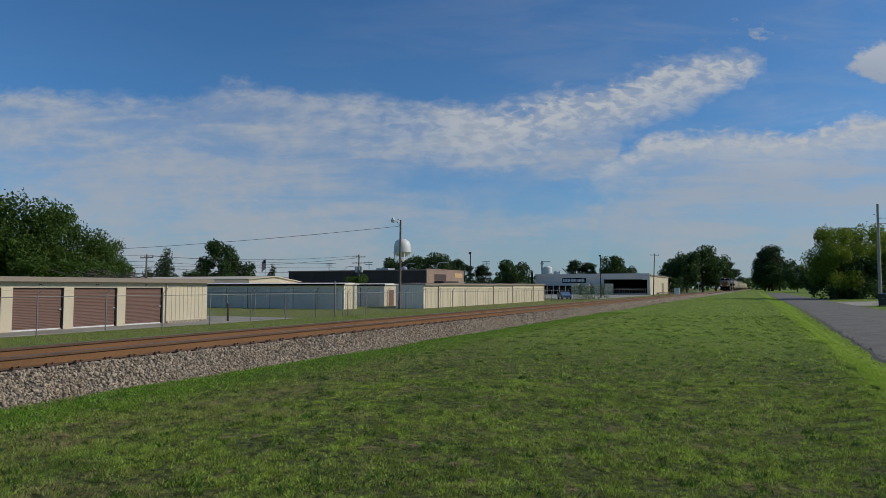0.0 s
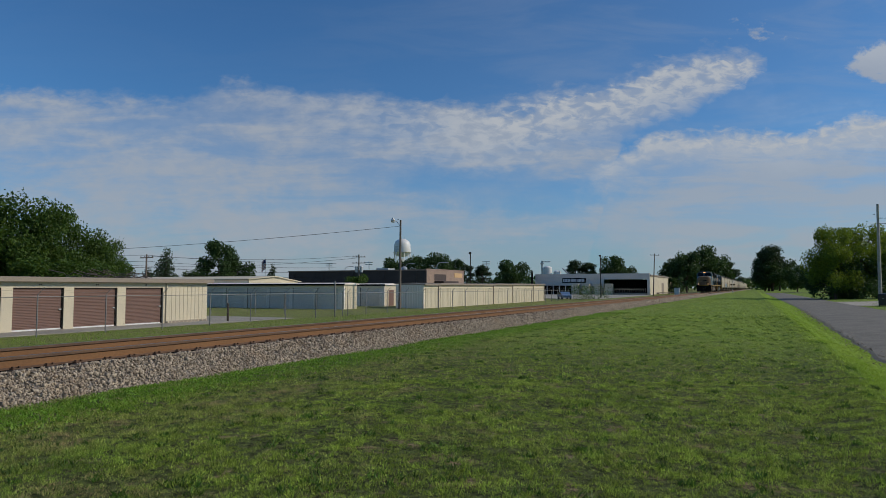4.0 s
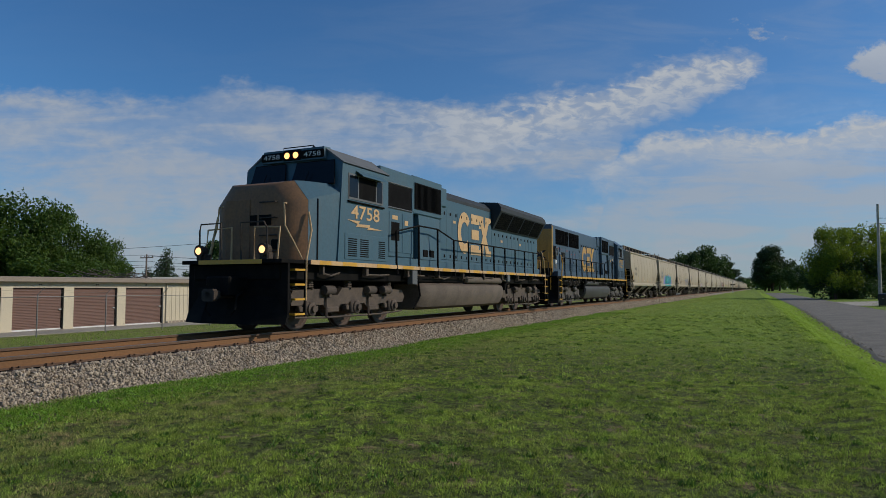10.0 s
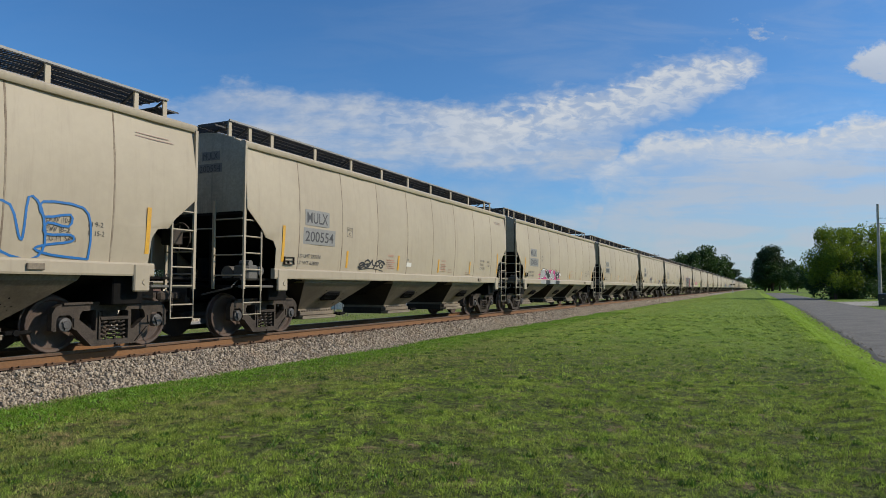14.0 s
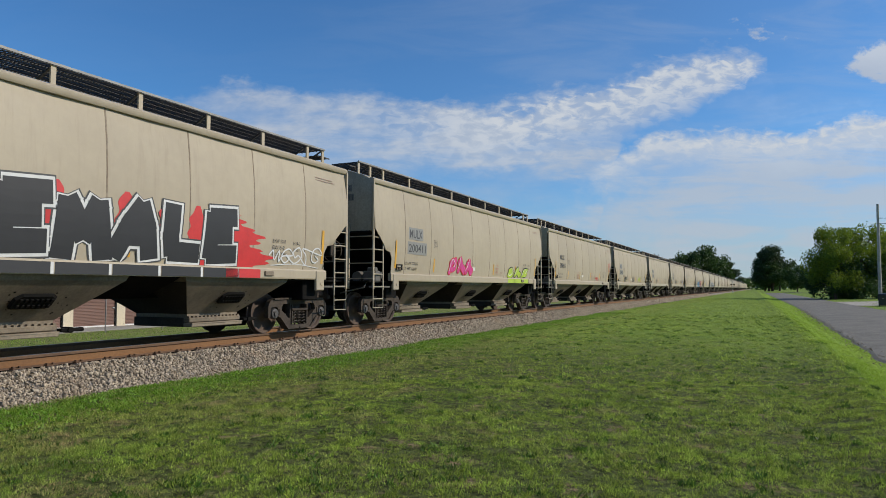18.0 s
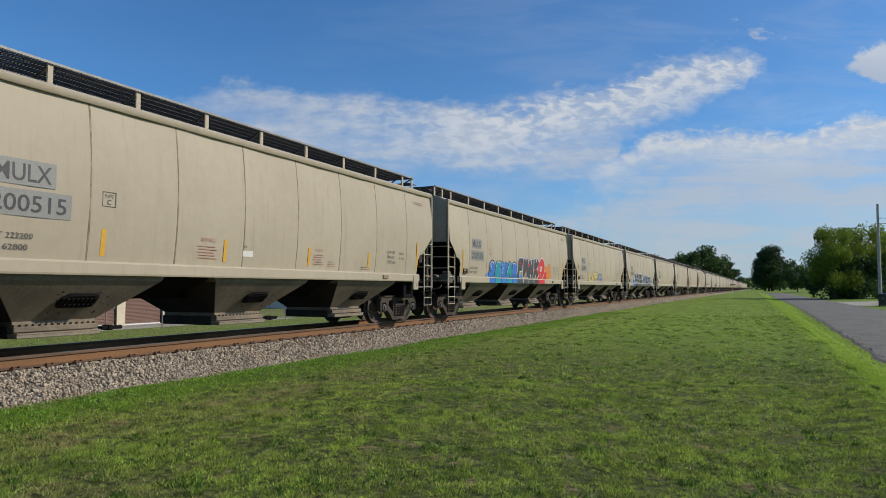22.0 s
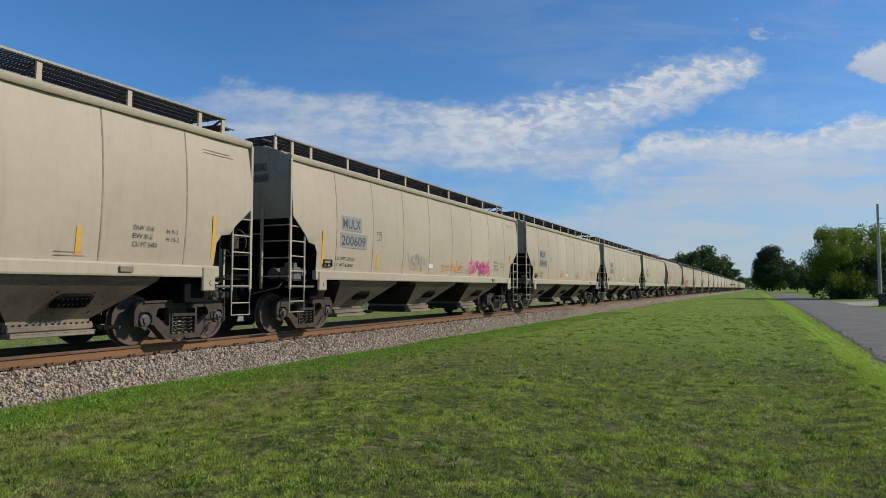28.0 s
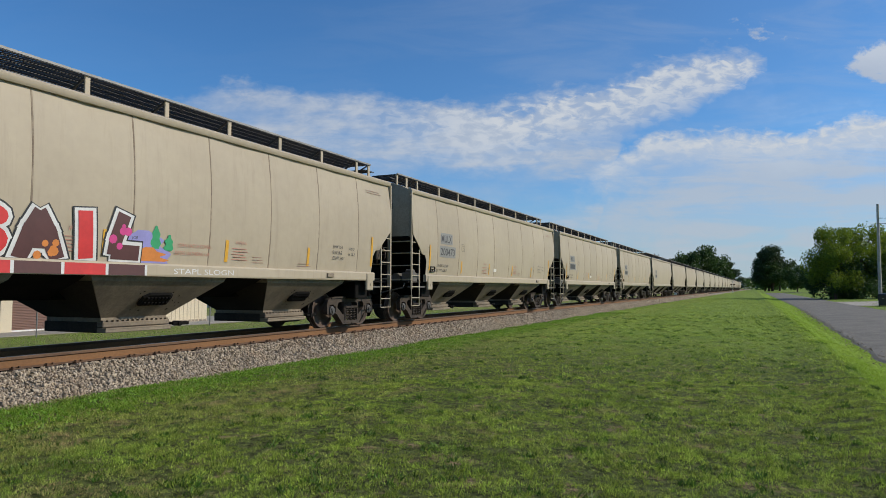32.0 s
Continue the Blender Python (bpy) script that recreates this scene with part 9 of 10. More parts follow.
HOLLOW = {
    "gate": ((0.04, 0.02), (0.16, 0.55), (0.02, 0.80), (0.10, 0.97), (0.46, 1.0), (0.40, 0.62), (0.60, 0.60), (0.62, 0.96), (0.95, 0.92), (0.86, 0.45), (0.98, 0.04), (0.64, 0.0), (0.58, 0.34), (0.40, 0.34), (0.36, 0.0)),
    "cup": ((0.05, 0.95), (0.02, 0.35), (0.22, 0.02), (0.70, 0.0), (0.97, 0.30), (0.95, 0.92), (0.64, 0.95), (0.62, 0.42), (0.42, 0.36), (0.38, 0.90)),
    "comb": ((0.05, 0.98), (0.70, 1.0), (0.98, 0.84), (0.88, 0.70), (0.42, 0.74), (0.45, 0.60), (0.82, 0.56), (0.80, 0.42), (0.44, 0.40), (0.52, 0.24), (0.98, 0.26), (0.95, 0.04), (0.20, 0.0), (0.02, 0.40)),
    "wave": ((0.95, 0.80), (0.80, 1.0), (0.25, 0.98), (0.04, 0.72), (0.22, 0.48), (0.60, 0.42), (0.10, 0.36), (0.04, 0.10), (0.40, 0.0), (0.90, 0.10), (0.97, 0.45), (0.70, 0.62), (0.45, 0.72), (0.70, 0.78)),
    "star": ((0.30, 0.98), (0.48, 0.72), (0.72, 0.95), (0.96, 0.62), (0.78, 0.52), (0.98, 0.22), (0.62, 0.26), (0.52, 0.02), (0.34, 0.28), (0.03, 0.16), (0.20, 0.48), (0.04, 0.72)),
}


def hollow(car, shapes, y0, y1, z0, z1, colour, r, seed=1):
    """A throw-up in bare contours: each figure one closed line, a little askew and over its neighbour."""
    rnd = random.Random(seed)
    s = Shape()
    w, h = (y1 - y0) / len(shapes), z1 - z0
    for i, ch in enumerate(shapes):
        lean, big = rnd.uniform(-0.12, 0.12), rnd.uniform(0.88, 1.06)
        turn = 1 if i % 2 else -1
        pts = [(y0 + w * (i + 0.5 + 0.6 * turn * (2 * a - 1) + lean * (b - 0.5) + rnd.uniform(-0.09, 0.09)), z0 + h * (big * (1 - b if turn < 0 else b) + rnd.uniform(-0.08, 0.08))) for a, b in HOLLOW[ch]]
        strokes(s, [smooth_path(pts + pts[:1], 3)], r, 0.0055 + 0.0006 * (i % 3))
    part("painted_tag", s, SPRAY[colour], car)


def outline(car, word, y0, y1, z0, z1, line, seed=1, thick=0.018, double=True):
    """A hollow throw-up or a thin tag: bare lines."""
    z0 = max(z0, 1.50)
    rnd = random.Random(seed)
    word = figures(word, rnd)
    n = len(word)
    w, h = (y1 - y0) / n, z1 - z0
    s = Shape()
    if not double and n > 1:
        # a quick hand: one running line through hooks, loops and peaks, and a stroke under them
        pts = []
        for i, ch in enumerate(word):
            big = rnd.uniform(0.75, 1.15)
            for px, pz in GLYPHS[ch][0]:
                pts.append((y0 + w * (i + 0.5 + (px - 0.5) * 1.25 + 0.25 * (pz - 0.5)), z0 + h * (0.05 + 0.9 * pz * big) + rnd.uniform(-0.04, 0.04) * h))
        strokes(s, [smooth_path(pts, 5)], thick, 0.0055)
        strokes(s, [smooth_path([(y0 + 0.1 * w, z0 - 0.02), (y0 + 0.5 * n * w, z0 + 0.06 * h), (y1 - 0.2 * w, z0 - 0.04)], 5)], thick * 0.6, 0.0062)
        word = ""
    for i, ch in enumerate(word):
        tilt = rnd.uniform(-0.2, 0.2)
        for path in GLYPHS[ch]:
            p = smooth_path([(y0 + w * (i + 0.5 + (px - 0.5) * 1.0) + tilt * (pz - 0.5) * h, z0 + h * pz + rnd.uniform(-0.05, 0.05) * h) for px, pz in path])
            if double:
                d = 0.13 * min(w, h)
                a = [q + Vector((d, d * 0.6)) for q in p]
                b = [q - Vector((d, d * 0.6)) for q in p]
                strokes(s, [a + b[::-1] + a[:1]], thick, 0.0055)
            else:
                strokes(s, [p], thick, 0.0055)
    part("graffiti_tag", s, SPRAY[line], car, "thin sprayed lines")


PRINT_RED = paint("faded_red_print", (0.46, 0.22, 0.16))
CARD = paint("white_card", (0.62, 0.60, 0.54))
PRINT = paint("faded_print", (0.30, 0.19, 0.14))


def common_marks():
    """Small stencils that every car of the kind carries, made once."""
    out = []
    for text, hgt, y, z, wd, m in (("LD LMT 223200", 0.085, 2.42, 1.74, 0.86, INK), ("LT WT 62800", 0.085, 2.40, 1.58, 0.82, INK), ("EXW 10-8", 0.085, 13.45, 2.02, 0.42, INK), ("EW 8-2", 0.085, 13.45, 1.88, 0.40, INK),
                                   ("CU FT 5401", 0.085, 13.45, 1.74, 0.50, INK), ("H 9-2", 0.08, 14.15, 2.00, 0.25, INK), ("H 15-2", 0.08, 14.15, 1.86, 0.28, INK), ("WARNING", 0.075, 6.48, 1.92, 0.36, PRINT_RED), ("WARNING", 0.06, 10.06, 1.92, 0.32, PRINT_RED), ("JOB", 0.05, 7.62, 1.86, 0.12, INK), ("PLATE", 0.05, 4.40, 2.49, 0.16, INK), ("C", 0.085, 4.45, 2.375, 0.07, INK)):
        out.append(("stencil", on_side(writing(text, hgt, m, wd, "stencil"), 1, y, z)))
    s = Shape()
    for a, b, c, d in ((4.36, 4.61, 2.34, 2.35), (4.36, 4.61, 2.57, 2.58), (4.36, 4.37, 2.35, 2.57), (4.60, 4.61, 2.35, 2.57)):
        pp = patch_on_side(1, a, b, c, d, n=1)
        s.loft([[pp.v[0], pp.v[1]], [pp.v[2], pp.v[3]]], cap=False, loop=False)
    out.append(("stencil_frame", s.mesh("stencil_frame", INK)))
    card = patch_on_side(1, 7.62, 7.92, 1.68, 1.80, n=1)
    out.append(("paper_card", card.mesh("paper_card", CARD)))
    red = Shape()
    for y, w in ((6.40, 0.52), (9.98, 0.46)):
        for i in range(5):
            q = patch_on_side(1, y + 0.03 * (i % 2), y + w - 0.05 * (i % 3), 1.60 + i * 0.055, 1.614 + i * 0.055, n=1)
            red.loft([[q.v[0], q.v[1]], [q.v[2], q.v[3]]], cap=False, loop=False)
    out.append(("small_print", red.mesh("small_print", PRINT_RED)))
    bars = Shape()
    for y, z, w, n in ((10.6, 1.56, 0.34, 3), (15.0, 3.62, 0.8, 2), (12.1, 1.53, 0.5, 2)):
        for i in range(n):
            q = patch_on_side(1, y, y + w * (1 - 0.12 * (i % 3)), z + i * 0.055, z + i * 0.055 + 0.014, n=1)
            bars.loft([[q.v[0], q.v[1]], [q.v[2], q.v[3]]], cap=False, loop=False)
    out.append(("small_print", bars.mesh("small_print", PRINT)))
    return out


COMMON = common_marks()
GREY_PATCH = [patch_on_side(1, 2.62, 3.58, 2.50, 2.87, lift=0.003).mesh("repainted_patch", PATCH), patch_on_side(1, 2.56, 3.84, 2.06, 2.44, lift=0.003).mesh("repainted_patch", PATCH)]
MARK = on_side(writing("MULX", 0.26, INK, 0.82, "reporting_mark"), 1, 2.69, 2.56)
END_MARK = writing("MULX", 0.15, INK, 0.40, "reporting_mark")
NUMBERS = {1: "200536", 2: "200529", 3: "200612", 4: "200554", 5: "200511", 8: "200572", 9: "200414", 10: "200411", 11: "200415", 12: "200400", 13: "200527", 14: "200610", 15: "200515", 16: "200586", 17: "200499",
           18: "200410", 19: "200683", 20: "200607", 23: "200423", 24: "200609", 25: "200483", 26: "200561", 27: "200474", 29: "200523", 30: "200473"}
UNPATCHED = (1, 3, 11, 23)
END_BARS = Shape()
for i, w in enumerate((0.50, 0.58, 0.34, 0.44, 0.40, 0.50)):
    END_BARS.box(-0.62, -0.62 + w, Y0 - 0.006, Y0 - 0.003, 3.06 - i * 0.075, 3.09 - i * 0.075)
END_BARS = END_BARS.mesh("end_print", INK)
BAR = patch_on_side(1, 2.62, 3.66, 2.13, 2.38).mesh("number_bar", INK)


def old_marks(car, n):
    """Lettering, roof ridges and reflectors of the two older cars."""
    if n == 28:
        part("reporting_mark", on_side(writing("CEFX", 0.27, INK, 0.78, "reporting_mark"), 1, 3.04, 2.62), None, car)
        part("car_number", on_side(writing("352152", 0.25, INK, 1.06, "car_number"), 1, 2.98, 2.16), None, car)
        part("reporting_mark", writing("CEFX", 0.16, INK, 0.42, "reporting_mark"), None, car, at=Matrix(((1, 0, 0, 0.62), (0, 0, -1, 0.94), (0, 1, 0, 4.02), (0, 0, 0, 1))))
        part("car_number", writing("352152", 0.15, INK, 0.56, "car_number"), None, car, at=Matrix(((1, 0, 0, 0.62), (0, 0, -1, 0.94), (0, 1, 0, 3.80), (0, 0, 0, 1))))
        part("end_rib", Shape().loft([[(0.10, 0.945, z), (0.16, 0.88, z), (0.28, 0.88, z), (0.34, 0.945, z)] for z in (3.36, 4.38)]), OLD_END, car)
        part("stencil", on_side(writing("LD LMT 223100", 0.085, INK, 0.80, "stencil"), 1, 2.90, 1.80), None, car)
        part("stencil", on_side(writing("LT WT 62900", 0.085, INK, 0.78, "stencil"), 1, 2.90, 1.65), None, car)
        outline(car, 2, 5.2, 7.0, 1.62, 2.0, "grey", 5, 0.012, False)
        outline(car, 5, 13.9, 16.9, 1.58, 1.80, "black", 6, 0.014, False)
    else:
        part("mark_bar", patch_on_side(1, 3.04, 3.82, 2.62, 2.86), INK, car)
        part("number_bar", patch_on_side(1, 2.98, 4.04, 2.16, 2.38), INK, car)
    for i in range(5):
        part("roof_ridge", Shape().box(old_side_x(3.60 + i * 0.11) - 0.02, old_side_x(3.60 + i * 0.11) + 0.016, 1.0, CAR + 0.35, 3.60 + i * 0.11, 3.625 + i * 0.11), BROWN_CAR, car)
    for i in range(9):
        part("sill_reflector", patch_on_side(1, 1.9 + i * 1.9, 2.35 + i * 1.9, 1.30, 1.40, sx=lambda z: 1.612, lift=0.004), YELLOW, car)


def mark_car(n):
    car = CARS[n]
    if n in (22, 28):
        old_marks(car, n)
        return
    for name, me in COMMON if n < 32 else ():
        ob = part(name, me, None, car)
        if name == "small_print":
            tagged(ob, kind="stuff")
    if n not in UNPATCHED:
        for me in GREY_PATCH:
            part("repainted_patch", me, None, car)
    part("reporting_mark", MARK, None, car)
    if n < 34:
        tagged(part("end_print", END_BARS, None, car), kind="stuff")
    if n in NUMBERS:
        part("car_number", on_side(writing(NUMBERS[n], 0.245, INK, 1.12, "car_number"), 1, 2.64, 2.13), None, car)
        if n not in UNPATCHED:
            part("end_patch", Shape().box(0.36, 0.86, Y0 - 0.006, Y0 - 0.002, 3.74, 3.93).box(0.26, 0.92, Y0 - 0.006, Y0 - 0.002, 3.48, 3.67), PATCH_END, car)
        part("reporting_mark", END_MARK, None, car, at=Matrix(((1, 0, 0, 0.40), (0, 0, -1, Y0 - 0.010), (0, 1, 0, 3.76), (0, 0, 0, 1))))
        part("car_number", writing(NUMBERS[n], 0.14, INK, 0.58, "car_number"), None, car, at=Matrix(((1, 0, 0, 0.30), (0, 0, -1, Y0 - 0.010), (0, 1, 0, 3.50), (0, 0, 0, 1))))
    else:
        part("number_bar", BAR, None, car)


for n in range(1, 34):
    mark_car(n)

cloud(CARS[2], 4.3, 6.6, 1.30, 2.35, "lilac", 1)
cloud(CARS[2], 7.6, 9.0, 1.50, 2.62, "sky", 2)
cloud(CARS[2], 8.7, 10.2, 1.50, 2.50, "lilac", 3, lift=0.0047)
cloud(CARS[2], 10.2, 11.9, 1.30, 2.05, "lilac", 4)
piece(CARS[2], "SEWAGE", 5.55, 10.95, 1.30, 2.52, ("teal", "teal", "aqua", "teal"), "black", None, "white", 1, 0.150)
dots(CARS[2], 5.7, 10.6, 1.6, 2.3, 46, 0.020, "aqua", 2)
outline(CARS[2], 6, 5.9, 8.2, 1.56, 1.75, "navy", 61, 0.010, False)
outline(CARS[2], 5, 8.6, 10.7, 1.56, 1.78, "navy", 62, 0.010, False)
outline(CARS[2], 3, 10.85, 11.45, 1.75, 2.05, "black", 3, 0.012, False)
outline(CARS[3], 5, 4.5, 5.9, 1.55, 2.05, "black", 4, 0.022, False)
hollow(CARS[3], ("star", "wave", "star", "cup", "comb"), 10.55, 14.15, 1.48, 2.28, "sky_blue", 0.018, 5)
outline(CARS[4], 5, 5.0, 6.3, 1.55, 1.80, "black", 6, 0.020, False)
cloud(CARS[5], 4.0, 7.9, 1.3, 1.95, "pink", 7)
piece(CARS[5], 4, 4.2, 7.6, 1.26, 1.95, ("grey", "black"), "black", "white", None, 7, 0.16)
outline(CARS[7], 4, 6.2, 7.6, 1.60, 2.15, "navy", 8, 0.022, False)
outline(CARS[7], 4, 12.0, 13.3, 1.50, 1.95, "navy", 9, 0.022, False)
outline(CARS[8], 5, 4.6, 6.1, 1.50, 1.92, "black", 10, 0.016, False)
outline(CARS[8], 6, 8.3, 10.0, 1.48, 1.85, "black", 11, 0.016, False)
outline(CARS[8], 4, 11.2, 12.6, 2.55, 2.95, "grey", 12, 0.016, False)
outline(CARS[8], 4, 12.5, 14.0, 2.20, 2.70, "grey", 13, 0.016, False)
cloud(CARS[9], 10.9, 13.1, 1.30, 2.50, "red", 5, 0.28)
for i, y in enumerate((6.6, 7.6, 8.5, 9.75, 10.6, 11.3)):
    cloud(CARS[9], y - 0.22, y + 0.24, 1.9, 2.72 - 0.03 * i, "red", 6 + i, lift=0.0036)
part("sill_paint", patch_on_side(1, 12.05, 13.05, 1.250, 1.428, sx=lambda z: 1.6105, n=1), SPRAY["red"], CARS[9])
piece(CARS[9], "FEMALE", 6.55, 12.4, 1.30, 2.60, ("black",), "smoke", "white", None, 14, 0.160, grow=0.05)
outline(CARS[9], 5, 13.4, 15.2, 1.55, 2.0, "white", 15, 0.016, False)
piece(CARS[10], 3, 5.5, 7.7, 1.35, 2.15, ("pink",), "red", None, "white", 16, 0.12, False)
piece(CARS[10], 3, 11.4, 14.2, 1.30, 1.95, ("lime",), "black", None, "white", 17, 0.17)
outline(CARS[11], 3, 11.2, 12.1, 1.55, 1.80, "red", 18, 0.014, False)
outline(CARS[11], 2, 15.2, 15.8, 2.2, 2.75, "red", 19, 0.016, False)
outline(CARS[12], 4, 4.4, 5.75, 1.56, 2.10, "black", 20, 0.030, False)
outline(CARS[12], 5, 8.05, 9.35, 1.56, 2.0, "black", 21, 0.022, False)
outline(CARS[12], 5, 11.2, 12.4, 1.56, 1.98, "lime", 22, 0.020, False)
cloud(CARS[12], 14.42, 14.95, 1.56, 2.12, "black", 51)
outline(CARS[12], 3, 14.48, 14.9, 1.66, 2.0, "white", 52, 0.010, False)
outline(CARS[13], 3, 5.1, 6.2, 1.55, 1.95, "black", 23, 0.018, False)
hollow(CARS[13], ("star", "comb", "star"), 11.38, 13.64, 1.48, 2.14, "black", 0.008, 25)
hollow(CARS[13], ("cup", "gate", "star"), 6.31, 9.31, 1.50, 2.26, "pale", 0.009, 26)
outline(CARS[14], 4, 5.3, 7.9, 1.45, 2.10, "black", 26, 0.020)
outline(CARS[14], 4, 11.3, 13.9, 1.40, 2.05, "black", 27, 0.018)
outline(CARS[14], 1, 13.9, 14.8, 1.45, 2.1, "blue", 28, 0.03, False)
cloud(CARS[16], 4.2, 8.6, 1.3, 2.1, "sky", 12)
piece(CARS[16], "SEWAR", 4.4, 7.8, 1.30, 2.15, ("blue", "teal"), "black", None, "white", 29, 0.155)
cloud(CARS[16], 11.6, 12.9, 1.40, 2.10, "orange", 13)
cloud(CARS[16], 12.4, 12.95, 1.95, 2.25, "orange", 14, lift=0.0047)
cloud(CARS[16], 12.75, 13.2, 1.55, 1.95, "orange", 15, lift=0.0050)
cloud(CARS[16], 11.2, 12.4, 1.40, 1.92, "red", 16, lift=0.0054)
piece(CARS[16], "FMNK", 7.8, 10.9, 1.34, 2.45, ("smoke",), "grey", "white", None, 30, 0.165)
piece(CARS[16], "O", 10.7, 11.95, 1.36, 2.42, ("red",), "grey", "white", None, 33, 0.20, grow=0.04)
dots(CARS[16], 8.0, 10.8, 1.55, 2.3, 16, 0.05, "red", 3)
dots(CARS[16], 10.9, 11.3, 1.55, 2.2, 9, 0.04, "white", 4)
piece(CARS[17], "LOP", 4.5, 7.0, 1.30, 2.10, ("yellow",), "blue", None, None, 31, 0.12, False)
for i, (w, a) in enumerate(((5, 0.0), (7, 0.0), (5, 0.1), (4, 0.2))):
    outline(CARS[17], w, 7.2 + a, 8.5 + a, 1.88 - i * 0.16, 1.98 - i * 0.16, "blue", 32 + i, 0.010, False)
cloud(CARS[18], 3.75, 5.2, 1.30, 2.05, "blue", 21)
part("sill_paint", patch_on_side(1, 3.7, 4.75, 1.250, 1.428, sx=lambda z: 1.6105, n=1), SPRAY["blue"], CARS[18])
for i, y in enumerate((6.3, 7.1, 8.75, 10.35, 11.4, 12.6)):
    cloud(CARS[18], y - 0.28, y + 0.26, 1.6, 2.34 - 0.04 * i, "blue", 22 + i, lift=0.0036)
cloud(CARS[18], 12.9, 13.9, 1.30, 1.72, "blue", 30)
piece(CARS[18], "SKUEL", 4.5, 8.6, 1.30, 2.30, ("smoke", "black"), "white", None, None, 36, 0.155, grow=0.055)
piece(CARS[18], "MULET", 8.85, 13.4, 1.30, 2.14, ("smoke",), "white", None, None, 37, 0.150, grow=0.05)
outline(CARS[18], 5, 3.95, 5.0, 1.85, 2.20, "rust", 63, 0.018, False)
outline(CARS[18], 4, 4.0, 4.9, 1.75, 2.05, "white", 64, 0.020, False)
outline(CARS[18], 4, 8.2, 8.9, 1.85, 2.05, "white", 65, 0.016, False)
outline(CARS[18], 6, 13.5, 14.9, 1.55, 1.80, "black", 38, 0.018, False)
outline(CARS[23], 5, 4.8, 7.8, 1.32, 2.05, "black", 39, 0.020)
outline(CARS[23], 4, 7.9, 9.2, 1.60, 2.1, "black", 40, 0.016, False)
outline(CARS[24], 4, 6.0, 7.6, 1.65, 2.1, "grey", 41, 0.016, False)
outline(CARS[24], 5, 8.6, 10.2, 1.62, 1.85, "orange", 42, 0.010, False)
outline(CARS[24], 5, 10.9, 13.0, 1.38, 2.05, "pink", 43, 0.020)
cloud(CARS[29], 7.3, 8.45, 1.30, 2.02, "lilac", 41)
cloud(CARS[29], 8.0, 8.22, 1.72, 2.12, "green", 42, lift=0.0047)
cloud(CARS[29], 8.3, 8.5, 1.70, 1.98, "green", 43, lift=0.0047)
cloud(CARS[29], 7.62, 8.35, 1.50, 1.74, "orange", 44, lift=0.0054)
part("stencil", on_side(writing("OPEN HATCH COVERS", 0.07, PRINT_RED, 0.80, "stencil"), 1, 8.62, 1.78), None, CARS[29])
part("stencil", on_side(writing("BEFORE UNLOADING CAR", 0.07, PRINT_RED, 0.84, "stencil"), 1, 8.55, 1.64), None, CARS[29])
piece(CARS[29], "FASAIL", 3.4, 7.9, 1.30, 2.30, ("red", "maroon", "red", "maroon"), "black", "white", None, 44, 0.145, grow=0.06)
dots(CARS[29], 7.25, 7.55, 1.6, 2.1, 5, 0.06, "pink", 5)
dots(CARS[29], 5.9, 6.4, 1.50, 1.75, 6, 0.06, "orange", 6)
part("sill_tag", writing("STAPL SLOGN", 0.10, SPRAY["white"], 1.5, "sill_tag"), None, CARS[29], "white sprayed letters", at=Matrix(((0, 0, 1, 1.6150), (1, 0, 0, 8.5), (0, 1, 0, 1.29), (0, 0, 0, 1))))
outline(CARS[29], 4, 3.7, 4.9, 1.30, 1.90, "lilac", 45, 0.016, False)


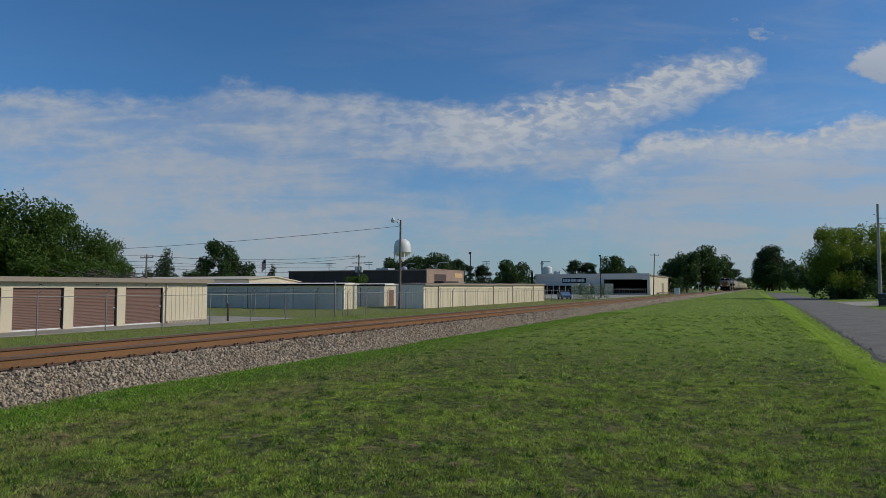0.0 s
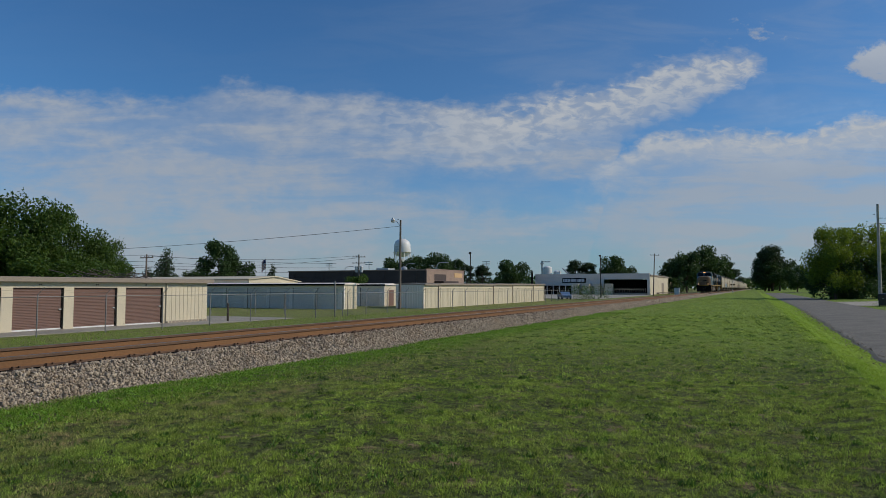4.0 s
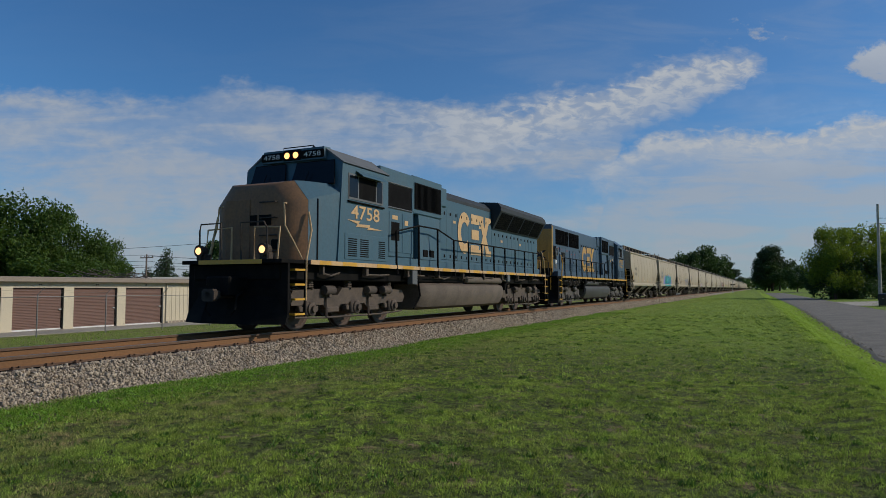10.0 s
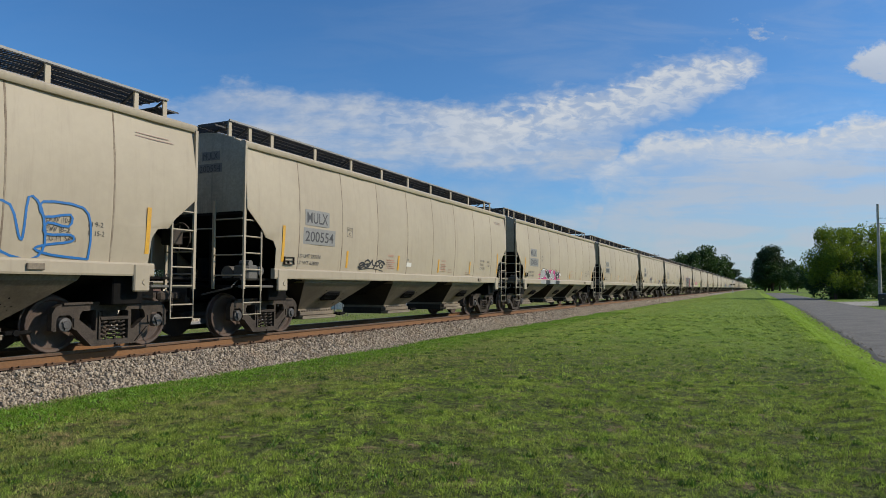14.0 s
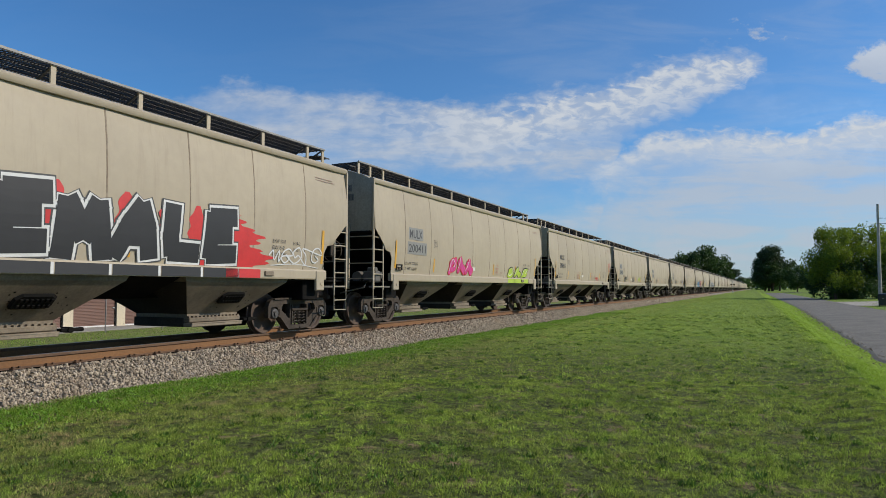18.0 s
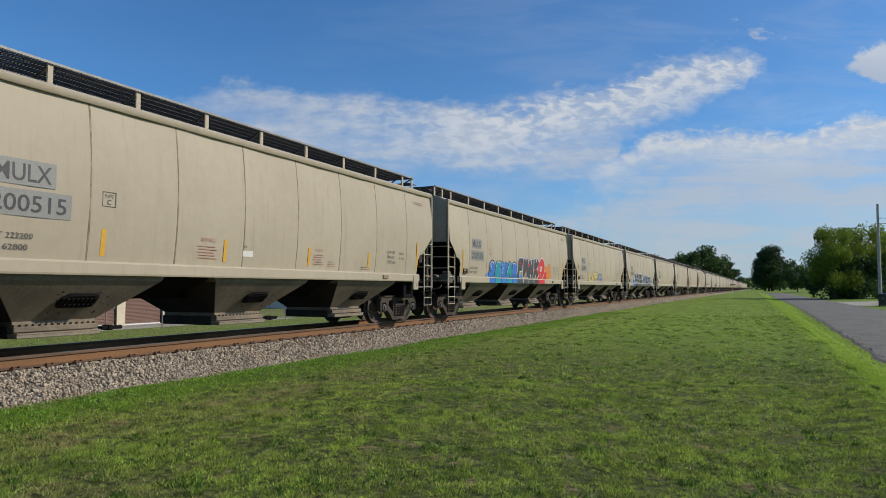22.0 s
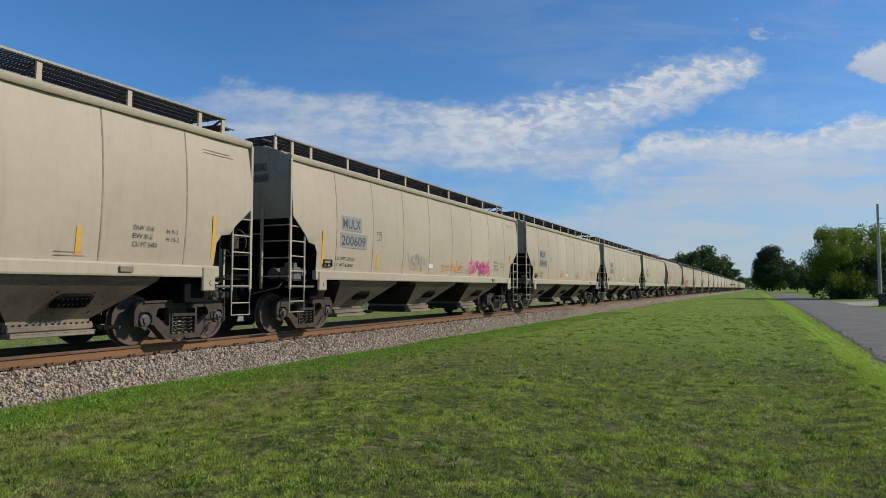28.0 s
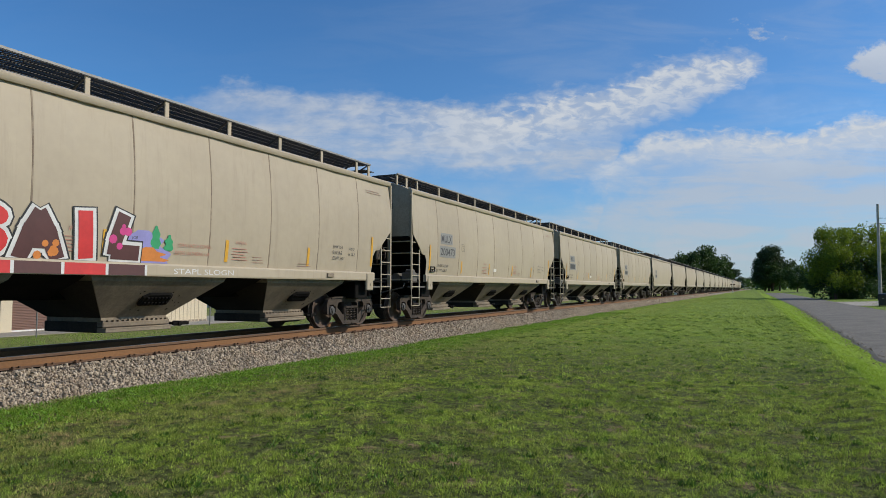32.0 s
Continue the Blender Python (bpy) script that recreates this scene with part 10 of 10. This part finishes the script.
def bird():
    """A dark bird that crosses the sky."""
    b = thing("bird", "small dark bird in flight above the storage units", "bird", "birds")
    part("body", Shape().turn("y", (0, 0, 0), [(-0.1, 0.006), (-0.075, 0.0175), (-0.025, 0.0275), (0.04, 0.0225), (0.085, 0.01)], 10), PLASTIC, b, smooth=True)
    part("tail", Shape().loft([[(-0.01, 0.075, 0.0), (0.01, 0.075, 0.0), (0.01, 0.075, 0.006), (-0.01, 0.075, 0.006)], [(-0.03, 0.15, 0.0), (0.03, 0.15, 0.0), (0.03, 0.15, 0.003), (-0.03, 0.15, 0.003)]]), PLASTIC, b)
    wings = []
    for sg in (1, -1):
        w = Shape().loft([[(sg * 0.015, -0.05, 0.01), (sg * 0.015, 0.045, 0.01), (sg * 0.015, 0.045, 0.0175), (sg * 0.015, -0.05, 0.0175)], [(sg * 0.1, -0.065, 0.015), (sg * 0.1, 0.025, 0.015), (sg * 0.1, 0.025, 0.02), (sg * 0.1, -0.065, 0.02)],
                          [(sg * 0.2, -0.02, 0.015), (sg * 0.2, 0.015, 0.015), (sg * 0.2, 0.015, 0.017), (sg * 0.2, -0.02, 0.017)]])
        wings.append((sg, part("wing", w, PLASTIC, b)))
    return b, wings


BIRDS = [bird() for i in range(3)]


def motions():
    """The train rolls towards -Y at one steady speed, bending with the line; its round wheels show no spin. A bird flies over."""
    for ob, y, turned in MOVING:
        rows = []
        for t in range(0, 33, 2):
            now = y - SPEED * t
            mid = now + (8.5 if not turned else -11.0)
            bend = math.degrees(math.atan((track_shift(mid + 8) - track_shift(mid - 8)) / 16))
            rows.append((t, pose(TRACK_X + track_shift(now), now, RAIL_Z, 0, 0, turned - bend)))
        walk(ob, rows)
    def sky(s, d, z):
        p = FWD * d + RGT * (s * d)
        return (p.x, p.y, z)
    # time, bearing across as a tangent, distance, height
    flights = (((0, -0.302, 72, 0.3), (1.0, -0.302, 72, 0.3), (1.6, -0.403, 69, 7.1), (2.0, -0.493, 66, 7.5), (2.5, -0.61, 64, 6.4), (32, -0.61, 64, 6.4)),
               ((0, -0.068, 69, 8.75), (4.4, -0.068, 69, 8.75), (5.8, -0.365, 50, 5.8), (6.2, -0.448, 50, 6.05), (6.6, -0.543, 50, 6.7), (7.4, -0.74, 50, 7.2), (9.5, -1.2, 50, LOW + 0.03), (32, -1.2, 50, LOW + 0.03)),
               ((0, 0.6553, 69.3, 9.33), (5.2, 0.6553, 69.3, 9.33), (6.0, 0.41, 50, 2.2), (6.8, 0.054, 40, 8.1), (7.6, -0.297, 40, 8.0), (8.4, -0.649, 40, 8.0), (8.9, -0.87, 40, 8.0), (11.0, -1.4, 40, LOW + 0.03), (32, -1.4, 40, LOW + 0.03)))
    for (b, wings), rows in zip(BIRDS, flights):
        walk(b, [(t, pose(*sky(s, d, z), 0, 0, 115)) for t, s, d, z in rows])
        on, off = rows[1][0], rows[-2][0]
        n = int((off - on) / 0.12)
        for sg, wing in wings:
            walk(wing, [(t, pose(0, 0, 0, 0, sg * a, 0)) for t, a in [(0, 10), (on, 10)] + [(on + 0.12 * i, -38 if i % 2 else 26) for i in range(1, n)] + [(off, 10), (32, 10)]])


motions()
